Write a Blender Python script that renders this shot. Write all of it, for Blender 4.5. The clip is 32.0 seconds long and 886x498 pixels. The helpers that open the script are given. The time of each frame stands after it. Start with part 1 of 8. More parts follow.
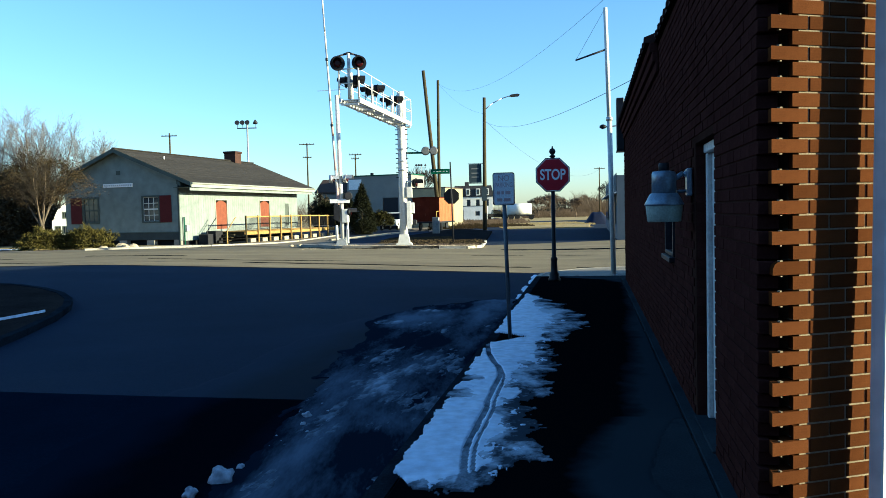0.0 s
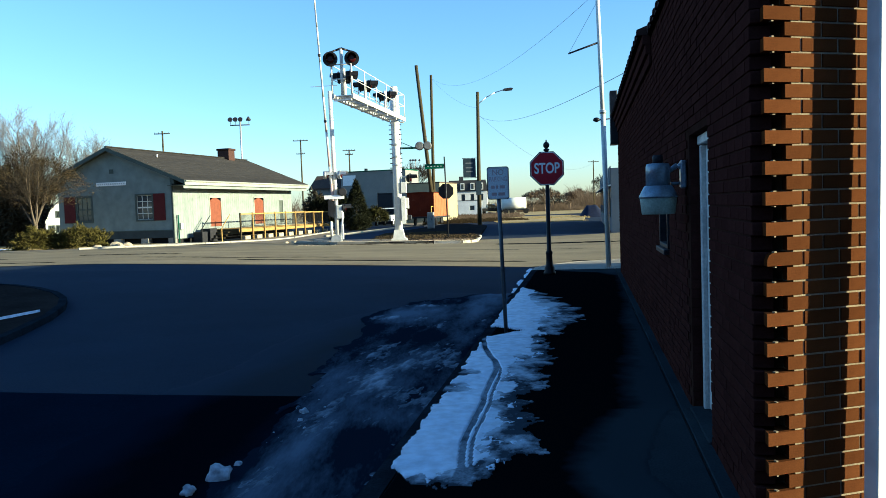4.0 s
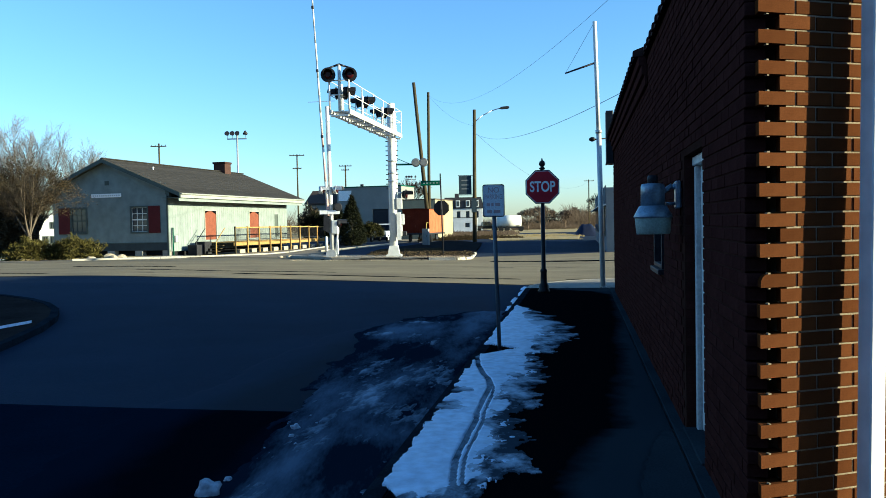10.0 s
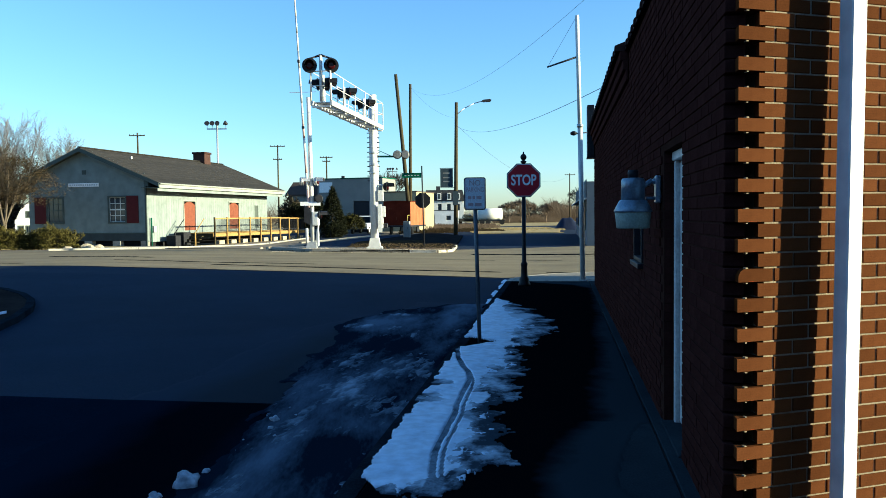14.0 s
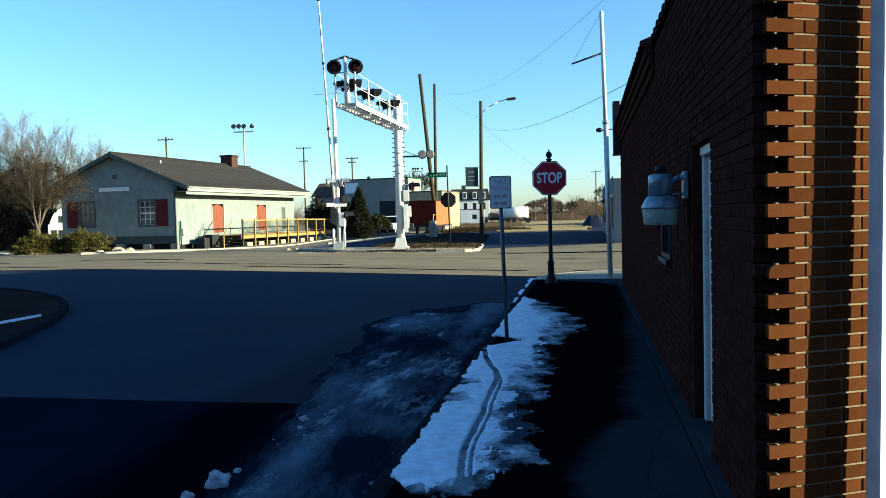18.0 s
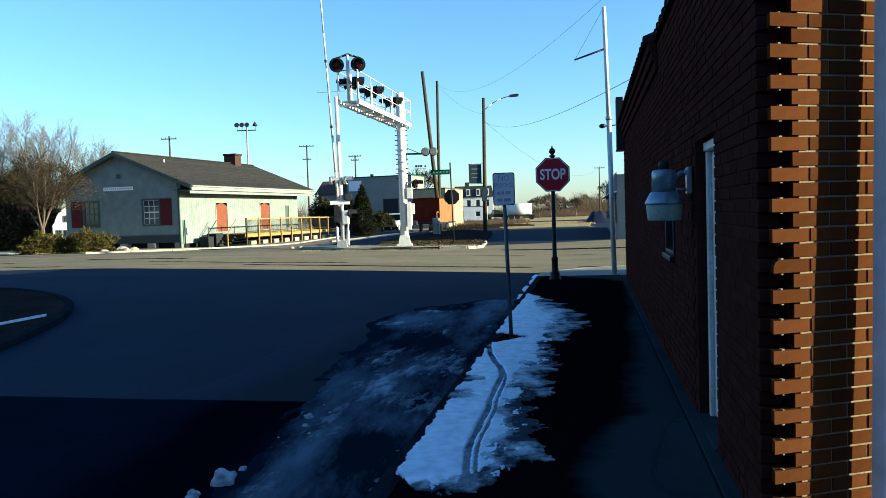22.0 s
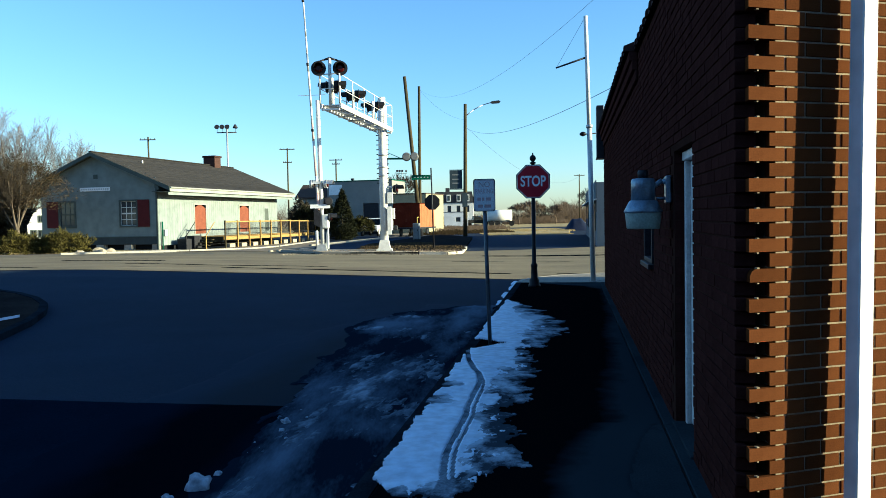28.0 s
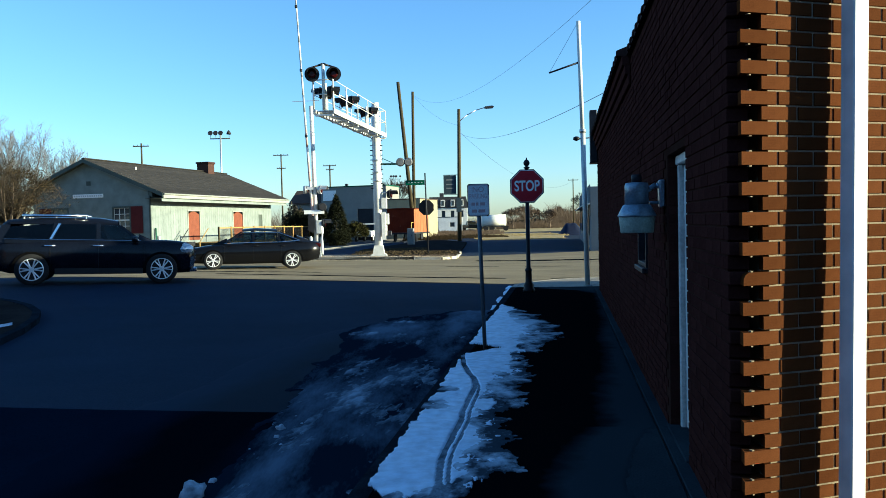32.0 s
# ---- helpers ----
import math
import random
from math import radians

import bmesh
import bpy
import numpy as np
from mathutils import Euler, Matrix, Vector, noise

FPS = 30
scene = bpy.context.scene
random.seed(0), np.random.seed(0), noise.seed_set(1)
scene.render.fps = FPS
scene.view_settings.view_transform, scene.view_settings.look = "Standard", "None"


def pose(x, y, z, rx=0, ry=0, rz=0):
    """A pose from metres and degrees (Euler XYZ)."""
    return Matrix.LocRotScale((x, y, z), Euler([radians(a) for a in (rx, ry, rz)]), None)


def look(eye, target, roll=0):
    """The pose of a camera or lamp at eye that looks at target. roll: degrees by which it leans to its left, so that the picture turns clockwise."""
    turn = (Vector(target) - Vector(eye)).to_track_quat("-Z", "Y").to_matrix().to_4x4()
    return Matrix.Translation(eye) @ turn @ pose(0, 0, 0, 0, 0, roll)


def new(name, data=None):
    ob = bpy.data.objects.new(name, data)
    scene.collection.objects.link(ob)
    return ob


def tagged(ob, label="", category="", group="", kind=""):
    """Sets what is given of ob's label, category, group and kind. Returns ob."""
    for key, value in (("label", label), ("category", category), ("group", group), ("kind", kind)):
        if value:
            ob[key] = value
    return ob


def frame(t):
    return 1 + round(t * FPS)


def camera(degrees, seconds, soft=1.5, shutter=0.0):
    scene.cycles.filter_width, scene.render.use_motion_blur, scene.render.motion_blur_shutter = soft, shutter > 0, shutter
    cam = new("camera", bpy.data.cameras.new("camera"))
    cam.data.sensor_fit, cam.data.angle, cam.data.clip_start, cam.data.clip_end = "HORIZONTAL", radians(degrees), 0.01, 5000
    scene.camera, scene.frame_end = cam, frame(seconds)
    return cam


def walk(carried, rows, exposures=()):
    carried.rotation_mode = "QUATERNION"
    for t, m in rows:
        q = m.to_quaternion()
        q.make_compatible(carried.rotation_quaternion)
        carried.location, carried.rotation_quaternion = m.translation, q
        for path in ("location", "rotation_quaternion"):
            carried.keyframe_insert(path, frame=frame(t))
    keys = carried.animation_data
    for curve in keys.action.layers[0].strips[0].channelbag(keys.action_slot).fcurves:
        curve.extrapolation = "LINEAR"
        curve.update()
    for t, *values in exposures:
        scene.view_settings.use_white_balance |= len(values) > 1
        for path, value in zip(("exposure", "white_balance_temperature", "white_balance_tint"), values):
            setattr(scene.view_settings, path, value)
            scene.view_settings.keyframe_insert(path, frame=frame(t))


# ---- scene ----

# The camera is held by hand at one spot on the pavement; it only turns.
EYE = (0.0, 0.0, 1.65)
PATH = [
    (0.0, 87.25, 1.35, -0.00), (0.5, 86.99, 1.36, 0.08), (1.0, 86.54, 1.33, -0.37), (1.5, 86.99, 1.41, -0.27), (2.0, 86.91, 1.47, 0.03), (2.5, 86.92, 1.67, -0.14), (4.5, 86.85, 2.08, -0.34), (5.0, 86.96, 2.17, -0.10), (5.5, 87.55, 1.88, 0.33), (6.0, 87.44, 2.01, -0.22), (6.5, 87.40, 1.87, -0.94), (7.0, 87.43, 1.87, -1.16), (7.5, 87.44, 1.82, -0.97), (8.0, 87.27, 2.00, -0.99), (8.5, 86.81, 1.75, -1.31), (9.0, 86.96, 1.43, -1.23), (9.5, 87.51, 1.14, -1.10), (10.0, 88.09, 1.14, -0.75), (10.5, 88.74, 1.32, -0.32), (11.0, 87.81, 1.38, -0.52), (11.5, 88.03, 1.37, 0.18), (12.0, 88.12, 1.10, 0.30), (12.5, 88.07, 1.04, 0.26), (13.0, 87.69, 0.88, -0.35), (13.5, 87.50, 0.74, -1.67), (14.0, 87.52, 0.66, -2.15), (14.5, 87.32, 0.73, -2.25), (16.5, 87.45, 1.19, -1.64), (17.0, 87.71, 1.36, -0.95), (17.5, 87.61, 1.35, -0.70), (18.0, 87.50, 1.44, -0.24), (18.5, 87.34, 1.66, 0.19), (19.0, 86.95, 1.72, 0.20), (19.5, 86.91, 1.70, 0.16), (20.0, 86.95, 1.68, -0.04), (20.5, 87.09, 1.71, 0.19), (21.0, 86.95, 1.61, 0.11), (21.5, 87.04, 1.70, 0.16), (22.0, 87.30, 1.83, 0.02), (22.5, 87.17, 1.87, 0.18), (23.0, 87.31, 1.85, 0.13), (23.5, 87.49, 1.83, 0.06), (24.0, 87.33, 1.87, -0.39), (24.5, 87.27, 1.74, -0.22), (26.5, 87.33, 1.74, -1.12), (27.0, 86.96, 1.44, -1.87), (27.5, 87.49, 1.02, -2.14), (28.0, 87.66, 1.04, -1.44), (28.5, 87.76, 1.10, -1.77), (29.0, 88.01, 1.10, -1.55), (29.5, 88.15, 1.15, -1.66), (30.0, 88.24, 1.09, -1.82), (30.5, 88.07, 1.13, -2.21), (31.0, 88.18, 1.16, -2.13), (31.5, 88.25, 1.16, -2.27), (32.0, 88.03, 1.33, -1.87)]
TINT = 1
cam = camera(59.73, 32.0, soft=0.55)
walk(cam, [(t, pose(*EYE, rx, ry, rz)) for t, rx, ry, rz in PATH], exposures=[(0.0, 2.58, 4740, TINT), (5.0, 2.58, 4750, TINT), (10.0, 2.47, 4620, TINT), (11.5, 2.42, 4590, TINT), (14.0, 2.49, 4680, TINT), (19.0, 2.54, 4710, TINT), (23.0, 2.54, 4710, TINT), (28.0, 2.49, 4680, TINT), (30.0, 2.43, 4610, TINT), (32.0, 2.42, 4600, TINT)])

# ---- light: low winter sun from the right, clear sky ----
SUN_EL, SUN_X, SUN_Y = 11.0, 0.977, -0.21
world = bpy.data.worlds.new("clear_sky")
scene.world = world
world.use_nodes = True
_nt = world.node_tree
_sky = _nt.nodes.new("ShaderNodeTexSky")
_sky.sky_type, _sky.sun_disc = "NISHITA", False
_sky.sun_elevation = radians(SUN_EL)
_sky.sun_rotation = math.atan2(SUN_X, SUN_Y)
_sky.air_density, _sky.dust_density, _sky.ozone_density = 1.0, 0.5, 2.0
_nt.links.new(_sky.outputs[0], _nt.nodes["Background"].inputs[0])
_nt.nodes["Background"].inputs[1].default_value = 0.044
_sl = bpy.data.lights.new("sun", "SUN")
_sl.energy, _sl.angle, _sl.color = 3.3, radians(0.53), (1.0, 0.74, 0.36)
sun = new("sun", _sl)
_h = math.tan(radians(SUN_EL))
sun.matrix_world = look((SUN_X * 50, SUN_Y * 50, _h * 50), (0, 0, 0))


# ---- materials ----
def material(name, base, second=None, scale=6.0, rough=0.8, metal=0.0, bump=0.15, fine=60.0, wear=None, wear_at=0.62, spec=0.12, per_piece=0.0, stretch=(1, 1, 1)):
    """Base colour mixed with a second one by coarse noise, fine grain in the bump, optional worn patches."""
    m = bpy.data.materials.new(name)
    m.use_nodes = True
    t = m.node_tree
    n, ln = t.nodes, t.links
    b = n["Principled BSDF"]
    b.inputs["Roughness"].default_value, b.inputs["Metallic"].default_value = rough, metal
    b.inputs["Specular IOR Level"].default_value = spec
    co = n.new("ShaderNodeTexCoord")
    mp = n.new("ShaderNodeMapping")
    mp.inputs["Scale"].default_value = stretch
    ln.new(co.outputs["Object"], mp.inputs[0])
    second = second or tuple(c * 0.78 for c in base)
    no = n.new("ShaderNodeTexNoise")
    no.inputs["Scale"].default_value, no.inputs["Detail"].default_value, no.inputs["Roughness"].default_value = scale, 6, 0.6
    ln.new(mp.outputs[0], no.inputs["Vector"])
    ra = n.new("ShaderNodeValToRGB")
    ra.color_ramp.elements[0].position, ra.color_ramp.elements[1].position = 0.34, 0.66
    ra.color_ramp.elements[0].color, ra.color_ramp.elements[1].color = (*second, 1), (*base, 1)
    ln.new(no.outputs["Fac"], ra.inputs[0])
    out = ra.outputs[0]
    nf = n.new("ShaderNodeTexNoise")
    nf.inputs["Scale"].default_value, nf.inputs["Detail"].default_value = fine, 4
    ln.new(mp.outputs[0], nf.inputs["Vector"])
    if wear:
        n2 = n.new("ShaderNodeTexNoise")
        n2.inputs["Scale"].default_value, n2.inputs["Detail"].default_value, n2.inputs["Roughness"].default_value = scale * 2.3, 8, 0.7
        ln.new(mp.outputs[0], n2.inputs["Vector"])
        r2 = n.new("ShaderNodeValToRGB")
        r2.color_ramp.elements[0].position, r2.color_ramp.elements[1].position = wear_at, wear_at + 0.06
        ln.new(n2.outputs["Fac"], r2.inputs[0])
        mx = n.new("ShaderNodeMix")
        mx.data_type = "RGBA"
        ln.new(r2.outputs[0], mx.inputs["Factor"])
        ln.new(out, mx.inputs["A"])
        mx.inputs["B"].default_value = (*wear, 1)
        out = mx.outputs["Result"]
    # fine speckle
    sp = n.new("ShaderNodeMix")
    sp.data_type, sp.blend_type = "RGBA", "MULTIPLY"
    sp.inputs["Factor"].default_value = 0.5
    rs = n.new("ShaderNodeValToRGB")
    rs.color_ramp.elements[0].position, rs.color_ramp.elements[1].position = 0.3, 0.7
    rs.color_ramp.elements[0].color, rs.color_ramp.elements[1].color = (0.62, 0.62, 0.62, 1), (1.25, 1.25, 1.25, 1)
    ln.new(nf.outputs["Fac"], rs.inputs[0])
    ln.new(out, sp.inputs["A"])
    ln.new(rs.outputs[0], sp.inputs["B"])
    out = sp.outputs["Result"]
    if per_piece:
        oi = n.new("ShaderNodeObjectInfo")
        ge = n.new("ShaderNodeNewGeometry")
        ad = n.new("ShaderNodeMath")
        ad.operation = "ADD"
        ln.new(oi.outputs["Random"], ad.inputs[0])
        ln.new(ge.outputs["Random Per Island"], ad.inputs[1])
        fr = n.new("ShaderNodeMath")
        fr.operation = "FRACT"
        ln.new(ad.outputs[0], fr.inputs[0])
        mr = n.new("ShaderNodeMapRange")
        mr.inputs["To Min"].default_value, mr.inputs["To Max"].default_value = 1 - per_piece, 1 + per_piece
        ln.new(fr.outputs[0], mr.inputs["Value"])
        hv = n.new("ShaderNodeHueSaturation")
        ln.new(mr.outputs[0], hv.inputs["Value"])
        ln.new(out, hv.inputs["Color"])
        out = hv.outputs[0]
    ln.new(out, b.inputs["Base Color"])
    if bump:
        bu = n.new("ShaderNodeBump")
        bu.inputs["Strength"].default_value, bu.inputs["Distance"].default_value = bump, 0.02
        ln.new(nf.outputs["Fac"], bu.inputs["Height"])
        ln.new(bu.outputs[0], b.inputs["Normal"])
    return m


def glass_mat(name, tint, rough=0.03, spec=0.5):
    m = bpy.data.materials.new(name)
    m.use_nodes = True
    b = m.node_tree.nodes["Principled BSDF"]
    b.inputs["Base Color"].default_value = (*tint, 1)
    b.inputs["Roughness"].default_value = rough
    b.inputs["IOR"].default_value = 1.5
    b.inputs["Specular IOR Level"].default_value = spec
    return m


# Asphalt twice: blue-black for the shaded side street, pale for the sunlit street.
SHADEASPHALT = material("asphalt", (0.0148, 0.0248, 0.0485), (0.0105, 0.0178, 0.0358), 0.35, 0.95, bump=0.5, fine=45, wear=(0.0125, 0.0184, 0.0325), wear_at=0.66, spec=0.07)
SUNASPHALT = material("sunlit_asphalt", (0.238, 0.2, 0.124), (0.165, 0.138, 0.09), 0.5, 0.9, bump=0.5, fine=40, wear=(0.11, 0.094, 0.066), wear_at=0.6, stretch=(0.5, 1.6, 1), spec=0.05)
# Tone of the shadow streaks painted on the cross street.
STREAKDARK = material("shadow_streak_dark", (0.006, 0.008, 0.012), (0.0035, 0.005, 0.008), 1.2, 0.75, bump=0.4, fine=45, spec=0.0)
DARKASPHALT = material("darker_asphalt", (0.0074, 0.0124, 0.0245), (0.005, 0.0085, 0.0172), 0.6, 0.85, bump=0.5, fine=45, spec=0.0)


def film_mat(name, bare, covered, rough, lo, hi, scale, stretch, grain=0.0, spec=0.0):
    """A surface that goes from bare to covered by the mesh's own density and a streaky noise."""
    m = bpy.data.materials.new(name)
    m.use_nodes = True
    n, ln = m.node_tree.nodes, m.node_tree.links
    b = n["Principled BSDF"]
    b.inputs["Roughness"].default_value = rough
    b.inputs["Specular IOR Level"].default_value = spec
    tc, mp = n.new("ShaderNodeTexCoord"), n.new("ShaderNodeMapping")
    mp.inputs["Rotation"].default_value = (0, 0, math.radians(10.74))
    mp.inputs["Scale"].default_value = stretch
    ln.new(tc.outputs["Object"], mp.inputs[0])
    at = n.new("ShaderNodeAttribute")
    at.attribute_name = "cover"
    total = at.outputs["Fac"]
    for sc, amp in ((scale, 0.5), (scale * 4.5, 0.35), (scale * 15, grain)):
        nz = n.new("ShaderNodeTexNoise")
        nz.inputs["Scale"].default_value, nz.inputs["Detail"].default_value = sc, 6
        ln.new(mp.outputs[0], nz.inputs["Vector"])
        ma = n.new("ShaderNodeMath")
        ma.operation = "MULTIPLY_ADD"
        ma.inputs[1].default_value = amp
        ln.new(nz.outputs["Fac"], ma.inputs[0])
        ln.new(total, ma.inputs[2])
        total = ma.outputs[0]
    r = n.new("ShaderNodeValToRGB")
    r.color_ramp.elements[0].position, r.color_ramp.elements[1].position = lo, hi
    r.color_ramp.elements[0].color, r.color_ramp.elements[1].color = (*bare, 1), (*covered, 1)
    sub = n.new("ShaderNodeMath")
    sub.operation = "SUBTRACT"
    sub.inputs[1].default_value = 0.425 + grain / 2
    ln.new(total, sub.inputs[0])
    ln.new(sub.outputs[0], r.inputs[0])
    ln.new(r.outputs[0], b.inputs["Base Color"])
    bu = n.new("ShaderNodeBump")
    bu.inputs["Strength"].default_value, bu.inputs["Distance"].default_value = 0.5, 0.015
    ln.new(total, bu.inputs["Height"])
    ln.new(bu.outputs[0], b.inputs["Normal"])
    return m


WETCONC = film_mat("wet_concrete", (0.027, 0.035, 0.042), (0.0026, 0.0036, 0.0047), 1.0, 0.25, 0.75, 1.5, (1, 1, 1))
SLUSH = film_mat("dirty_slush", (0.0085, 0.0136, 0.024), (0.12, 0.142, 0.188), 1.0, 0.18, 0.8, 3.2, (1, 0.22, 1), 0.3)
CRUST = film_mat("frozen_slush", (0.055, 0.068, 0.09), (0.3, 0.335, 0.4), 1.0, 0.1, 0.9, 7.0, (1, 0.4, 1), 0.3)
WETASPHALT = film_mat("drying_asphalt", (0.0126, 0.0212, 0.0415), (0.0078, 0.0125, 0.0225), 0.95, 0.3, 0.85, 0.7, (1, 0.5, 1), 0.0, 0.07)
WETDARK = film_mat("wet_darker_asphalt", (0.0056, 0.0093, 0.0186), (0.002, 0.0033, 0.0058), 1.0, 0.3, 0.8, 0.9, (1, 0.5, 1))
THINSNOW = film_mat("thin_wet_snow", (0.05, 0.06, 0.075), (0.5, 0.55, 0.63), 0.65, 0.15, 0.7, 5.0, (1, 0.7, 1), 0.3)
CHIMBRICK = material("brown_brick", (0.06, 0.032, 0.025), None, 4, 0.9, bump=0.2)
PATCH = material("asphalt_repair", (0.055, 0.05, 0.045), None, 0.8, 0.9, bump=0.5, fine=45)
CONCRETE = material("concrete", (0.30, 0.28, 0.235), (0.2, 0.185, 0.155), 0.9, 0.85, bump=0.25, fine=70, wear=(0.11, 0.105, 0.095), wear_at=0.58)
# Damp concrete and kerb, darkened further for shade; CONCRETE and KERB are sunlit tones.
DAMPSHADE = material("damp_shaded_concrete", (0.039, 0.049, 0.056), (0.022, 0.028, 0.034), 0.7, 0.9, bump=0.25, fine=70, wear=(0.022, 0.027, 0.034), wear_at=0.6, spec=0.0)
SHADEKERB = material("shaded_kerb", (0.02, 0.026, 0.034), (0.009, 0.012, 0.016), 2.5, 0.9, bump=0.4, fine=40, spec=0.0)
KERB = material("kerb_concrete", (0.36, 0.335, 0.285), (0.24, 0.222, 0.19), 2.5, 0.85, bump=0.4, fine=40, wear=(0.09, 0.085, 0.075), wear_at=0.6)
DIRTYSNOW = material("dirty_snow", (0.5, 0.54, 0.6), (0.3, 0.33, 0.38), 14, 0.8, bump=0.3, fine=40, spec=0.0)
SNOW = material("snow", (0.73, 0.8, 0.92), (0.62, 0.7, 0.84), 2.0, 0.6, bump=0.1, fine=11, spec=0.2)
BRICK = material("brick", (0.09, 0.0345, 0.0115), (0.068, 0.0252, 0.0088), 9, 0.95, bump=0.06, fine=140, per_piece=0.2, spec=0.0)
# Darker copy of the brick, with the long wall's shade in its colour.
SHADEBRICK = material("shaded_brick", (0.049, 0.0205, 0.0165), (0.037, 0.0152, 0.0128), 5, 1.0, bump=0.05, fine=60, per_piece=0.12, spec=0.0)
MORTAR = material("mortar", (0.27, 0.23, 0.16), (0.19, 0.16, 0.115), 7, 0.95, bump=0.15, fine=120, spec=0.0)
# Mortar darkened to near black for the wall face turned from the sun.
SHADEMORTAR = material("shaded_mortar", (0.05, 0.026, 0.019), (0.03, 0.015, 0.011), 1.3, 1.0, bump=0.1, fine=120, spec=0.0)
COPING = material("coping_tile", (0.05, 0.028, 0.023), None, 5, 0.8, bump=0.2, spec=0.03)
ENAMEL = material("white_enamelled_aluminium", (0.86, 0.86, 0.84), (0.82, 0.82, 0.8), 2.0, 0.4, 0.0, bump=0.0, fine=4, spec=0.5)
WHITE = material("white_paint", (0.66, 0.65, 0.61), (0.54, 0.53, 0.5), 3.5, 0.45, bump=0.08, fine=40, wear=(0.5, 0.48, 0.44), wear_at=0.68)
GALV = material("galvanised", (0.52, 0.53, 0.54), (0.4, 0.41, 0.42), 8, 0.45, 0.6, bump=0.08)
DULLSTEEL = material("dull_steel", (0.15, 0.16, 0.17), (0.1, 0.108, 0.116), 8, 0.5, 0.4, bump=0.1)
SPUN = material("spun_steel", (0.26, 0.31, 0.38), (0.2, 0.24, 0.3), 8, 0.3, 0.45, bump=0.05)
OLDKERB = material("crumbled_kerb", (0.3, 0.265, 0.2), (0.15, 0.13, 0.1), 1.8, 0.95, bump=0.6, fine=30, wear=(0.07, 0.06, 0.045), wear_at=0.5, spec=0.0)
PALEKERB = material("pale_kerb", (0.6, 0.55, 0.45), (0.3, 0.27, 0.21), 1.4, 0.9, bump=0.6, fine=30, wear=(0.12, 0.1, 0.075), wear_at=0.54)
ALU = material("aluminium_paint", (0.62, 0.62, 0.6), (0.5, 0.5, 0.49), 6, 0.4, 0.3, bump=0.06)
STEEL_DARK = material("dark_steel", (0.035, 0.035, 0.04), (0.022, 0.022, 0.026), 8, 0.5, 0.3, bump=0.08)
BLACK = material("black_paint", (0.015, 0.015, 0.017), (0.01, 0.01, 0.012), 8, 0.42, bump=0.05)
CRAWLSHADE = material("crawl_shade", (0.018, 0.018, 0.02), None, 4, 0.9, bump=0.0)
STOPRED = material("red_sheeting", (0.36, 0.02, 0.035), (0.3, 0.017, 0.03), 5, 0.5, bump=0.03)
SIGNWHITE = material("white_sheeting", (0.84, 0.83, 0.82), (0.76, 0.75, 0.75), 5, 0.5, bump=0.03)
SIGNRED = material("faded_red_letters", (0.5, 0.33, 0.31), (0.6, 0.45, 0.43), 30, 0.6, bump=0.0)
SIGNGREEN = material("green_sheeting", (0.008, 0.07, 0.04), None, 5, 0.5, bump=0.03)
SIGNBACK = material("sign_back", (0.2, 0.2, 0.2), None, 5, 0.5, 0.5, bump=0.05)
SIDING = material("pale_green_siding", (0.196, 0.222, 0.212), (0.184, 0.21, 0.2), 0.5, 0.8, bump=0.02, fine=1.6, spec=0.05)
SKIRT = material("grey_green_skirt", (0.05, 0.06, 0.062), None, 1.5, 0.8, bump=0.15)
TRIM = material("cream_trim", (0.3, 0.31, 0.27), None, 2, 0.6, bump=0.08)
TRIMDK = material("dark_green_trim", (0.08, 0.095, 0.085), None, 2, 0.7, bump=0.08)
BARN = material("barn_red_paint", (0.17, 0.055, 0.028), (0.13, 0.042, 0.022), 3, 0.7, bump=0.12)
SHUTTER = material("shutter_red", (0.085, 0.014, 0.015), None, 3, 0.7, bump=0.12)
SHINGLE = material("asphalt_shingle", (0.036, 0.033, 0.031), (0.024, 0.0225, 0.0215), 2.5, 0.95, bump=0.4, fine=28, per_piece=0.18)
LUMBER = material("yellow_lumber", (0.33, 0.21, 0.06), (0.24, 0.15, 0.045), 3, 0.7, bump=0.2, stretch=(1, 1, 4))
POLEWOOD = material("weathered_pole", (0.075, 0.06, 0.03), (0.035, 0.029, 0.016), 2.5, 0.9, bump=0.5, fine=30, stretch=(5, 5, 0.5))
BARK = material("bark", (0.17, 0.125, 0.085), (0.09, 0.065, 0.045), 4, 0.95, bump=0.6, fine=30)
TWIG = material("twigs", (0.042, 0.034, 0.025), (0.028, 0.023, 0.018), 4, 0.95, bump=0.0)
DEADLEAF = material("dry_brown_leaves", (0.055, 0.041, 0.022), (0.03, 0.023, 0.014), 3, 0.95, bump=0.0, per_piece=0.3, spec=0.0)
PALEBARK = material("pale_bark", (0.13, 0.105, 0.08), (0.08, 0.066, 0.05), 6, 0.95, bump=0.4, fine=30, spec=0.0)
PALETWIG = material("pale_twigs", (0.125, 0.11, 0.1), (0.085, 0.076, 0.07), 4, 0.95, bump=0.0)
EVERGREEN = material("evergreen_needles", (0.085, 0.072, 0.013), (0.03, 0.027, 0.007), 3, 0.85, bump=0.3, per_piece=0.3)
CEDAR = material("dark_cedar_needles", (0.06, 0.05, 0.031), (0.033, 0.029, 0.019), 3, 0.9, bump=0.3, per_piece=0.3)
DARKGREEN = material("shaded_evergreen", (0.022, 0.024, 0.012), (0.012, 0.013, 0.007), 3, 0.95, bump=0.0, per_piece=0.3, spec=0.0)
OLIVE = material("olive_evergreen", (0.045, 0.042, 0.014), (0.026, 0.025, 0.009), 3, 0.95, bump=0.0, per_piece=0.3, spec=0.0)
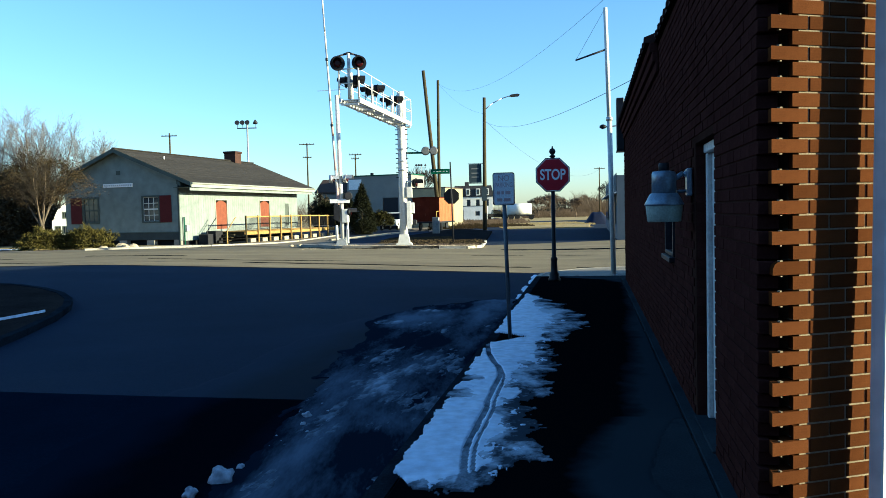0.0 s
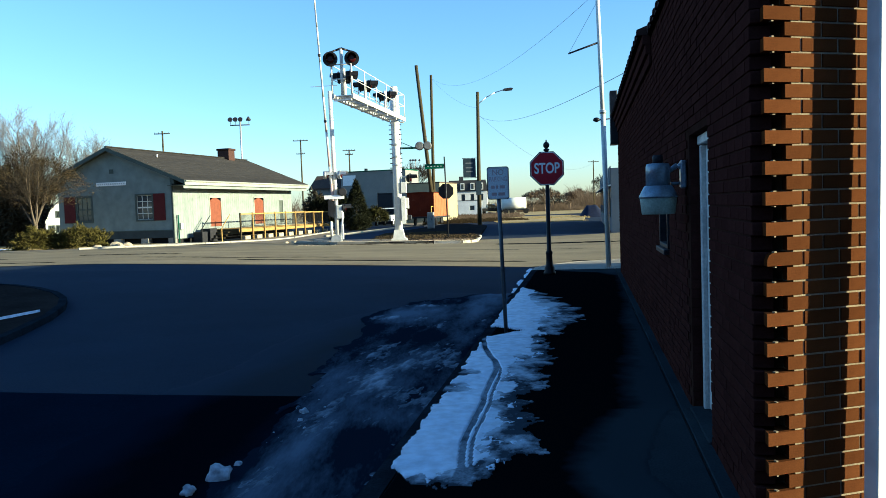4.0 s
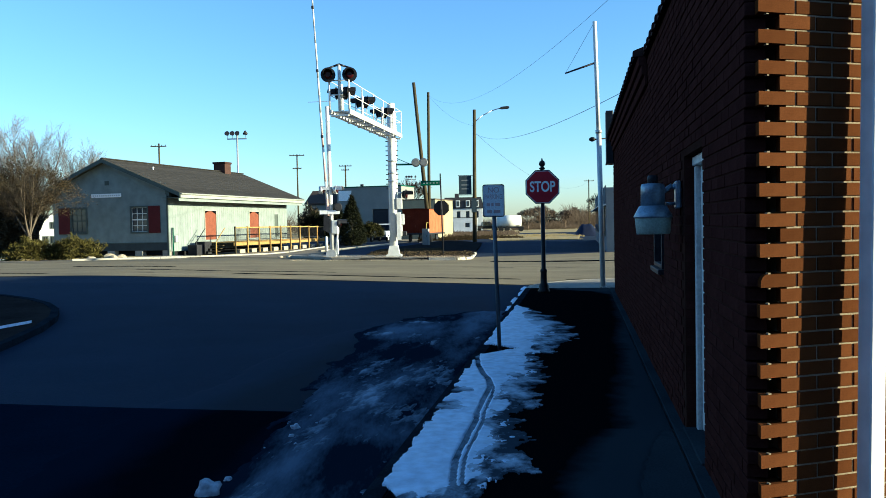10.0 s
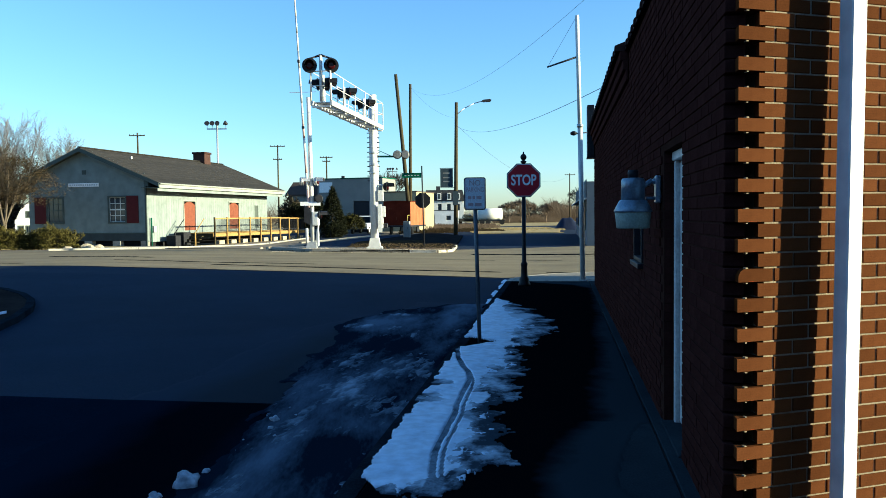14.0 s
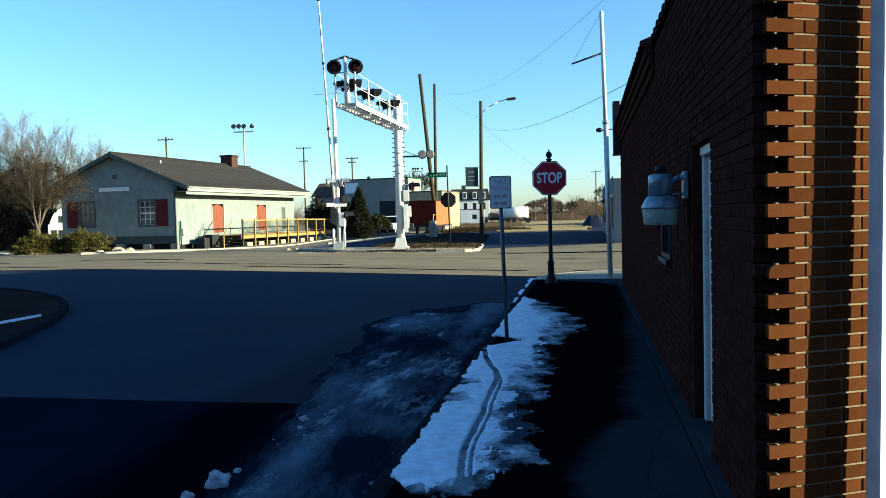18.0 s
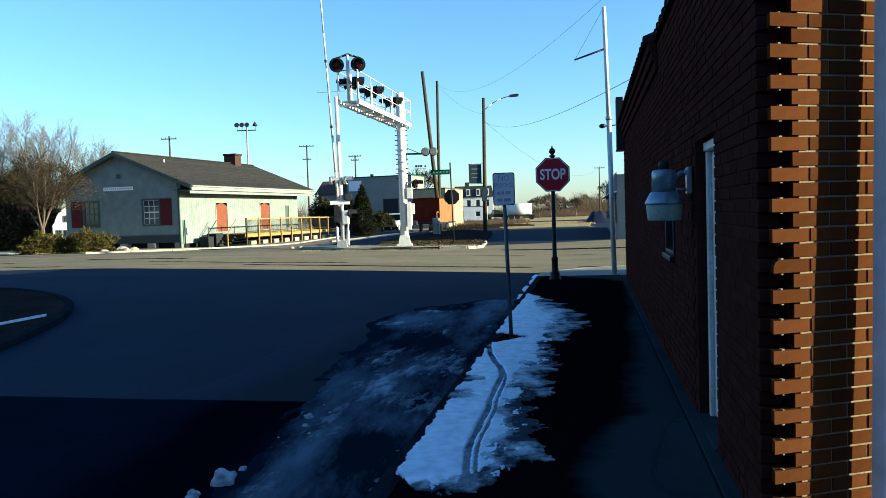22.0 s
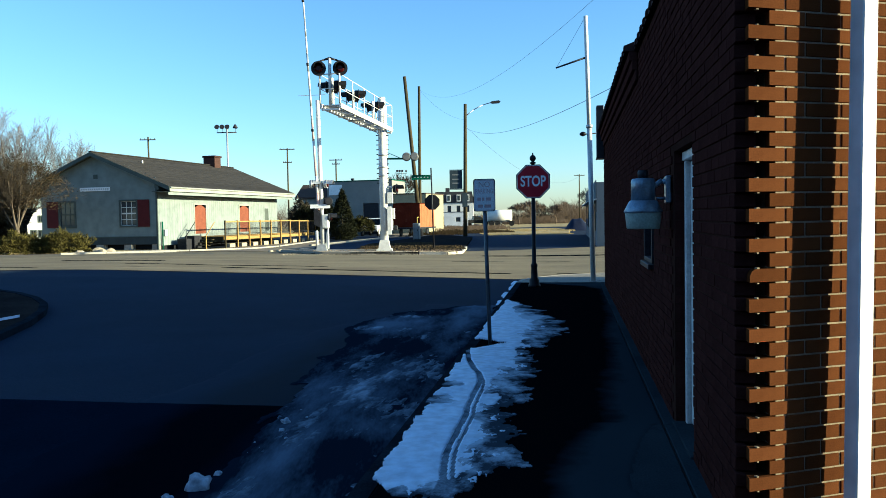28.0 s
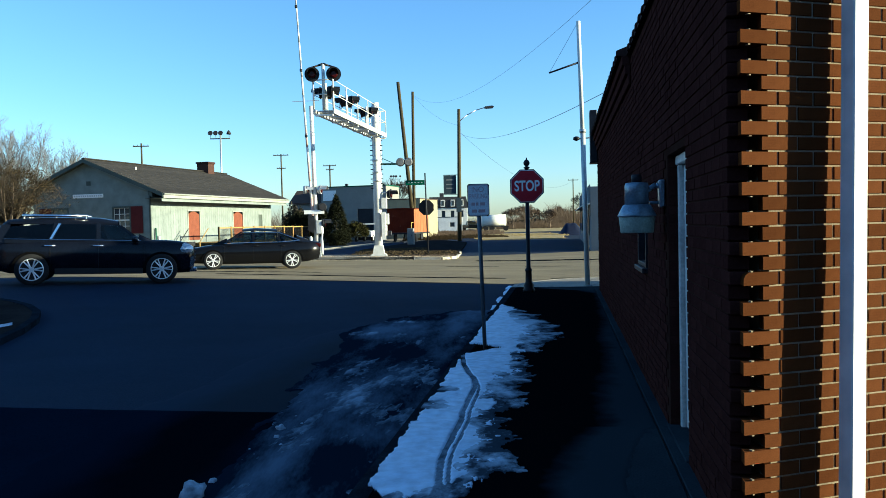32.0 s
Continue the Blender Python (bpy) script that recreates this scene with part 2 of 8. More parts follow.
BRUSH = material("winter_brush", (0.15, 0.11, 0.075), (0.095, 0.07, 0.05), 3, 0.95, bump=0.0, per_piece=0.25)
DRYGRASS = material("dry_grass", (0.4, 0.31, 0.14), (0.25, 0.195, 0.09), 0.5, 0.95, bump=0.6, fine=18, wear=(0.1, 0.085, 0.05), wear_at=0.6)
DIRT = material("packed_dirt", (0.25, 0.205, 0.14), (0.17, 0.14, 0.1), 0.7, 0.95, bump=0.5, fine=22, wear=(0.36, 0.31, 0.22), wear_at=0.66)
# Mulch with patchy wear; its tone is lowered to deepen the island's shade.
LEAFLITTER = material("brown_mulch", (0.03, 0.027, 0.024), (0.018, 0.0165, 0.016), 1.2, 0.95, bump=0.7, fine=20, wear=(0.06, 0.046, 0.03), wear_at=0.66, spec=0.0)
ROCK = material("sandstone_rock", (0.45, 0.37, 0.25), (0.3, 0.25, 0.17), 3, 0.9, bump=0.5)
STUCCO = material("tan_stucco", (0.23, 0.225, 0.205), (0.19, 0.187, 0.172), 0.7, 0.9, bump=0.15)
CREAM = material("cream_block", (0.3, 0.27, 0.16), (0.25, 0.22, 0.14), 0.8, 0.9, bump=0.15)
METALWALL = material("white_metal_wall", (0.6, 0.61, 0.62), (0.5, 0.51, 0.52), 0.8, 0.6, bump=0.08)
CLAPBOARD = material("white_clapboard", (0.68, 0.67, 0.62), (0.6, 0.59, 0.55), 1, 0.8, bump=0.1)
SLATE = material("dark_slate", (0.05, 0.05, 0.055), None, 2, 0.8, bump=0.2)
ROOFDK = material("brown_roof", (0.075, 0.055, 0.045), None, 2, 0.9, bump=0.2)
CABOOSE = material("caboose_red", (0.13, 0.022, 0.0095), (0.095, 0.016, 0.008), 1.2, 0.85, bump=0.08, wear=(0.16, 0.045, 0.02), wear_at=0.62, spec=0.03)
# Caboose red lightened to orange for the side that faces the sun.
SUNSIDERED = material("sunlit_side_orange", (0.33, 0.12, 0.05), (0.25, 0.085, 0.035), 1.2, 0.9, bump=0.05, spec=0.03)
GREYMETAL = material("blue_grey_metal", (0.15, 0.17, 0.19), (0.12, 0.137, 0.155), 0.8, 0.7, bump=0.05, spec=0.05)
TARP = material("navy_tarpaulin", (0.012, 0.017, 0.04), (0.008, 0.011, 0.026), 1.5, 0.6, bump=0.3, fine=6, spec=0.1)
BANNER = material("banner_cloth", (0.03, 0.045, 0.06), None, 2, 0.8, bump=0.05)
CARBLACK = material("black_car_paint", (0.0042, 0.0052, 0.0095), (0.0034, 0.0042, 0.0078), 2, 0.16, 0.0, bump=0.0, spec=0.2)
CARGREY = material("charcoal_car_paint", (0.0045, 0.0048, 0.006), (0.0038, 0.004, 0.005), 2, 0.16, 0.0, bump=0.0, spec=0.22)
ARCHBLACK = material("wheel_arch_lining", (0.004, 0.004, 0.0045), None, 8, 0.95, bump=0.2, spec=0.0)
CARSEAT = material("black_upholstery", (0.009, 0.009, 0.01), None, 6, 0.9, bump=0.2, spec=0.05)


def tinted_pane(name, tint, gloss):
    """Thin tinted glass: what lies behind shows through, darkened, under a weak sheen."""
    m = bpy.data.materials.new(name)
    m.use_nodes = True
    n, ln = m.node_tree.nodes, m.node_tree.links
    tr, gs, mx = n.new("ShaderNodeBsdfTransparent"), n.new("ShaderNodeBsdfGlossy"), n.new("ShaderNodeMixShader")
    tr.inputs["Color"].default_value = (*tint, 1)
    gs.inputs["Roughness"].default_value = 0.03
    mx.inputs[0].default_value = gloss
    ln.new(tr.outputs[0], mx.inputs[1])
    ln.new(gs.outputs[0], mx.inputs[2])
    ln.new(mx.outputs[0], n["Material Output"].inputs["Surface"])
    return m


CARGLASS = tinted_pane("tinted_glass", (0.42, 0.48, 0.52), 0.02)
SCREENGLASS = tinted_pane("windscreen_glass", (0.42, 0.48, 0.52), 0.3)
PRIVACY = tinted_pane("privacy_glass", (0.13, 0.14, 0.17), 0.02)
PANE = glass_mat("window_glass", (0.03, 0.04, 0.05), 0.05)
CHROME = material("chrome", (0.75, 0.75, 0.76), None, 8, 0.16, 1.0, bump=0.0)
RIM = material("alloy", (0.8, 0.8, 0.8), (0.72, 0.72, 0.72), 8, 0.35, 0.55, bump=0.0)
RUBBER = material("tyre_rubber", (0.018, 0.018, 0.019), None, 8, 0.85, bump=0.2)
PLASTIC = material("black_plastic", (0.02, 0.02, 0.022), None, 8, 0.6, bump=0.1)
REDLENS = material("red_lens", (0.035, 0.004, 0.004), None, 8, 0.15, bump=0.0)
CLEARLENS = material("clear_lens", (0.6, 0.62, 0.64), None, 20, 0.1, 0.4, bump=0.0)
FROSTED = material("frosted_plastic", (0.3, 0.34, 0.29), (0.25, 0.28, 0.24), 10, 0.5, bump=0.1)
REDTAPE = material("red_tape", (0.5, 0.36, 0.33), None, 8, 0.6, bump=0.0)
YELLOWPAINT = material("yellow_paint", (0.55, 0.42, 0.08), None, 8, 0.6, bump=0.1)


# ---- building helpers ----
def bx(bm, x0, y0, z0, x1, y1, z1, m=None, bevel=0.0):
    vs = [bm.verts.new(Vector(p)) for p in ((x0, y0, z0), (x1, y0, z0), (x1, y1, z0), (x0, y1, z0), (x0, y0, z1), (x1, y0, z1), (x1, y1, z1), (x0, y1, z1))]
    fs = [bm.faces.new([vs[i] for i in f]) for f in ((3, 2, 1, 0), (4, 5, 6, 7), (0, 1, 5, 4), (1, 2, 6, 5), (2, 3, 7, 6), (3, 0, 4, 7))]
    if bevel:
        es = list({e for f in fs for e in f.edges})
        r = bmesh.ops.bevel(bm, geom=es, offset=bevel, segments=1, affect="EDGES", profile=0.5)
        vs = list({v for f in r["faces"] for v in f.verts} | {v for v in vs if v.is_valid})
    if m is not None:
        for v in vs:
            if v.is_valid:
                v.co = m @ v.co
    return vs


def rod(bm, p, q, r0, r1=None, seg=10, caps=True):
    """A round bar from p to q, tapering from r0 to r1."""
    p, q = Vector(p), Vector(q)
    r1 = r0 if r1 is None else r1
    d = (q - p).normalized()
    u = d.orthogonal().normalized()
    w = d.cross(u)
    rings = []
    for c, r in ((p, r0), (q, r1)):
        rings.append([bm.verts.new(c + (u * math.cos(a) + w * math.sin(a)) * r) for a in (2 * math.pi * i / seg for i in range(seg))])
    for i in range(seg):
        f = bm.faces.new((rings[0][i], rings[0][(i + 1) % seg], rings[1][(i + 1) % seg], rings[1][i]))
        f.smooth = seg > 6
    if caps:
        bm.faces.new(rings[0][::-1])
        bm.faces.new(rings[1])


def lathe(bm, prof, m=None, seg=20):
    """Turns (radius, z) pairs about z."""
    m = m or Matrix()
    rings = []
    for r, z in prof:
        rings.append([bm.verts.new(m @ Vector((r * math.cos(2 * math.pi * i / seg), r * math.sin(2 * math.pi * i / seg), z))) for i in range(seg)])
    for a, b in zip(rings, rings[1:]):
        for i in range(seg):
            bm.faces.new((a[i], a[(i + 1) % seg], b[(i + 1) % seg], b[i])).smooth = True
    bm.faces.new(rings[0][::-1])
    bm.faces.new(rings[-1])


def prism(bm, pts, y0, y1, m=None):
    """A polygon in x-z, pushed from y0 to y1."""
    m = m or Matrix()
    a = [bm.verts.new(m @ Vector((x, y0, z))) for x, z in pts]
    b = [bm.verts.new(m @ Vector((x, y1, z))) for x, z in pts]
    n = len(pts)
    bm.faces.new(a)
    bm.faces.new(b[::-1])
    for i in range(n):
        bm.faces.new((a[(i + 1) % n], a[i], b[i], b[(i + 1) % n]))


def slab(bm, pts, z0, z1):
    """A flat polygon in x-y from z0 to z1."""
    a = [bm.verts.new((x, y, z0)) for x, y in pts]
    b = [bm.verts.new((x, y, z1)) for x, y in pts]
    n = len(pts)
    bm.faces.new(a[::-1])
    bm.faces.new(b)
    for i in range(n):
        bm.faces.new((a[i], a[(i + 1) % n], b[(i + 1) % n], b[i]))


def mesh_of(name, bm, mat):
    bmesh.ops.recalc_face_normals(bm, faces=bm.faces)
    me = bpy.data.meshes.new(name)
    bm.to_mesh(me)
    bm.free()
    me.materials.append(mat)
    return me


def thing(name, label, category, m=None, bm=None, mat=None, group="", kind=""):
    """A top-level thing: a mesh, or an empty for its parts."""
    ob = new(name, mesh_of(name, bm, mat) if bm else None)
    ob.matrix_world = m or Matrix()
    return tagged(ob, label, category, group, kind)


def part(name, bm, mat, parent, label=""):
    ob = new(name, bm if isinstance(bm, bpy.types.Mesh) else mesh_of(name, bm, mat))
    ob.parent = parent
    if label:
        ob["label"] = label
    return ob


def piece(name, me, parent, m):
    ob = new(name, me)
    ob.parent = parent
    ob.matrix_basis = m
    return ob


def B():
    return bmesh.new()


def lerp(pairs, v):
    return float(np.interp(v, [p[0] for p in pairs], [p[1] for p in pairs]))


def clamp(v, lo, hi):
    return max(lo, min(hi, v))


def ground_z(x, y):
    """The lie of the land: the street climbs a little to the railway crossing and falls behind it."""
    far = lerp(((-12, -0.28), (0, -0.1)), x)
    rows = ((9, -0.13), (20, clamp(-0.033 * x, -0.1, 0.33)), (30, clamp(-0.018 * x, -0.07, 0.2)), (38, clamp(-0.012 * x, -0.06, 0.1)), (53, far), (200, far), (900, 2.0))
    return lerp(rows, y)


def inside(poly):
    """Half-planes of a convex polygon given anticlockwise."""
    n = len(poly)
    return [(poly[i], poly[(i + 1) % n]) for i in range(n)]


def drape(poly, lift, cell=2.0, depth=0.0):
    """A convex patch of ground that follows the lie of the land, lift above it, with sides depth down."""
    x0, x1 = min(p[0] for p in poly), max(p[0] for p in poly)
    y0, y1 = min(p[1] for p in poly), max(p[1] for p in poly)
    bm = B()
    nx, ny = max(1, int((x1 - x0) / cell) + 1), max(1, int((y1 - y0) / cell) + 1)
    g = [[bm.verts.new((x0 + (x1 - x0) * i / nx, y0 + (y1 - y0) * j / ny, 0)) for i in range(nx + 1)] for j in range(ny + 1)]
    for j in range(ny):
        for i in range(nx):
            bm.faces.new((g[j][i], g[j][i + 1], g[j + 1][i + 1], g[j + 1][i]))
    for (ax, ay), (bx_, by_) in inside(poly):
        bmesh.ops.bisect_plane(bm, geom=bm.verts[:] + bm.edges[:] + bm.faces[:], plane_co=(ax, ay, 0), plane_no=(by_ - ay, ax - bx_, 0), clear_outer=True)
    for v in bm.verts:
        v.co.z = ground_z(v.co.x, v.co.y) + lift
    if depth:
        edges = [e for e in bm.edges if e.is_boundary]
        r = bmesh.ops.extrude_edge_only(bm, edges=edges)
        for v in r["geom"]:
            if isinstance(v, bmesh.types.BMVert):
                v.co.z -= depth
    return bm


# Local frame of the brick block: a runs to the right across the pavement, b along the wall.
TURN = -10.74
BLK = pose(0, 0, 0, 0, 0, TURN)


def ab(a, b, z=0.0):
    v = BLK @ Vector((a, b, z))
    return (v.x, v.y, v.z)


def text_mesh(words, size, mat, depth=0.002, squeeze=1.0, bold=0.0):
    cu = bpy.data.curves.new("letters", "FONT")
    cu.body, cu.size, cu.align_x, cu.align_y, cu.extrude = words, size, "CENTER", "CENTER", depth
    cu.offset = bold
    tmp = bpy.data.objects.new("letters", cu)
    scene.collection.objects.link(tmp)
    bpy.context.view_layer.update()
    me = bpy.data.meshes.new_from_object(tmp.evaluated_get(bpy.context.evaluated_depsgraph_get()))
    bpy.data.objects.remove(tmp)
    for v in me.vertices:
        v.co.x *= squeeze
    me.materials.clear()
    me.materials.append(mat)
    return me

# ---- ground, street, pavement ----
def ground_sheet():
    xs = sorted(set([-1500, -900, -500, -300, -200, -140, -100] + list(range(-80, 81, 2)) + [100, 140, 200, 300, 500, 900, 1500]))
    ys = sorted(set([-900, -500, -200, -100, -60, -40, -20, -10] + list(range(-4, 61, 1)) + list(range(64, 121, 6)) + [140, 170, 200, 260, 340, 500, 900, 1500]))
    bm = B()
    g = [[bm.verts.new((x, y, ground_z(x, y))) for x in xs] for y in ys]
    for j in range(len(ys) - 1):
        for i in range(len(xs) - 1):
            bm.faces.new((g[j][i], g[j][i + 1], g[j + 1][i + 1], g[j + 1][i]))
    thing("ground", "worn dark blue-grey asphalt with faint cracks, toned for the street's shade", "ground", None, bm, SHADEASPHALT, kind="structure")


ground_sheet()


def patch(name, label, category, poly, lift, mat, cell=2.0, depth=0.0):
    return thing(name, label, category, None, drape(poly, lift, cell, depth), mat, kind="structure")


# Lighter asphalt copy for the sunlit cross street; its near edge follows the shadow.
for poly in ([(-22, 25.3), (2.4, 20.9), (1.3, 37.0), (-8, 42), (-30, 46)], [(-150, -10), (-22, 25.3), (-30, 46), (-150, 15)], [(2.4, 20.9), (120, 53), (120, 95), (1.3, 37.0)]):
    patch("road", "cross street asphalt with cracks, in a lighter tone for the sun", "road", poly, 0.014, SUNASPHALT, 1.0 if abs(poly[0][0]) < 30 and poly[0][0] > -30 and poly[1][0] < 30 else 3.0)


def shadow_streak(pts, w, seed):
    """A pole or wire shadow painted as a dark strip on the road, of uneven width."""
    rng = random.Random(seed)
    bm = B()
    prev = None
    n = 40
    for i in range(n + 1):
        f = i / n * (len(pts) - 1)
        k = min(int(f), len(pts) - 2)
        x, y = (pts[k][c] + (pts[k + 1][c] - pts[k][c]) * (f - k) for c in (0, 1))
        y += rng.uniform(-0.04, 0.04)
        h = w * rng.uniform(0.25, 0.6) * (0.4 if i in (0, n) else 1)
        z = ground_z(x, y) + 0.019
        cur = [bm.verts.new((x, y - h, z)), bm.verts.new((x, y + h, z))]
        if prev:
            bm.faces.new((prev[0], cur[0], cur[1], prev[1]))
        prev = cur
    thing("shadow_streak", "thin dark shadow streak painted along the cross street", "road marking", None, bm, STREAKDARK, kind="structure")


shadow_streak([(9.0, 22.6), (4.5, 22.6), (0.0, 23.2), (-6.5, 24.8)], 0.34, 1)
shadow_streak([(13.0, 31.8), (6.5, 32.4), (2.4, 32.8)], 0.9, 2)
shadow_streak([(-3.2, 25.6), (-7.0, 26.2), (-10.5, 27.3)], 0.3, 3)
shadow_streak([(-9.8, 29.5), (-14.5, 31.2)], 0.45, 4)
shadow_streak([(-16.5, 29.5), (-21.0, 31.5)], 0.3, 5)
shadow_streak([(-12.5, 25.2), (-16.0, 26.0)], 0.3, 6)
shadow_streak([(5.5, 28.3), (1.0, 28.9)], 0.16, 7)

# Far fields of dry grass past the lots.
patch("grass", "flat field of dry winter grass far off", "grass", [(-400, 118), (400, 118), (400, 900), (-400, 900)], 0.03, DRYGRASS, 40)
patch("grass", "pale dry grass verge beside the far road", "grass", [(4.0, 96), (10.5, 93), (13.0, 116), (3.0, 117)], 0.05, DRYGRASS, 4, 0.1)
patch("grass", "low hump of dry grass beside the far road", "grass", [(5.8, 73), (13.4, 71), (17.6, 92), (16.5, 104), (10.0, 104)], 0.08, DRYGRASS, 4, 0.1)
patch("dirt_lot", "bare brown dirt lot with tufts", "dirt", [(-3.0, 80), (3.2, 78), (3.6, 116), (-9.0, 116)], 0.03, DIRT, 4)
patch("dirt_lot", "packed dirt and gravel beside the depot ramp", "dirt", [(-15.8, 47.0), (-8.4, 39.5), (-6.6, 46), (-9.2, 70), (-15.0, 55)], 0.03, DIRT, 2)
patch("lawn", "winter lawn strip beside the old depot", "lawn", [(-60, 47.5), (-28, 48.5), (-19.5, 44.5), (-18.0, 52.8), (-60, 75)], 0.08, DRYGRASS, 3, 0.15)
patch("dirt_lot", "sandy road shoulder along the far side of the street", "dirt", [(-70, 40.5), (-24, 41.2), (-14.5, 43.2), (-15.5, 46.2), (-19.5, 44.3), (-28, 48.3), (-70, 47.3)][:3] + [(-19.6, 44.2), (-28, 48.2), (-70, 47.2)], 0.02, DIRT, 2)
patch("pavement", "pale concrete apron in front of the depot gable", "pavement", [(-19.0, 42.0), (-14.2, 46.6), (-14.4, 47.6), (-17.6, 52.6), (-20.2, 46.5)], 0.1, CONCRETE, 2, 0.2)
# The island that carries the crossing signals.
ISLE = [(-6.9, 37.2), (-4.6, 34.9), (1.0, 34.2), (1.7, 35.2), (3.9, 62.0), (1.0, 78.0), (-4.0, 78.0), (-3.6, 52.0), (-6.3, 40.0)]
patch("traffic_island", "traffic island covered in brown mulch and leaves", "island", ISLE, 0.13, LEAFLITTER, 2, 0.3)
patch("pavement", "gravelly concrete strip along the front of the island", "pavement", [(-6.9, 37.2), (-4.6, 34.9), (1.0, 34.2), (1.5, 35.4), (-4.0, 36.9), (-6.4, 38.6)], 0.145, CONCRETE, 1, 0.1)


def kerb_line(name, pts, lift, width, height, label, mat=None):
    """A kerb of cast stones along a line on the ground."""
    holder = thing(name, label, "kerb", kind="structure")
    for (x0, y0), (x1, y1) in zip(pts, pts[1:]):
        L = math.hypot(x1 - x0, y1 - y0)
        n = max(1, round(L / 2.4))
        for i in range(n):
            p = (x0 + (x1 - x0) * i / n, y0 + (y1 - y0) * i / n)
            q = (x0 + (x1 - x0) * (i + 0.992) / n, y0 + (y1 - y0) * (i + 0.992) / n)
            zp, zq = ground_z(*p) + lift, ground_z(*q) + lift
            d = Vector((q[0] - p[0], q[1] - p[1], 0)).normalized()
            s = Vector((d.y, -d.x, 0)) * width / 2
            bm = B()
            top = [bm.verts.new(Vector((*c, z)) + k * s * 0.9) for c, z, k in ((p, zp, 1), (q, zq, 1), (q, zq, -1), (p, zp, -1))]
            bot = [bm.verts.new(Vector((*c, z - height)) + k * s) for c, z, k in ((p, zp, 1), (q, zq, 1), (q, zq, -1), (p, zp, -1))]
            bm.faces.new(top)
            bm.faces.new(bot[::-1])
            for k in range(4):
                bm.faces.new((top[k], bot[k], bot[(k + 1) % 4], top[(k + 1) % 4]))
            part("kerb_stone", bm, mat or KERB, holder)
    return holder


kerb_line("kerb_island", [(-0.2, 34.4), (1.0, 34.2), (1.7, 35.2), (2.2, 41.0)], 0.13, 0.18, 0.4, "pale worn concrete kerb at the nose of the traffic island", PALEKERB)
kerb_line("kerb_island_sunk", [(-6.9, 37.2), (-4.6, 34.95), (-0.25, 34.4)], 0.06, 0.22, 0.4, "sunken crumbling kerb along the island front", OLDKERB)
kerb_line("kerb_track", [(-6.2, 38.9), (-4.9, 37.0), (-1.6, 36.6)], 0.165, 0.2, 0.2, "pale concrete edging between the crossing masts", KERB)


def gravel(name, label, spots, n, r0, r1, mat, seed):
    """Loose stones or leaves scattered round the given places (x, y, spread in x, spread in y)."""
    rng = random.Random(seed)
    V, F = [], []
    for _ in range(n):
        x0, y0, sx, sy = rng.choice(spots)
        x, y, r = x0 + rng.uniform(-sx, sx), y0 + rng.uniform(-sy, sy), rng.uniform(r0, r1)
        z = gz_island(x, y)
        k = len(V)
        a = rng.uniform(0, 6.28)
        V += [(x + r * math.cos(a + 2.1 * i), y + r * math.sin(a + 2.1 * i), z - 0.01) for i in range(3)] + [(x, y, z + r * rng.uniform(0.2, 0.5))]
        F += [(k, k + 1, k + 3), (k + 1, k + 2, k + 3), (k + 2, k, k + 3)]
    me = bpy.data.meshes.new(name)
    me.from_pydata(V, [], F)
    me.update()
    me.materials.append(mat)
    return tagged(new(name, me), label, name, kind="stuff")


def gz_island(x, y):
    """Height of the island's front strip and of the road before it."""
    front = lerp(((-6.9, 37.2), (-4.6, 34.9), (1.0, 34.2), (1.7, 35.2)), x)
    return ground_z(x, y) + (0.148 if y > front else 0.016)


gravel("gravel", "pale gravel spilled over the kerb of the traffic island", [(-5.2, 35.4, 1.3, 0.8), (-3.4, 34.9, 1.6, 0.5), (-1.2, 34.6, 1.6, 0.45), (0.6, 34.5, 0.8, 0.5)], 1000, 0.012, 0.045, ROCK, 5)
gravel("dead_leaves", "brown leaves and twigs blown against the island kerb", [(-1.0, 35.4, 2.6, 0.9), (0.4, 35.6, 1.3, 1.2), (-4.0, 36.0, 2.2, 0.7)], 800, 0.015, 0.045, BARK, 6)
gravel("dead_leaves", "dark leaf litter on the shaded part of the island", [(-0.6, 39.5, 2.6, 3.0), (-1.5, 46.0, 2.0, 4.0)], 1600, 0.04, 0.12, DEADLEAF, 7)
kerb_line("kerb_depot", [(-19.4, 41.6), (-14.0, 46.3), (-10.5, 55), (-9.0, 70)], 0.12, 0.16, 0.4, "pale concrete kerb before the old depot")
kerb_line("kerb_lane", [(-8.0, 54.4), (-6.6, 58.2), (-3.9, 68.0), (-3.2, 71.5)], 0.15, 0.24, 0.4, "long pale concrete kerb of a side lane", CONCRETE)


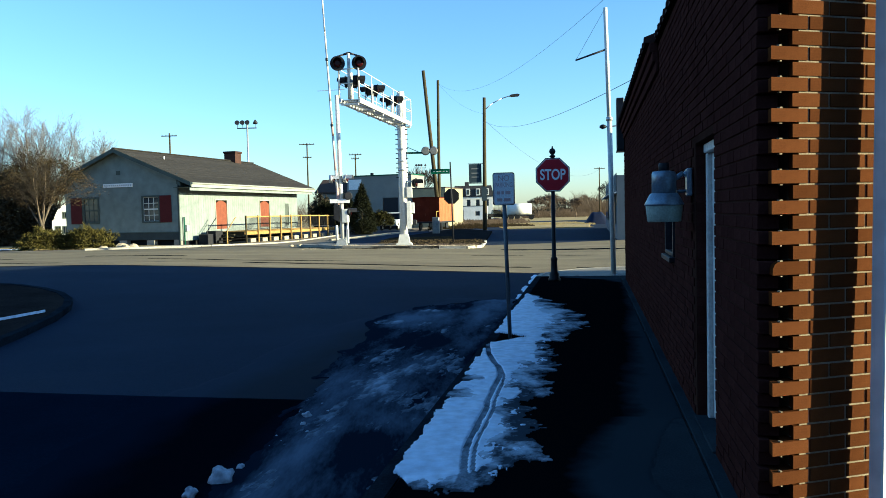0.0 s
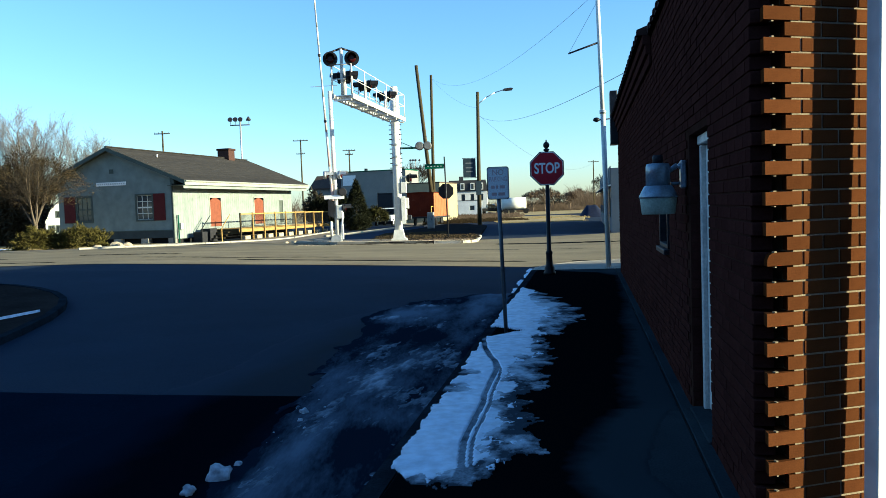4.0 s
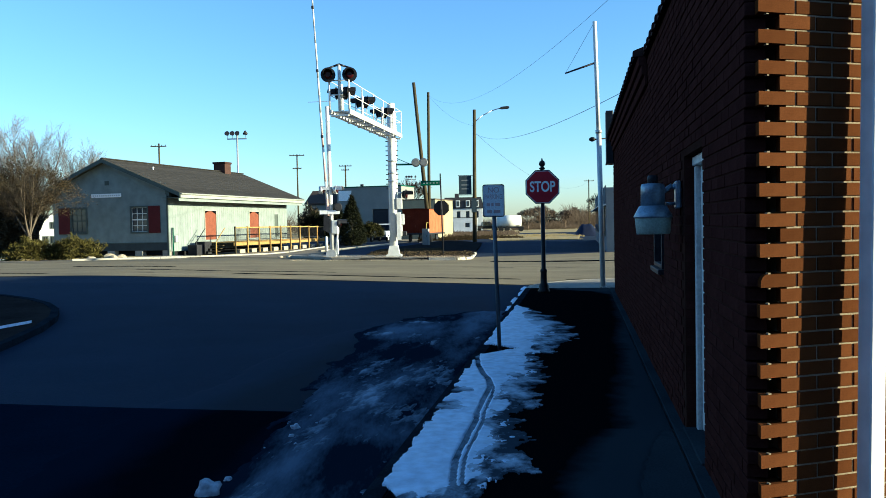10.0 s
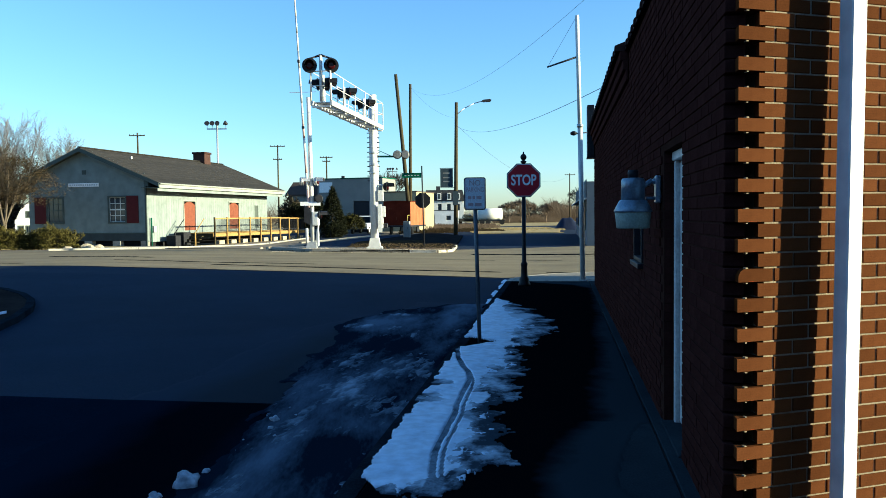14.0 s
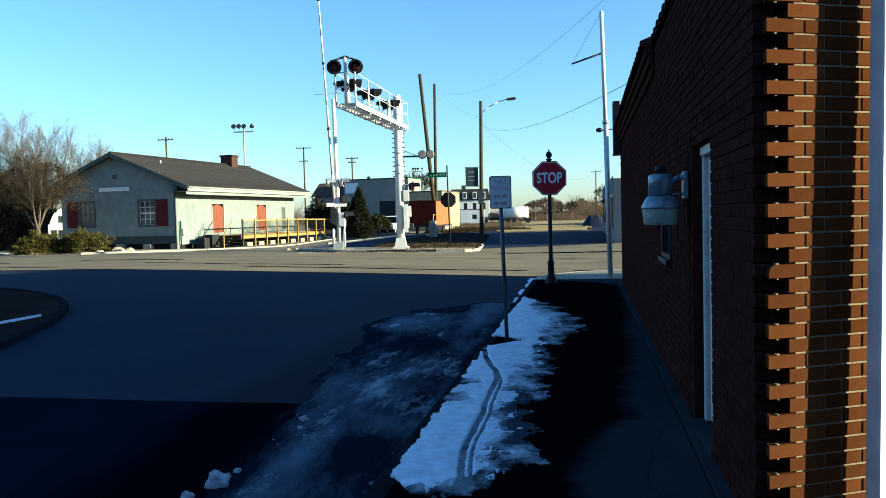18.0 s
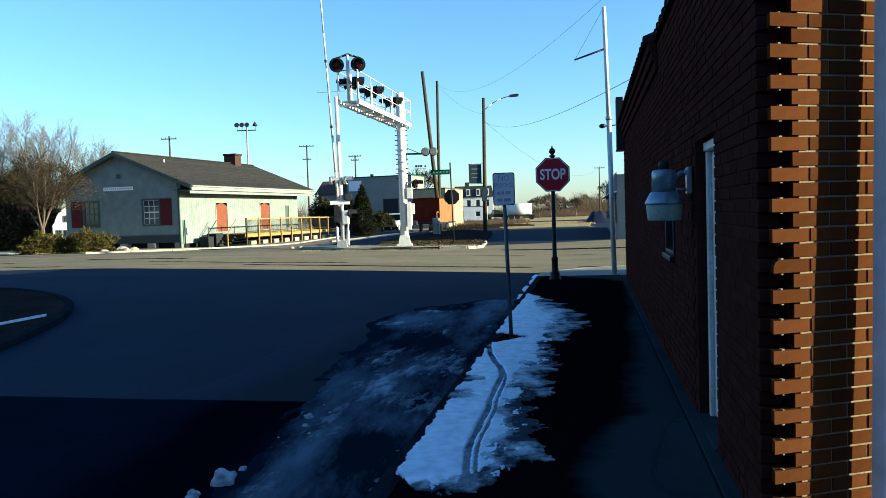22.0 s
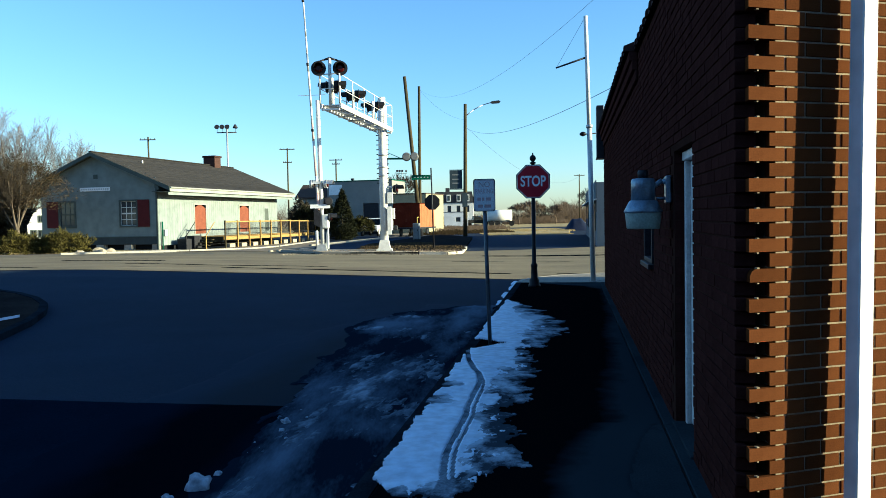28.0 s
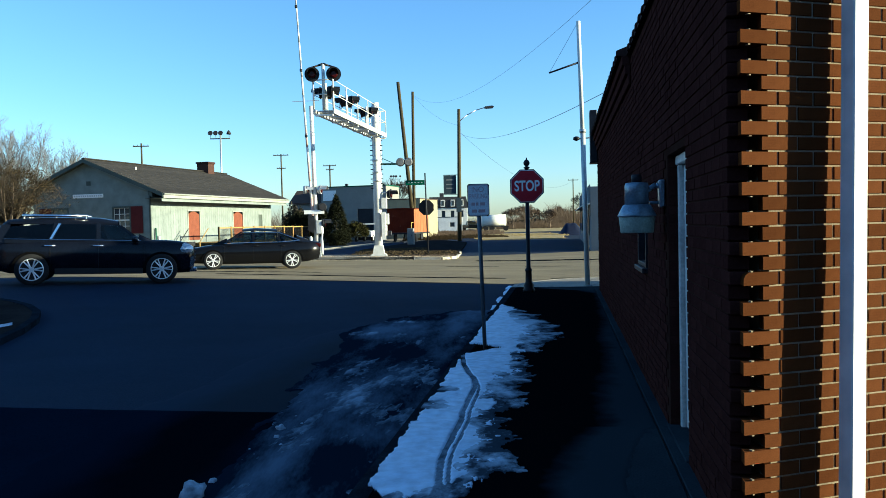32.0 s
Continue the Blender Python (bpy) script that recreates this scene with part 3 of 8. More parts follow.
def pavement_near():
    """Concrete flags between kerb and brick wall, with open joints."""
    holder = thing("pavement", "damp concrete pavement in slabs along the brick wall, toned down for its shade", "pavement", kind="structure")
    cuts = [-8.0, -5.6, -3.2, -0.8, 1.5, 3.8, 6.17, 9.9, 13.6, 16.6, 19.2]
    for b0, b1 in zip(cuts, cuts[1:]):
        bm = B()
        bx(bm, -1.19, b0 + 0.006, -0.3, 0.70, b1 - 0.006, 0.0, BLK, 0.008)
        part("slab", bm, DAMPSHADE, holder)
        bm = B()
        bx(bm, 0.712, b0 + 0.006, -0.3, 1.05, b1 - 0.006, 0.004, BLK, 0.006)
        part("edge_slab", bm, DAMPSHADE, holder)
    # corner apron that bends round to the cross street, in the lighter sunlit tone
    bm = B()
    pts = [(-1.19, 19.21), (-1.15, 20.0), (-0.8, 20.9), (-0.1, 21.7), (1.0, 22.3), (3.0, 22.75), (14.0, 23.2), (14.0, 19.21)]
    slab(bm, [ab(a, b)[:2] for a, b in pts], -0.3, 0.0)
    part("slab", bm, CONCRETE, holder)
    bed = B()
    slab(bed, [ab(a, b)[:2] for a, b in ((-1.19, -8), (1.05, -8), (1.05, 19.2), (-1.19, 19.2))], -0.3, -0.02)
    part("joint_bed", bed, PATCH, holder)


pavement_near()


def kerb_near():
    holder = thing("kerb_street", "concrete kerb along the snowy pavement, toned dark where the wall shades it", "kerb", kind="structure")
    line = [(-1.27, b) for b in (-8, -5, -2, 1, 4, 7, 10, 13, 16, 19.2)] + [(-1.23, 20.03), (-0.87, 20.97), (-0.15, 21.79), (0.97, 22.39), (3.0, 22.85), (14.0, 23.3)]
    for (a0, b0), (a1, b1) in zip(line, line[1:]):
        p, q = Vector(ab(a0, b0)), Vector(ab(a1, b1))
        d = (q - p).normalized()
        s = Vector((d.y, -d.x, 0)) * 0.075
        q -= d * 0.006
        bm = B()
        top = [bm.verts.new(c + k * s + Vector((0, 0, z))) for c, k, z in ((p, 1, 0.004), (q, 1, 0.004), (q, -0.82, -0.004), (p, -0.82, -0.004))]
        bot = [bm.verts.new(c + k * s + Vector((0, 0, -0.35))) for c, k in ((p, 1), (q, 1), (q, -1.12), (p, -1.12))]
        bm.faces.new(top)
        bm.faces.new(bot[::-1])
        for k in range(4):
            bm.faces.new((top[k], bot[k], bot[(k + 1) % 4], top[(k + 1) % 4]))
        # Stones past the shadow's end get the lighter tone.
        part("kerb_stone", bm, SHADEKERB if b1 < 19.5 else KERB, holder)


kerb_near()


# ---- snow ----
def fbm(a, b, seed, octaves=4, gain=0.6):
    v, amp = 0.0, 1.0
    for k in range(octaves):
        v += amp * noise.noise((a * 2.13 ** k, b * 2.13 ** k, seed + 7.7 * k))
        amp *= gain
    return v


def snow_sheet(name, label, a0, a1, b0, b1, da, db, fn, base, mat, category="snow"):
    """A crust over the ground: kept where fn(a, b) gives a thickness above zero; fn may give a density too."""
    na, nb = int((a1 - a0) / da), int((b1 - b0) / db)
    th, de = np.zeros((nb + 1, na + 1)), np.zeros((nb + 1, na + 1))
    for j in range(nb + 1):
        for i in range(na + 1):
            r = fn(a0 + i * da, b0 + j * db)
            th[j, i], de[j, i] = r if isinstance(r, tuple) else (r, 1.0)
    vs, V, F, D = {}, [], [], []

    def vert(j, i):
        if (j, i) not in vs:
            u, w = float(i), float(j)
            if th[j, i] <= 0:
                near = [(q, p) for q in (-1, 0, 1) for p in (-1, 0, 1) if 0 <= j + q <= nb and 0 <= i + p <= na and th[j + q, i + p] > 0]
                if near:
                    u += 0.55 * sum(p for q, p in near) / len(near)
                    w += 0.55 * sum(q for q, p in near) / len(near)
            x, y, _ = ab(a0 + u * da, b0 + w * db)
            vs[(j, i)] = len(V)
            V.append((x, y, base(x, y) + max(th[j, i], 0.0) + (0.003 if th[j, i] > 0 else -0.003)))
            D.append(de[j, i])
        return vs[(j, i)]

    for j in range(nb):
        for i in range(na):
            if (th[j:j + 2, i:i + 2] > 0).sum() >= 2:
                F.append((vert(j, i), vert(j, i + 1), vert(j + 1, i + 1), vert(j + 1, i)))
    me = bpy.data.meshes.new(name)
    me.from_pydata(V, [], F)
    me.attributes.new("cover", "FLOAT", "POINT").data.foreach_set("value", D)
    me.polygons.foreach_set("use_smooth", [True] * len(F))
    me.update()
    me.materials.append(mat)
    ob = new(name, me)
    return tagged(ob, label, category, "", "stuff")


TRACK = ((4.0, -0.76), (4.66, -0.765), (5.1, -0.825), (5.5, -0.835), (6.15, -0.838), (6.56, -0.85), (7.24, -0.868), (7.58, -0.872), (8.07, -0.98), (8.55, -1.122), (9.18, -1.228), (9.8, -1.3))
SNOW_RIGHT = ((4.2, -0.9), (4.6, -0.58), (4.83, -0.56), (5.02, -0.47), (5.33, -0.40), (5.64, -0.37), (6.0, -0.42), (6.43, -0.50), (6.97, -0.51), (7.63, -0.42), (8.26, -0.38), (9.15, -0.55), (9.9, -0.45), (10.5, -0.2), (11.9, -0.12), (12.6, -0.3), (13.6, -0.6), (14.3, -0.86), (14.8, -1.0), (15.2, -1.25))
CORE_RIGHT = ((4.3, -0.9), (4.7, -0.68), (5.1, -0.655), (5.6, -0.655), (6.1, -0.67), (6.85, -0.73), (7.6, -0.77), (8.2, -0.67), (8.8, -0.65), (9.7, -0.65), (10.95, -0.59), (12.0, -0.62), (13.6, -0.88), (15.0, -1.15))


def snow_edges(a, b):
    left = -1.235 + 0.035 * noise.noise((b * 1.5, 0.2, 0))
    if b < 4.75:
        left += (4.75 - b) * 0.55
    return lerp(SNOW_RIGHT, b) - a, a - left


def thin_snow(a, b):
    r, l = snow_edges(a, b)
    n = fbm(a * 2.6, b * 2.6, 1.7, 5, 0.68)
    edge = min(r + 0.03, l * 1.6 + 0.06, (b - 4.36) * 0.8)
    t = edge + clamp(0.55 - edge * 0.8, 0.16, 1) * (0.34 if r < l * 1.6 else 0.14) * n - 0.02
    t -= 0.6 * clamp(1 - math.hypot((a + 0.96) * 2.1, b - 9.9) / 0.75, 0, 1)
    t -= clamp((b - 12.4) / 2.4, 0, 1) * (0.04 + 0.1 * n)
    c = clamp(0.1 + 1.5 * t + 0.35 * n, 0, 1.1)
    if b < 9.6 and abs(a - lerp(TRACK, b)) < 0.055:
        c = min(c, 0.32)
    return min(0.009, 0.04 * t), c


def core_snow(a, b):
    th = thin_snow(a, b)[0]
    if th <= 0:
        return th
    l = snow_edges(a, b)[1]
    n = fbm(a * 3.4, b * 2.2, 9.1, 5, 0.66)
    rc = lerp(CORE_RIGHT, b) - a
    t = min(rc, l + 0.1, (b - 4.58) * 0.8) * 0.9 + 0.03 + 0.19 * n * clamp(1.0 - rc * 2.0, 0.12, 1)
    t -= clamp(1 - abs(b - 7.2) / 1.1, 0, 1) * clamp((-0.9 - a) * 6, 0, 1) * (0.2 + 1.0 * fbm(a * 2.0, b * 4.2, 4.4, 4))
    t -= 0.10 * clamp(1 - abs(b - 13.2) / 1.2, 0, 1) * (1 + n)
    for off, w in ((-0.028, 0.019), (0.032, 0.009)):
        d = abs(a - lerp(TRACK, b) - off * clamp((8.3 - b) / 1.2, 0.4, 1) + 0.014 * noise.noise((a, b * 3.1, 2)) + 0.006 * n)
        if d < w and 4.6 < b < 9.6:
            return -0.004
        if d < w + 0.012 and b < 9.6:
            t = min(t, 0.05 + (d - w) * 9)
    return min(0.019, 0.007 + 0.05 * t) * (0.9 + 0.15 * noise.noise((a * 3, b * 2, 9))) if t > 0 else -0.004


snow_sheet("snow", "thin ragged wet snow at the margin of the pavement crust", -1.285, 0.1, 4.15, 15.3, 0.013, 0.026, thin_snow, lambda x, y: 0.006, THINSNOW)
snow_sheet("snow", "melting snow crust with a narrow wheel track along the pavement", -1.285, 0.04, 4.2, 15.3, 0.010, 0.018, core_snow, lambda x, y: 0.007, SNOW)


def kerb_snow(a, b):
    n1 = noise.noise((a * 5, b * 1.2, 2.3)) + 0.5 * noise.noise((a * 16, b * 5, 5))
    mid = -1.40 + 0.03 * noise.noise((b, 3.3, 0))
    t = 0.065 - abs(a - mid) + 0.12 * n1 - (0.2 if b < 15.0 else 0)
    t = min(t, (b - 14.8) * 0.3, (20.5 - b) * 0.3)
    return min(0.022, t * 0.4)


snow_sheet("snow", "bright ridge of old snow in the gutter by the stop sign", -1.75, -1.3, 14.6, 20.6, 0.016, 0.03, kerb_snow, lambda x, y: ground_z(x, y), SNOW)


def slush(a, b):
    n = fbm(a * 0.9, b * 0.34, 7.3, 3) + 0.5 * fbm(a * 4, b * 1.1, 3.3, 3)
    left = lerp(((3.4, -2.2), (4.0, -2.35), (5.0, -2.5), (6.5, -2.75), (8.9, -3.15), (11.6, -3.5), (13.6, -3.1), (15.0, -1.8)), b)
    edge = min(a - left, (-1.36 - a) * 1.2 + 0.12, (b - 3.4) * 0.8, (15.2 - b) * 0.5)
    if edge < -0.25:
        return -0.01, 0.0
    bare = clamp(1 - abs(b - 10.2) / 1.2, 0, 1) * 0.2 * clamp((-1.75 - a) * 2.5, 0, 1) + 0.25 * clamp((6.2 - b) / 1.2, 0, 1)
    streak = 0.4 * clamp(1 - math.hypot((a + 2.8) / 0.9, (b - 12.2) / 1.2), 0, 1)
    band = 0.30 * clamp(1 - abs(a - lerp(((4, -2.15), (8, -2.1), (10, -1.7), (14, -1.8)), b)) / 0.45, 0, 1)
    hole = 0.5 * clamp(1 - math.hypot((a + 1.75) / 0.4, (b - 5.6) / 0.7), 0, 1) + 0.35 * clamp(1 - math.hypot((a + 1.62) / 0.25, (b - 7.0) / 0.9), 0, 1)
    d = min(edge, 0.3) * 0.9 + 0.34 * n + band + streak - bare - hole + 0.1
    return (0.004 + 0.012 * clamp(d, 0, 1), clamp(d, -0.5, 1.0)) if edge > 0.03 + 0.3 * n and d > (-0.02 if b > 8.6 else -0.5) else (-0.01, -0.5)


snow_sheet("slush", "thin grey slush frozen in streaks over the gutter", -3.9, -1.34, 3.3, 15.2, 0.03, 0.05, slush, lambda x, y: ground_z(x, y) + 0.006, SLUSH)


def crust(a, b):
    th, d = slush(a, b)
    if th < 0:
        return -0.01
    n = fbm(a * 3.2, b * 1.1, 21.7, 5, 0.7)
    t = 0.4 * d + 0.4 * n - 0.27 - 0.2 * clamp((b - 9.0) / 2.0, 0, 1)
    for a1, b1, ra, rb in ((-3.0, 11.75, 0.5, 0.34), (-2.7, 13.05, 0.62, 0.2), (-2.35, 10.95, 0.4, 0.2)):
        t += 0.42 * clamp(1.2 - math.hypot((a - a1) / ra, (b - b1) / rb), 0, 1)
    return (min(0.016, 0.05 * t), clamp(0.1 + 1.8 * t, 0, 1)) if t > 0 else -0.006


snow_sheet("slush", "broken crusts of frozen grey slush in the gutter", -3.8, -1.34, 3.3, 15.2, 0.016, 0.03, crust, lambda x, y: ground_z(x, y) + 0.014, CRUST)


def wet(a, b):
    n1 = fbm(a * 0.6, b * 0.35, 17.3, 4)
    mid = lerp(((3.2, -2.7), (6.5, -3.0), (9, -3.3), (12, -3.0), (14, -2.4)), b)
    wd = lerp(((3.2, 0.75), (7.3, 0.8), (8.5, 0.65), (12, 0.35), (14, 0.15)), b)
    c = min(0.3 + (wd - abs(a - mid)) * 1.0 + 0.25 * n1, (15.0 - b) * 0.6)
    return 0.003 if c > 0.02 else -0.02, clamp(c, 0, 1)


snow_sheet("wet_patch", "dark wet asphalt where melt water drains past the slush", -5.6, -1.4, 6.93, 15.2, 0.06, 0.08, wet, lambda x, y: ground_z(x, y) - 0.002, WETASPHALT, "wet patch")
snow_sheet("wet_patch", "black melt water lying on the darker asphalt", -5.6, -1.4, 3.2, 7.0, 0.06, 0.08, wet, lambda x, y: ground_z(x, y) + 0.002, WETDARK, "wet patch")


# Darker asphalt as far as a line across the side street.
patch("road", "darker asphalt patch in the side street", "road", [ab(a, b)[:2] for a, b in ((-12, -9), (-1.36, -9), (-1.36, 6.9), (-12, 7.15))], 0.004, DARKASPHALT, 1.0)


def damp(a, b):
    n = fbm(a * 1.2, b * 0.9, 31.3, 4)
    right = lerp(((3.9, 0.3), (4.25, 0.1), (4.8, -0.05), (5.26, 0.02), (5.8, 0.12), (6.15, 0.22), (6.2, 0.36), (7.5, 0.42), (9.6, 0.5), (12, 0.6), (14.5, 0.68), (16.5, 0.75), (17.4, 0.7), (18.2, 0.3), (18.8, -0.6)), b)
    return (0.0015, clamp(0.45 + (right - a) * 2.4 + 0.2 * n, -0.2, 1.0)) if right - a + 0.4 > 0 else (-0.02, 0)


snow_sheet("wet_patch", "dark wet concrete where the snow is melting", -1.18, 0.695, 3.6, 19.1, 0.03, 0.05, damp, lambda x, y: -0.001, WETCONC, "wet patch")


def lumps():
    """Loose clods of ploughed snow."""
    rng = random.Random(4)
    spots = [(-2.46, 4.72, 0.072), (-2.53, 4.45, 0.045), (-2.45, 5.0, 0.028), (-2.46, 6.35, 0.04), (-2.4, 6.1, 0.026)]
    for b in np.arange(5.5, 6.9, 0.13):
        spots.append((lerp(((4.5, -2.36), (7.6, -2.5)), b) + rng.uniform(-0.1, 0.16), float(b), rng.uniform(0.01, 0.02)))
    for i, (a, b, r) in enumerate(spots):
        bm = B()
        bmesh.ops.create_icosphere(bm, subdivisions=3, radius=r)
        for v in bm.verts:
            q = v.co / r
            k = 1 + 0.45 * noise.noise(q * 1.3 + Vector((i, 0, 0))) + 0.28 * noise.noise(q * 3.1 + Vector((0, i, 0))) + 0.12 * noise.noise(q * 7 + Vector((0, 0, i)))
            v.co *= k
            v.co.z *= 0.95
        for f in bm.faces:
            f.smooth = True
        x, y, _ = ab(a, b)
        thing("snow_clod", "clod of dirty ploughed snow lying in the gutter", "snow", pose(x, y, ground_z(x, y) + r * 0.5, 0, 0, rng.uniform(0, 360)), bm, DIRTYSNOW, "snow clods in the gutter")


lumps()


# low planted bed across the street
def far_bed():
    c = [(-22, 9.9), (-6.2, 10.0), (-6.35, 11.5), (-6.55, 12.8), (-6.85, 13.9), (-7.25, 14.8), (-7.8, 15.6), (-8.5, 16.3), (-9.4, 16.9), (-10.6, 17.35), (-12.4, 17.65), (-22, 17.8)]
    kerb_line("kerb_bed", c[1:11], 0.10, 0.15, 0.3, "low kerb round a dark planted bed across the street", SHADEKERB)
    patch("planted_bed", "dark planted bed with a crust of snow", "bed", c, 0.09, LEAFLITTER, 1.0, 0.2)
    V, F = [], []
    n = 40
    for i in range(n + 1):
        f = i / n
        x, y = -7.3 + 0.46 * f, 11.95 + 1.18 * f + 0.03 * noise.noise((f * 14, 7, 0))
        w = 0.011 * (0.1 + abs(noise.noise((f * 9, 1.5, 0))) * 1.8) * min(1, (1 - f) * 8 + 0.1)
        z = ground_z(x, y) + 0.125
        V += [(x - w, y - w * 0.3, z - 0.03), (x, y, z + 0.015), (x + w, y + w * 0.3, z - 0.03)]
        if i:
            k = 3 * i
            F += [(k - 3, k - 2, k + 1, k), (k - 2, k - 1, k + 2, k + 1)]
    me = bpy.data.meshes.new("snow")
    me.from_pydata(V, [], F)
    me.materials.append(SNOW)
    tagged(new("snow", me), "thin strip of snow left along the planted bed", "snow", "", "stuff")


far_bed()


# ---- brick building ----
COURSE, BR_L, BR_H, JOINT = 0.0728, 0.205, 0.0632, 0.010
WALL_A, WALL_END, WALL_H = 0.80, 18.35, 3.53
CORBEL_B = 9.2   # from here on the parapet steps out over the pavement


def bricks_joined(name, m, x0, x1, z0, z1, parent, mat, depth=0.05, holes=(), label=""):
    """Running-bond bricks in the x-z plane of m, faces at y=0, joined in one mesh."""
    rng = random.Random(int(x0 * 91 + z0 * 7) + 5)
    V, F = [], []
    row = int(round(z0 / COURSE))
    while row * COURSE + BR_H <= z1 + 1e-6:
        z = row * COURSE
        x = x0 - (BR_L + JOINT) * (0.5 if row % 2 else 0.0)
        while x < x1:
            s, e = max(x, x0), min(x + BR_L, x1)
            if e - s > 0.02 and not any(e > h[0] and s < h[1] and z + BR_H > h[2] and z < h[3] for h in holes):
                o = rng.uniform(-0.003, 0.003)
                k = len(V)
                for yy, g in ((o, 0.002), (depth, 0.0)):
                    V += [m @ Vector(p) for p in ((s + g, yy, z + g), (e - g, yy, z + g), (e - g, yy, z + BR_H - g), (s + g, yy, z + BR_H - g))]
                F += [(k, k + 1, k + 2, k + 3), (k + 1, k, k + 4, k + 5), (k + 2, k + 1, k + 5, k + 6), (k + 3, k + 2, k + 6, k + 7), (k, k + 3, k + 7, k + 4)]
            x += BR_L + JOINT
        row += 1
    me = bpy.data.meshes.new(name)
    me.from_pydata(V, [], F)
    me.update()
    me.materials.append(mat)
    ob = part(name, me, mat, parent, label)
    ob["kind"] = "stuff"
    return ob


def frame_of(p, q):
    """Local frame with x from p to q along the wall's foot, y into the wall when the wall lies to the left of p-q."""
    p, q = Vector((*p, 0)), Vector((*q, 0))
    d = (q - p).normalized()
    n = Vector((-d.y, d.x, 0))
    return Matrix(((d.x, n.x, 0, p.x), (d.y, n.y, 0, p.y), (0, 0, 1, 0), (0, 0, 0, 1)))


VX = Vector(ab(WALL_A, 3.86)).to_2d()
FV = Vector((0.965, 0.262))
FRONT = frame_of(VX, VX + FV)             # x along the front wall, y into it
# long wall: walk from the far end to the near corner so that y points into the building
LONG = frame_of(ab(WALL_A, WALL_END)[:2], ab(WALL_A, 3.96)[:2])


def lb(b):
    """Distance along the long wall's frame for a place b along the street."""
    return WALL_END - b


def brick_building():
    hold = thing("wall_brick", "long red-brown brick wall with clay coping tiles", "wall", kind="structure")
    door = (5.29, 6.22, 0.0, 2.12)
    win = (7.75, 8.55, 1.12, 2.0)
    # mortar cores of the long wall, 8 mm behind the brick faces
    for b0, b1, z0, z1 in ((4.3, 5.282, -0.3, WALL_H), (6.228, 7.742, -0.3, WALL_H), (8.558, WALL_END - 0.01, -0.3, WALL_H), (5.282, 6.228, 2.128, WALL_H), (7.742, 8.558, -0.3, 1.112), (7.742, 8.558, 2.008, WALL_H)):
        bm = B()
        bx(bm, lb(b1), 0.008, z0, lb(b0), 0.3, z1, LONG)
        part("mortar_core", bm, SHADEMORTAR, hold)
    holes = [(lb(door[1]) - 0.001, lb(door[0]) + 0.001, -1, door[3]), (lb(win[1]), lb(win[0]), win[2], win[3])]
    bricks_joined("brickwork", LONG, 0.0, lb(6.22), 0.0, WALL_H - 0.02, hold, SHADEBRICK, holes=holes)
    bricks_joined("brickwork", LONG, lb(6.215), lb(5.29), 2.16, WALL_H - 0.02, hold, SHADEBRICK)
    # reveals of the recessed doorway
    for b, s in ((6.222, 1), (5.288, -1)):
        m = pose(*ab(0, 0), 0, 0, TURN) @ Matrix.Translation((WALL_A, b, 0))
        bm = B()
        for row in range(29):
            w = 0.098 if row % 2 else 0.2
            x = 0.012
            while x < 0.29:
                e = min(x + w, 0.29)
                bx(bm, x, min(0, 0.03 * s), row * COURSE, e, max(0, 0.03 * s), row * COURSE + BR_H, m)
                x = e + JOINT
        ob = part("reveal_bricks", bm, SHADEBRICK, hold)
        ob["kind"] = "stuff"
    # back, far and roof of the building, closed
    bm = B()
    far0, far1 = ab(WALL_A + 0.3, WALL_END)[:2], ab(WALL_A + 15, WALL_END)[:2]
    m = frame_of(far1, far0)
    bx(bm, 0.0, 0.0, -0.3, 14.7, 0.3, 3.84, m)
    part("end_wall", bm, SHADEBRICK, hold)
    bm = B()
    roof = [ab(WALL_A + 0.3, 4.6)[:2], ab(WALL_A + 0.3, WALL_END - 0.3)[:2], ab(WALL_A + 15, WALL_END - 0.3)[:2], (VX + FV * 15 + Vector((-0.2, 0.7)))[:]]
    slab(bm, roof[::-1], 2.95, 3.15)
    part("roof", bm, ROOFDK, hold)
    # unseen block added on the roof to keep the street shadow long
    bm = B()
    bx(bm, 0.3, 0.95, 3.14, lb(4.9), 6.0, 3.84, LONG)
    part("roof_shade_block", bm, ROOFDK, hold)
    # corbelled band under the farther half of the coping
    for k, (out, z0, z1) in enumerate(((0.035, 0.34, 0.22), (0.07, 0.22, 0.11), (0.1, 0.11, 0.0))):
        bm = B()
        bx(bm, 0.0, -out, WALL_H - z0 + 0.002, lb(CORBEL_B) - 0.02 * k, -0.004, WALL_H - z1, LONG, 0.006)
        part("corbel_course", bm, SHADEBRICK, hold)
    # unseen box added past the end wall to step the street shadow's edge
    bm = B()
    bx(bm, 0.6, -2.15, 1.38, 13.4, -0.002, 3.84, frame_of(far1, far0))
    part("end_bay", bm, SHADEBRICK, hold)
    # clay coping tiles, each with a raised collar over the next
    n = 46
    L = lb(3.9)
    w = L / n
    rng = random.Random(3)
    for i in range(n):
        x = w * i
        out = 0.1 if x + w < lb(CORBEL_B) else 0.0
        z = WALL_H + rng.uniform(-0.004, 0.004)
        prof = [(-0.045 - out, 0.0), (-0.04 - out, 0.05), (0.04, 0.1), (0.2, 0.1), (0.32, 0.055), (0.33, 0.0)]
        bm = B()
        rings = []
        for f, g, up in ((0.03, 0.0, 1.0), (0.72, 0.0, 1.0), (0.74, 0.018, 1.3), (1.0, 0.018, 1.3)):
            rings.append([bm.verts.new(LONG @ Vector((x + w * f, y + (g if y > 0.1 else -g), z + h * up))) for y, h in prof])
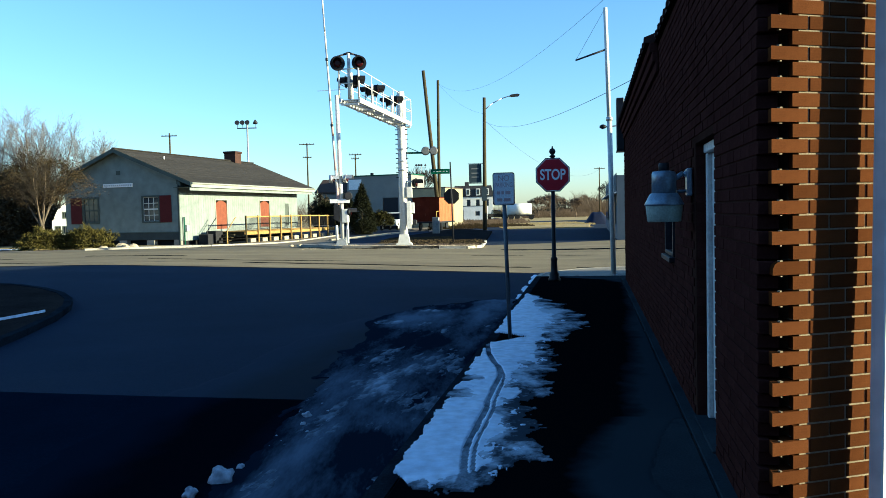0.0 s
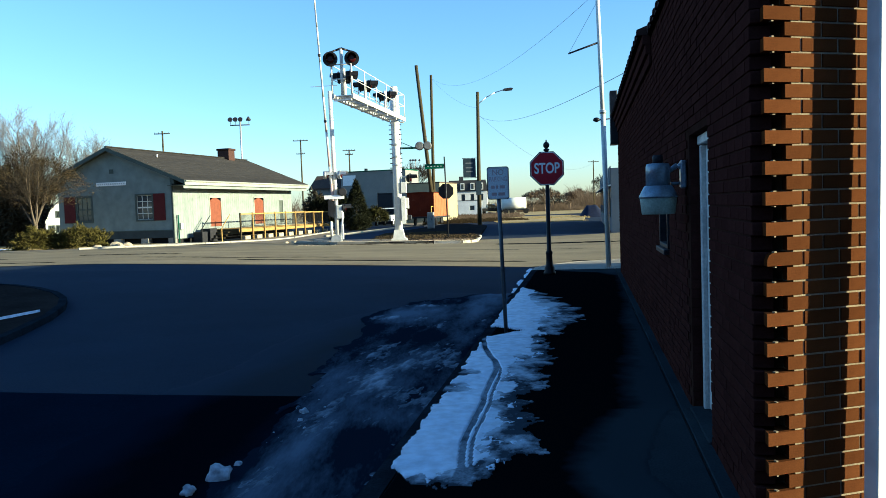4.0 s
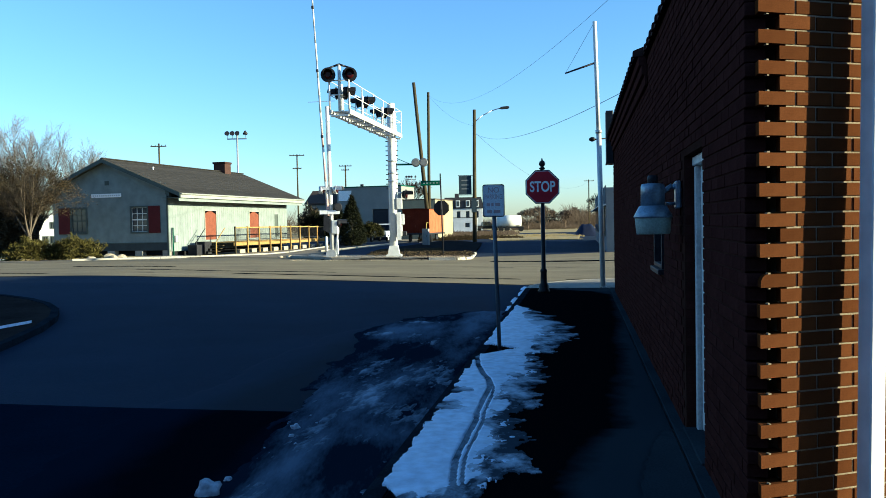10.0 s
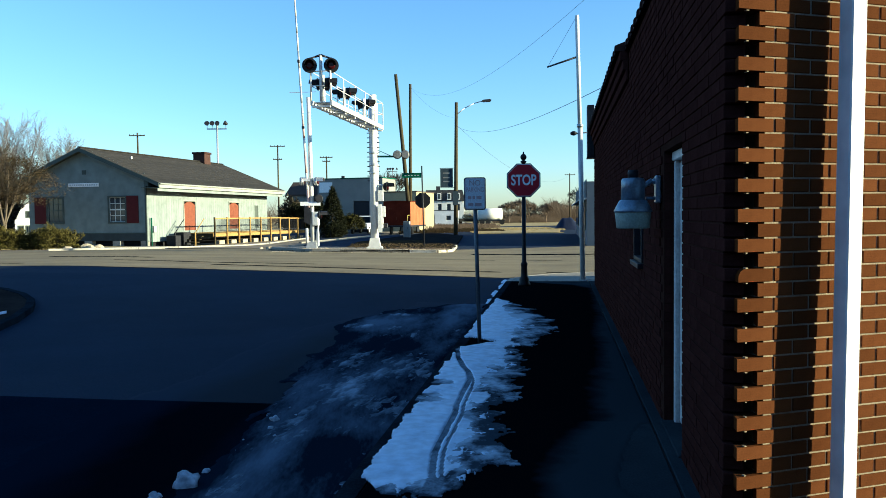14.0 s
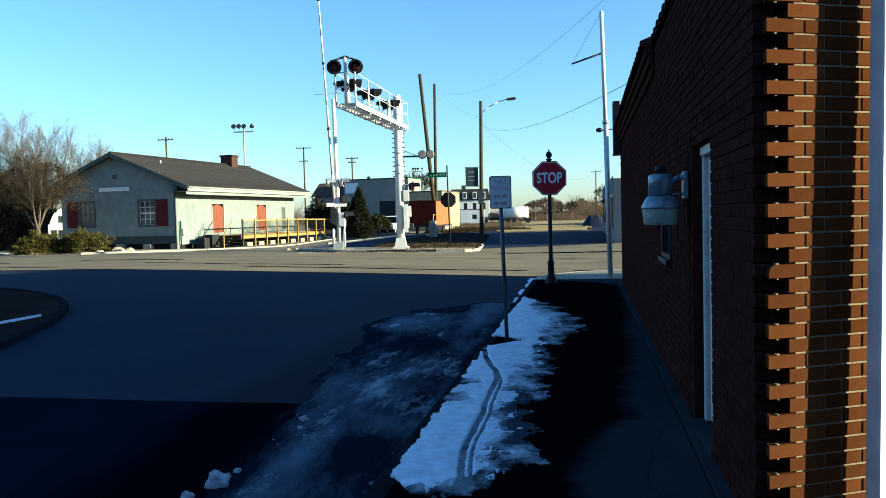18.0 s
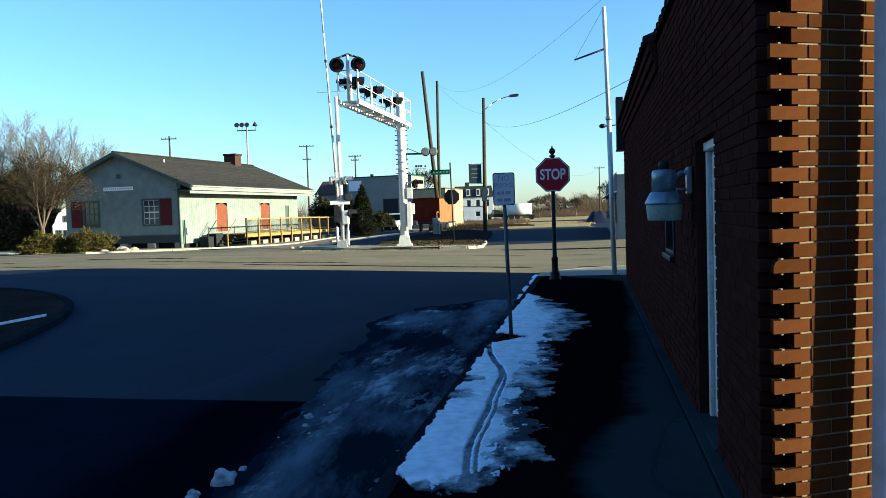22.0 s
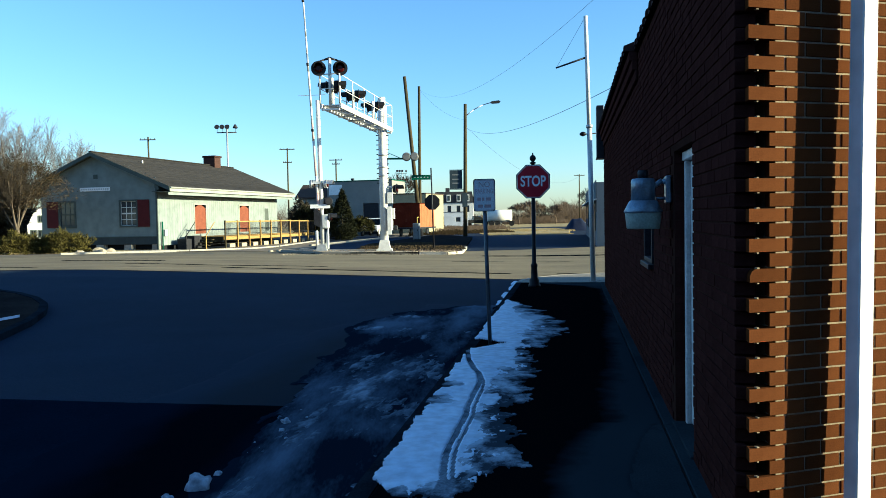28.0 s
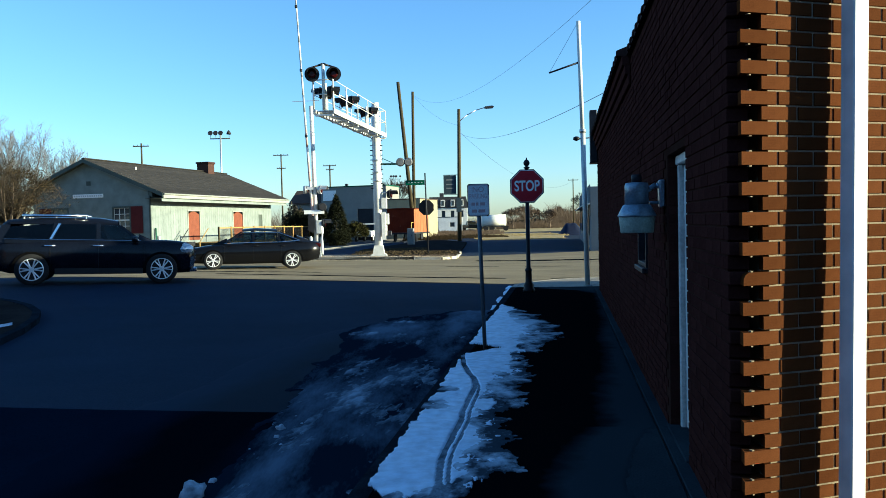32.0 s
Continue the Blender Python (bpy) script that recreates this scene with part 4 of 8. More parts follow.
        for p, q in zip(rings, rings[1:]):
            for k in range(len(prof) - 1):
                bm.faces.new((p[k], p[k + 1], q[k + 1], q[k]))
        bm.faces.new(rings[0])
        bm.faces.new(rings[-1])
        part("coping_tile", bm, COPING, hold)
    # the acute corner: long-wall bricks with square ends in every second course
    near = thing("wall_brick_corner", "sharp brick corner with toothed alternating courses in low sun", "wall", kind="structure")
    rng = random.Random(8)
    top = int(WALL_H / COURSE)
    unit = {}

    def unit_brick(l, d, key, mat=BRICK):
        if key not in unit:
            bm = B()
            bx(bm, 0, 0, 0, l, d, BR_H, None, 0.0025)
            unit[key] = mesh_of("brick", bm, mat)
        return unit[key]

    def squint_brick(l, key, chipped):
        """A corner brick cut to the long wall's line; one has lost its upper arris."""
        if key not in unit:
            bm = B()
            prism(bm, [(0.004, 0), (l, 0), (l, BR_H), (0.034, BR_H), (0.016, BR_H * 0.82), (0.005, BR_H * 0.5)] if chipped else [(0, 0), (l, 0), (l, BR_H), (0, BR_H)], 0, 0.1)
            for v in bm.verts:
                if v.co.x < 0.04:
                    v.co.x += v.co.y * 0.486
            unit[key] = mesh_of("brick", bm, BRICK)
        return unit[key]

    for row in range(top):
        z = row * COURSE
        near_row = 2 <= row <= 40
        # long wall pier, from the doorway to the corner
        x, lim = lb(5.288), lb(3.955)
        off = BR_L * 0.5 if row % 2 else 0.0
        spans = []
        e = lim if row % 2 == 0 else lim - 0.025
        while e > x + 0.03:
            s = max(x, e - BR_L)
            spans.append((s, e))
            if off:
                spans[-1] = (max(x, e - off + 0.005), e)
                s, off = spans[-1][0], 0.0
            e = s - JOINT
        for s, e in spans:
            l = e - s
            if near_row:
                piece("brick", unit_brick(l, 0.1, ("p", round(l, 3)), SHADEBRICK), near, LONG @ Matrix.Translation((s, rng.uniform(-0.002, 0.002), z)))
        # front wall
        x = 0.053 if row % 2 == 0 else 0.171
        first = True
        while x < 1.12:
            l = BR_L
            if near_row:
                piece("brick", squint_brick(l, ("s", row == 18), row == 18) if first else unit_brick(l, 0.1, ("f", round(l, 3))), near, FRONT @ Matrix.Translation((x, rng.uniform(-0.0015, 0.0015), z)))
            x += l + JOINT
            first = False
        # mortar squeezed out beside the recessed courses
        if near_row and row % 2:
            for dz in (-JOINT, BR_H):
                bm = B()
                bx(bm, 0.101 + rng.uniform(-0.003, 0.003), 0.003, z + dz + 0.001, 0.112 + rng.uniform(-0.003, 0.005), 0.022, z + dz + JOINT * rng.uniform(0.45, 0.85), FRONT)
                part("mortar_crumb", bm, MORTAR, near)
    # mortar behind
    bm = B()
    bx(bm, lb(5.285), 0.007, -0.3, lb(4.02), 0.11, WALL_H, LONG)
    part("mortar_core", bm, SHADEMORTAR, near)
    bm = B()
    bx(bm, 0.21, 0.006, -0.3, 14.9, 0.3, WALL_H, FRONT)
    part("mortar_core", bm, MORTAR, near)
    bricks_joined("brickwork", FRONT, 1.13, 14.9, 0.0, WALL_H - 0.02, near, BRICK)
    for z0, z1 in ((0, 2 * COURSE), (41 * COURSE, WALL_H - 0.02)):
        bricks_joined("brickwork", FRONT, 0.06, 1.12, z0, z1, near, BRICK)
        bricks_joined("brickwork", LONG, lb(5.288), lb(3.955), z0, z1, near, SHADEBRICK)
    bm = B()
    bx(bm, -0.1, -0.05, WALL_H, 14.9, 0.33, WALL_H + 0.12, FRONT, 0.02)
    part("coping", bm, COPING, near)


brick_building()


def doorway():
    d = thing("door_1", "white-painted frame of a door set back in the brick wall", "door", BLK @ Matrix.Translation((WALL_A, 0, 0)), kind="structure")
    bm = B()
    bx(bm, 0.078, 6.135, -0.01, 0.19, 6.205, 2.05, None, 0.006)
    part("jamb", bm, WHITE, d)
    bm = B()
    bx(bm, 0.078, 5.3, -0.01, 0.19, 5.37, 2.05, None, 0.006)
    part("jamb", bm, WHITE, d)
    bm = B()
    bx(bm, 0.065, 5.296, 2.052, 0.2, 6.214, 2.12, None, 0.006)
    part("head", bm, WHITE, d)
    bm = B()
    bx(bm, 0.115, 5.375, 0.03, 0.16, 6.13, 2.045, None, 0.005)
    leaf = part("leaf", bm, WHITE, d, "plain white door leaf, shut")
    bm = B()
    rod(bm, (0.04, 5.47, 1.0), (0.115, 5.47, 1.0), 0.025, 0.018, 12)
    part("knob", bm, CHROME, leaf)
    bm = B()
    bx(bm, -0.02, 5.292, -0.02, 0.3, 6.218, 0.022, None, 0.006)
    part("threshold", bm, DAMPSHADE, d)


doorway()


def wall_window():
    w = thing("window_1", "small dark wall window with a grey metal frame and sill", "window", BLK @ Matrix.Translation((WALL_A, 0, 0)), kind="structure")
    for b0, b1, z0, z1, n in ((7.755, 7.80, 1.16, 1.995, "frame_stile"), (8.50, 8.545, 1.16, 1.995, "frame_stile"), (7.80, 8.50, 1.95, 1.995, "frame_rail"), (7.80, 8.50, 1.16, 1.2, "frame_rail")):
        bm = B()
        bx(bm, -0.012, b0, z0, 0.12, b1, z1, None, 0.004)
        part(n, bm, STEEL_DARK, w)
    bm = B()
    bx(bm, 0.06, 7.80, 1.2, 0.066, 8.50, 1.95)
    part("pane", bm, PANE, w)
    bm = B()
    bx(bm, -0.05, 7.74, 1.105, 0.12, 8.56, 1.155, None, 0.006)
    part("sill", bm, STEEL_DARK, w)


wall_window()


def yard_light():
    """Barn-style yard light on a short arm, photocell on top."""
    x, y, _ = ab(0.585, 6.38)
    L = thing("wall_lamp", "grey metal yard light with a frosted drum lens", "lamp", pose(x, y, 1.53, 0, 0, TURN))
    bm = B()
    lathe(bm, [(0.128, 0.0), (0.132, 0.01), (0.144, 0.128), (0.14, 0.132)], seg=28)
    part("lens", bm, FROSTED, L, "frosted ribbed plastic drum lens")
    bm = B()
    lathe(bm, [(0.15, 0.13), (0.153, 0.142), (0.11, 0.222), (0.1, 0.228)], seg=28)
    part("reflector", bm, SPUN, L)
    bm = B()
    lathe(bm, [(0.096, 0.226), (0.094, 0.38), (0.086, 0.40), (0.05, 0.405)], seg=24)
    part("ballast_housing", bm, SPUN, L)
    bm = B()
    lathe(bm, [(0.04, 0.402), (0.042, 0.45), (0.036, 0.468)], seg=18)
    part("photocell", bm, STEEL_DARK, L)
    bm = B()
    rod(bm, (0.07, 0.0, 0.33), (0.15, 0.0, 0.385), 0.02, 0.02, 12)
    rod(bm, (0.15, 0.0, 0.385), (0.19, 0.0, 0.36), 0.02, 0.02, 12)
    part("arm", bm, SPUN, L)
    bm = B()
    bx(bm, 0.17, -0.06, 0.2, 0.214, 0.06, 0.42, None, 0.01)
    part("wall_bracket", bm, SPUN, L)
    bm = B()
    rod(bm, (0.1, 0.03, 0.24), (0.17, 0.03, 0.24), 0.012, 0.012, 8)
    rod(bm, (0.17, 0.03, 0.24), (0.205, 0.03, 0.30), 0.012, 0.012, 8)
    part("conduit", bm, SPUN, L)


yard_light()


def wall_sign():
    s = thing("wall_sign", "dark boxed sign bracketed to the end of the brick wall", "sign", BLK @ Matrix.Translation((WALL_A, 17.9, 0)))
    bm = B()
    bx(bm, -0.17, 0.0, 2.95, -0.008, 0.42, 4.12, None, 0.01)
    part("cabinet", bm, STEEL_DARK, s)
    bm = B()
    bx(bm, -0.15, 0.422, 2.98, -0.028, 0.435, 4.09, None, 0.004)
    part("face", bm, SIGNWHITE, s, "white sign face turned to the cross street")
    bm = B()
    bx(bm, -0.18, -0.02, 2.92, -0.008, 0.44, 2.948)
    part("shelf", bm, STEEL_DARK, s)


wall_sign()


def square_post():
    P = thing("downspout", "white enamelled square downspout standing just off the sunlit brick wall", "downspout", pose(2.1286, 3.708, 1.5, -0.5, 1.3, 15.2) @ pose(0, 0, -1.5))
    bm = B()
    bx(bm, -0.046, -0.0435, 0.02, 0.046, 0.0435, 3.9, None, 0.007)
    part("pipe", bm, ENAMEL, P)
    for z in (0.05, 3.2):
        bm = B()
        bx(bm, -0.054, 0.0445, z, 0.054, 0.051, z + 0.05)
        bx(bm, -0.012, 0.0445, z + 0.01, 0.012, 0.098, z + 0.04)
        part("strap", bm, ENAMEL, P)
    bm = B()
    bx(bm, -0.062, -0.06, 0.0, 0.062, 0.06, 0.1, None, 0.01)
    part("shoe", bm, ENAMEL, P)


square_post()


# ---- the old railway depot ----
DEP = pose(-18.2, 53.2, -0.28, 0, 0, -16)
DW, DL, DWALL, DRIDGE, DOV = 9.4, 17.9, 4.97, 6.9, 1.45


def depot():
    h = thing("depot", "pale green wooden railway depot with a grey shingle roof", "building", DEP)
    slope = (DRIDGE - DWALL) / (DW / 2)
    # gable wall with two window openings, built of vertical pieces
    wins = ((0.54 + 1.05, 2.83), (6.61, 7.82))
    sill, head = 1.77, 3.43

    def gable_top(w):
        return DWALL - 0.05 + slope * (w if w < DW / 2 else DW - w)

    def gable(y0, y1):
        bm = B()
        xs = [0.0, wins[0][0], wins[0][1], DW / 2, wins[1][0], wins[1][1], DW]
        for a, b in zip(xs, xs[1:]):
            hole = (a, b) in wins
            for z0, z1 in (((0.95, sill), (head, None)) if hole else ((0.95, None),)):
                pts = [(-a, z0), (-b, z0), (-b, gable_top(b) if z1 is None else z1), (-a, gable_top(a) if z1 is None else z1)]
                prism(bm, pts, y0, y1)
        part("gable_wall", bm, SIDING, h)

    gable(0.0, 0.16)
    bm = B()
    prism(bm, [(-0.0, 0.95), (-DW, 0.95), (-DW, DWALL - 0.05), (-DW / 2, DRIDGE - 0.06), (0, DWALL - 0.05)], DL - 0.16, DL)
    part("gable_wall", bm, SIDING, h)
    # long sides; the near one has door openings
    doors = ((4.6, 6.1, 1.05, 3.2), (11.15, 12.7, 1.05, 3.2), (15.5, 16.2, 1.05, 3.0))
    ys = [0.16] + [v for d in doors for v in d[:2]] + [DL - 0.16]
    bm = B()
    for i, (a, b) in enumerate(zip(ys, ys[1:])):
        z0 = 3.2 if i % 2 else 0.35
        if i == 5:
            z0 = 3.0
        bx(bm, -0.16, a, z0, 0, b, DWALL - 0.12)
        if i % 2:
            bx(bm, -0.16, a, 0.35, 0, b, 1.05)
    part("side_wall", bm, SIDING, h)
    bm = B()
    bx(bm, -DW, 0.16, 0.35, -DW + 0.16, DL - 0.16, DWALL - 0.12)
    part("side_wall", bm, SIDING, h)
    # vertical boards on the sunlit side
    batten = B()
    bx(batten, 0, 0, 0.36, 0.005, 0.05, DWALL - 0.14)
    bme = mesh_of("batten", batten, SIDING)
    y = 0.3
    while y < DL - 0.2:
        if not any(a - 0.12 < y < b + 0.1 for a, b, *_ in doors):
            piece("batten", bme, h, pose(0.001, y, 0))
        y += 0.3
    # clapboards of the gable
    bm = B()
    z = 1.0
    while z < DRIDGE - 0.35:
        w0 = 0.02 if z < DWALL else (z - DWALL + 0.1) / slope
        segs = [(w0, DW - w0)]
        if z + 0.1 > sill - 0.1 and z < head + 0.1:
            segs = [(w0, 0.5), (2.95, 6.5), (9.0, DW - w0)]
        for a, b in segs:
            if b > a:
                prism(bm, [(-b, z), (-a, z), (-a, z + 0.125), (-b, z + 0.125)], -0.006, -0.001)
        z += 0.135
    part("siding_board", bm, SIDING, h)["kind"] = "stuff"
    # dark skirt band, foundation piers, crawl-space openings
    bm = B()
    bx(bm, -DW - 0.03, -0.035, 0.45, 0.03, -0.002, 0.94)
    part("skirt_board", bm, SKIRT, h)
    bm = B()
    bx(bm, -DW - 0.04, -0.06, 0.945, 0.04, -0.014, 1.01)
    part("belt_trim", bm, TRIMDK, h)
    for w in (0.15, 2.35, 4.6, 6.9, 9.1):
        bm = B()
        bx(bm, -w - 0.3, -0.02, -0.2, -w + 0.3 - (0.15 if w < 1 else 0), 0.4, 0.44)
        part("foundation_pier", bm, KERB if w > 1 else CONCRETE, h)
    # Near-black block stands in for the shade under the floor.
    bm = B()
    bx(bm, -DW + 0.2, 0.45, -0.2, -0.3, DL - 0.4, 0.9)
    part("crawl_shade_block", bm, CRAWLSHADE, h)
    bm = B()
    bx(bm, -0.02, -0.07, 0.0, 0.1, 0.02, DWALL - 0.15)
    part("corner_board", bm, TRIMDK, h)
    # roof: two decks of shingle courses
    for side in (-1, 1):
        bm = B()
        n = 34
        run = DW / 2 + DOV
        for i in range(n):
            d0, d1 = run * i / n, run * (i + 1) / n + 0.02
            z0, z1 = DRIDGE - slope * d0, DRIDGE - slope * d1
            xa, xb = -DW / 2 + side * d0, -DW / 2 + side * d1
            y0, y1 = -0.6, DL + 0.6
            prism(bm, [(xa, z0 - 0.02), (xb, z1 - 0.008), (xb, z1 - 0.03), (xa, z0 - 0.06)], y0, y1)
        part("roof_slope", bm, SHINGLE, h)["kind"] = "stuff"
        bm = B()
        prism(bm, [(-DW / 2, DRIDGE - 0.09), (-DW / 2 + side * run, DRIDGE - 0.09 - slope * run), (-DW / 2 + side * run, DRIDGE - 0.19 - slope * run), (-DW / 2, DRIDGE - 0.19)], -0.55, DL + 0.55)
        part("roof_deck", bm, TRIMDK, h)
        ze = DRIDGE - slope * run
        bm = B()
        xe = -DW / 2 + side * run
        bx(bm, min(xe, xe + side * 0.04), -0.58, ze - 0.36, max(xe, xe + side * 0.04), DL + 0.58, ze - 0.04)
        part("fascia", bm, TRIM, h)
        bm = B()
        xg = xe - side * 0.16
        bx(bm, min(xg, xg - side * 0.05), -0.5, ze - 0.58, max(xg, xg - side * 0.05), DL + 0.5, ze - 0.362)
        part("frieze_board", bm, SIDING, h)
        bm = B()
        rod(bm, (xe + side * 0.07, -0.58, ze - 0.1), (xe + side * 0.07, DL + 0.58, ze - 0.1), 0.06, 0.06, 10)
        part("gutter", bm, TRIM, h)
        bm = B()
        xw = -DW / 2 + side * DW / 2
        bx(bm, min(xw, xe), -0.5, ze - 0.36, max(xw, xe), DL + 0.5, ze - 0.33)
        part("soffit", bm, TRIMDK, h)
        for yy in (-0.6, DL + 0.56):
            bm = B()
            prism(bm, [(-DW / 2, DRIDGE - 0.03), (-DW / 2 + side * run, ze - 0.03), (-DW / 2 + side * run, ze - 0.3), (-DW / 2, DRIDGE - 0.3)], yy - 0.03, yy + 0.03)
            part("rake_board", bm, TRIMDK, h)
        bm = B()
        prism(bm, [(-DW / 2 + side * (run - 1.2), ze + 0.15), (-DW / 2 + side * (run - 0.9), ze + 0.02), (-DW / 2 + side * (run - 0.9), ze - 0.28), (-DW / 2 + side * (run - 1.2), ze - 0.1)], -0.52, -0.02)
        part("eave_bracket", bm, TRIMDK, h)
    bm = B()
    bx(bm, -DW / 2 - 0.14, -0.6, DRIDGE - 0.03, -DW / 2 + 0.14, DL + 0.6, DRIDGE + 0.05, None, 0.03)
    part("ridge_cap", bm, SHINGLE, h)
    # chimney
    bm = B()
    bx(bm, -DW / 2 - 0.55, 14.5, 6.2, -DW / 2 + 0.55, 15.5, 7.55)
    ch = part("chimney", bm, CHIMBRICK, h, "stubby brown brick chimney")
    bm = B()
    bx(bm, -DW / 2 - 0.63, 14.42, 7.55, -DW / 2 + 0.63, 15.58, 7.72, None, 0.02)
    part("chimney_cap", bm, COPING, ch)
    bm = B()
    rod(bm, (-DW / 2 + 1.4, 3.2, 6.1), (-DW / 2 + 1.4, 3.2, 6.5), 0.06)
    part("vent_pipe", bm, CLAPBOARD, h)
    # gable windows, each with one shutter
    for i, (w0, w1) in enumerate(wins):
        bm = B()
        bx(bm, -w1 - 0.12, -0.05, sill - 0.12, -w0 + 0.12, -0.012, sill)
        bx(bm, -w1 - 0.12, -0.05, head, -w0 + 0.12, -0.012, head + 0.12)
        bx(bm, -w1 - 0.12, -0.05, sill, -w1, -0.012, head)
        bx(bm, -w0, -0.05, sill, -w0 + 0.12, -0.012, head)
        win = part("window", bm, TRIMDK, h, "six-over-six sash window in a dark frame")
        for r in range(4):
            for c in range(3):
                pw, ph = (w1 - w0) / 3, (head - sill) / 4
                bm = B()
                bx(bm, -w1 + c * pw + 0.02, 0.05, sill + r * ph + 0.02, -w1 + (c + 1) * pw - 0.02, 0.056, sill + (r + 1) * ph - 0.02)
                part("pane", bm, PANE, win)
        bm = B()
        for c in range(4):
            bx(bm, -w1 + c * (w1 - w0) / 3 - 0.02, 0.03, sill, -w1 + c * (w1 - w0) / 3 + 0.02, 0.07, head)
        for r in range(5):
            k = 0.045 if r == 2 else 0.02
            bx(bm, -w1, 0.028, sill + r * (head - sill) / 4 - k, -w0, 0.068, sill + r * (head - sill) / 4 + k)
        part("sash_bars", bm, CLAPBOARD if i == 0 else TRIMDK, win)
        s0, s1 = ((w0 - 1.05, w0 - 0.13) if i == 0 else (w1 + 0.13, w1 + 1.08))
        bm = B()
        bx(bm, -s1, -0.07, sill - 0.1, -s0, -0.03, head + 0.1, None, 0.01)
        sh = part("shutter", bm, SHUTTER, h, "dark red plank shutter")
        for zz in (sill + 0.15, head - 0.25):
            bm = B()
            bx(bm, -s1 + 0.04, -0.085, zz, -s0 - 0.04, -0.071, zz + 0.1)
            part("ledge", bm, SHUTTER, sh)
    bm = B()
    bx(bm, -6.07, -0.06, 4.2, -3.62, -0.015, 4.46, None, 0.006)
    sg = part("name_board", bm, SIGNWHITE, h, "narrow white name board")
    for k in range(13):
        bm = B()
        bx(bm, -5.95 + k * 0.177, -0.066, 4.28, -5.95 + k * 0.177 + 0.11, -0.0605, 4.38)
        part("writing_bar", bm, GALV, sg)
    bm = B()
    bx(bm, -4.95, -0.03, 5.05, -4.6, -0.013, 5.35)
    part("gable_vent", bm, TRIMDK, h)
    # freight doors with arched heads
    for k, (a, b, z0, z1) in enumerate(doors):
        bm = B()
        if k < 2:
            n = 8
            pts = [(a, z0), (b, z0), (b, z1 - 0.25)] + [(b - (b - a) * i / n, z1 - 0.25 + 0.24 * math.sin(math.pi * i / n)) for i in range(1, n)] + [(a, z1 - 0.25)]
            prism(bm, [(p, q) for p, q in pts], -0.03, 0.03, Matrix.Translation((-0.05, 0, 0)) @ Matrix.Rotation(math.pi / 2, 4, "Z") @ Matrix.Diagonal((1, 1, 1, 1)))
            d = part("freight_door", bm, BARN, h, "barn-red plank freight door with an arched head")
            for f in (0.12, 0.5, 0.85):
                bm = B()
                bx(bm, -0.018, a + 0.05, z0 + (z1 - z0) * f, 0.0, b - 0.05, z0 + (z1 - z0) * f + 0.09)
                part("ledge", bm, BARN, d)
            bm = B()
            for q0, q1, r0, r1 in ((a - 0.1, a - 0.01, z0, z1), (b + 0.01, b + 0.1, z0, z1), (a - 0.1, b + 0.1, z1 + 0.005, z1 + 0.09)):
                bx(bm, 0.002, q0, r0, 0.03, q1, r1)
            part("door_trim", bm, TRIM, d)
        else:
            bx(bm, -0.09, a, z0, -0.05, b, z1 - 0.005)
            part("side_door", bm, TRIMDK, h, "narrow dark side door")
    bm = B()
    rod(bm, (0.12, 0.42, -0.1), (0.12, 0.42, 2.0), 0.05, 0.05, 8)
    part("service_pipe", bm, SIGNGREEN, h)
    bm = B()
    bx(bm, 0.03, 0.6, 1.0, 0.2, 0.9, 1.45, None, 0.01)
    part("meter_box", bm, GALV, h)
    for y0, w, zt in ((1.6, 0.7, 0.75), (2.6, 0.9, 0.95)):
        bm = B()
        bx(bm, 0.45, y0, -0.05, 1.2, y0 + w, zt, None, 0.02)
        ac = thing("air_conditioner", "dark grey outdoor air-conditioning unit beside the depot wall", "air conditioner", DEP, bm, STEEL_DARK, "air conditioners")
        for s in range(7):
            bm = B()
            bx(bm, 0.47, y0 - 0.012, 0.05 + s * zt * 0.12, 1.18, y0 - 0.001, 0.07 + s * zt * 0.12)
            part("louvre", bm, PLASTIC, ac)


depot()


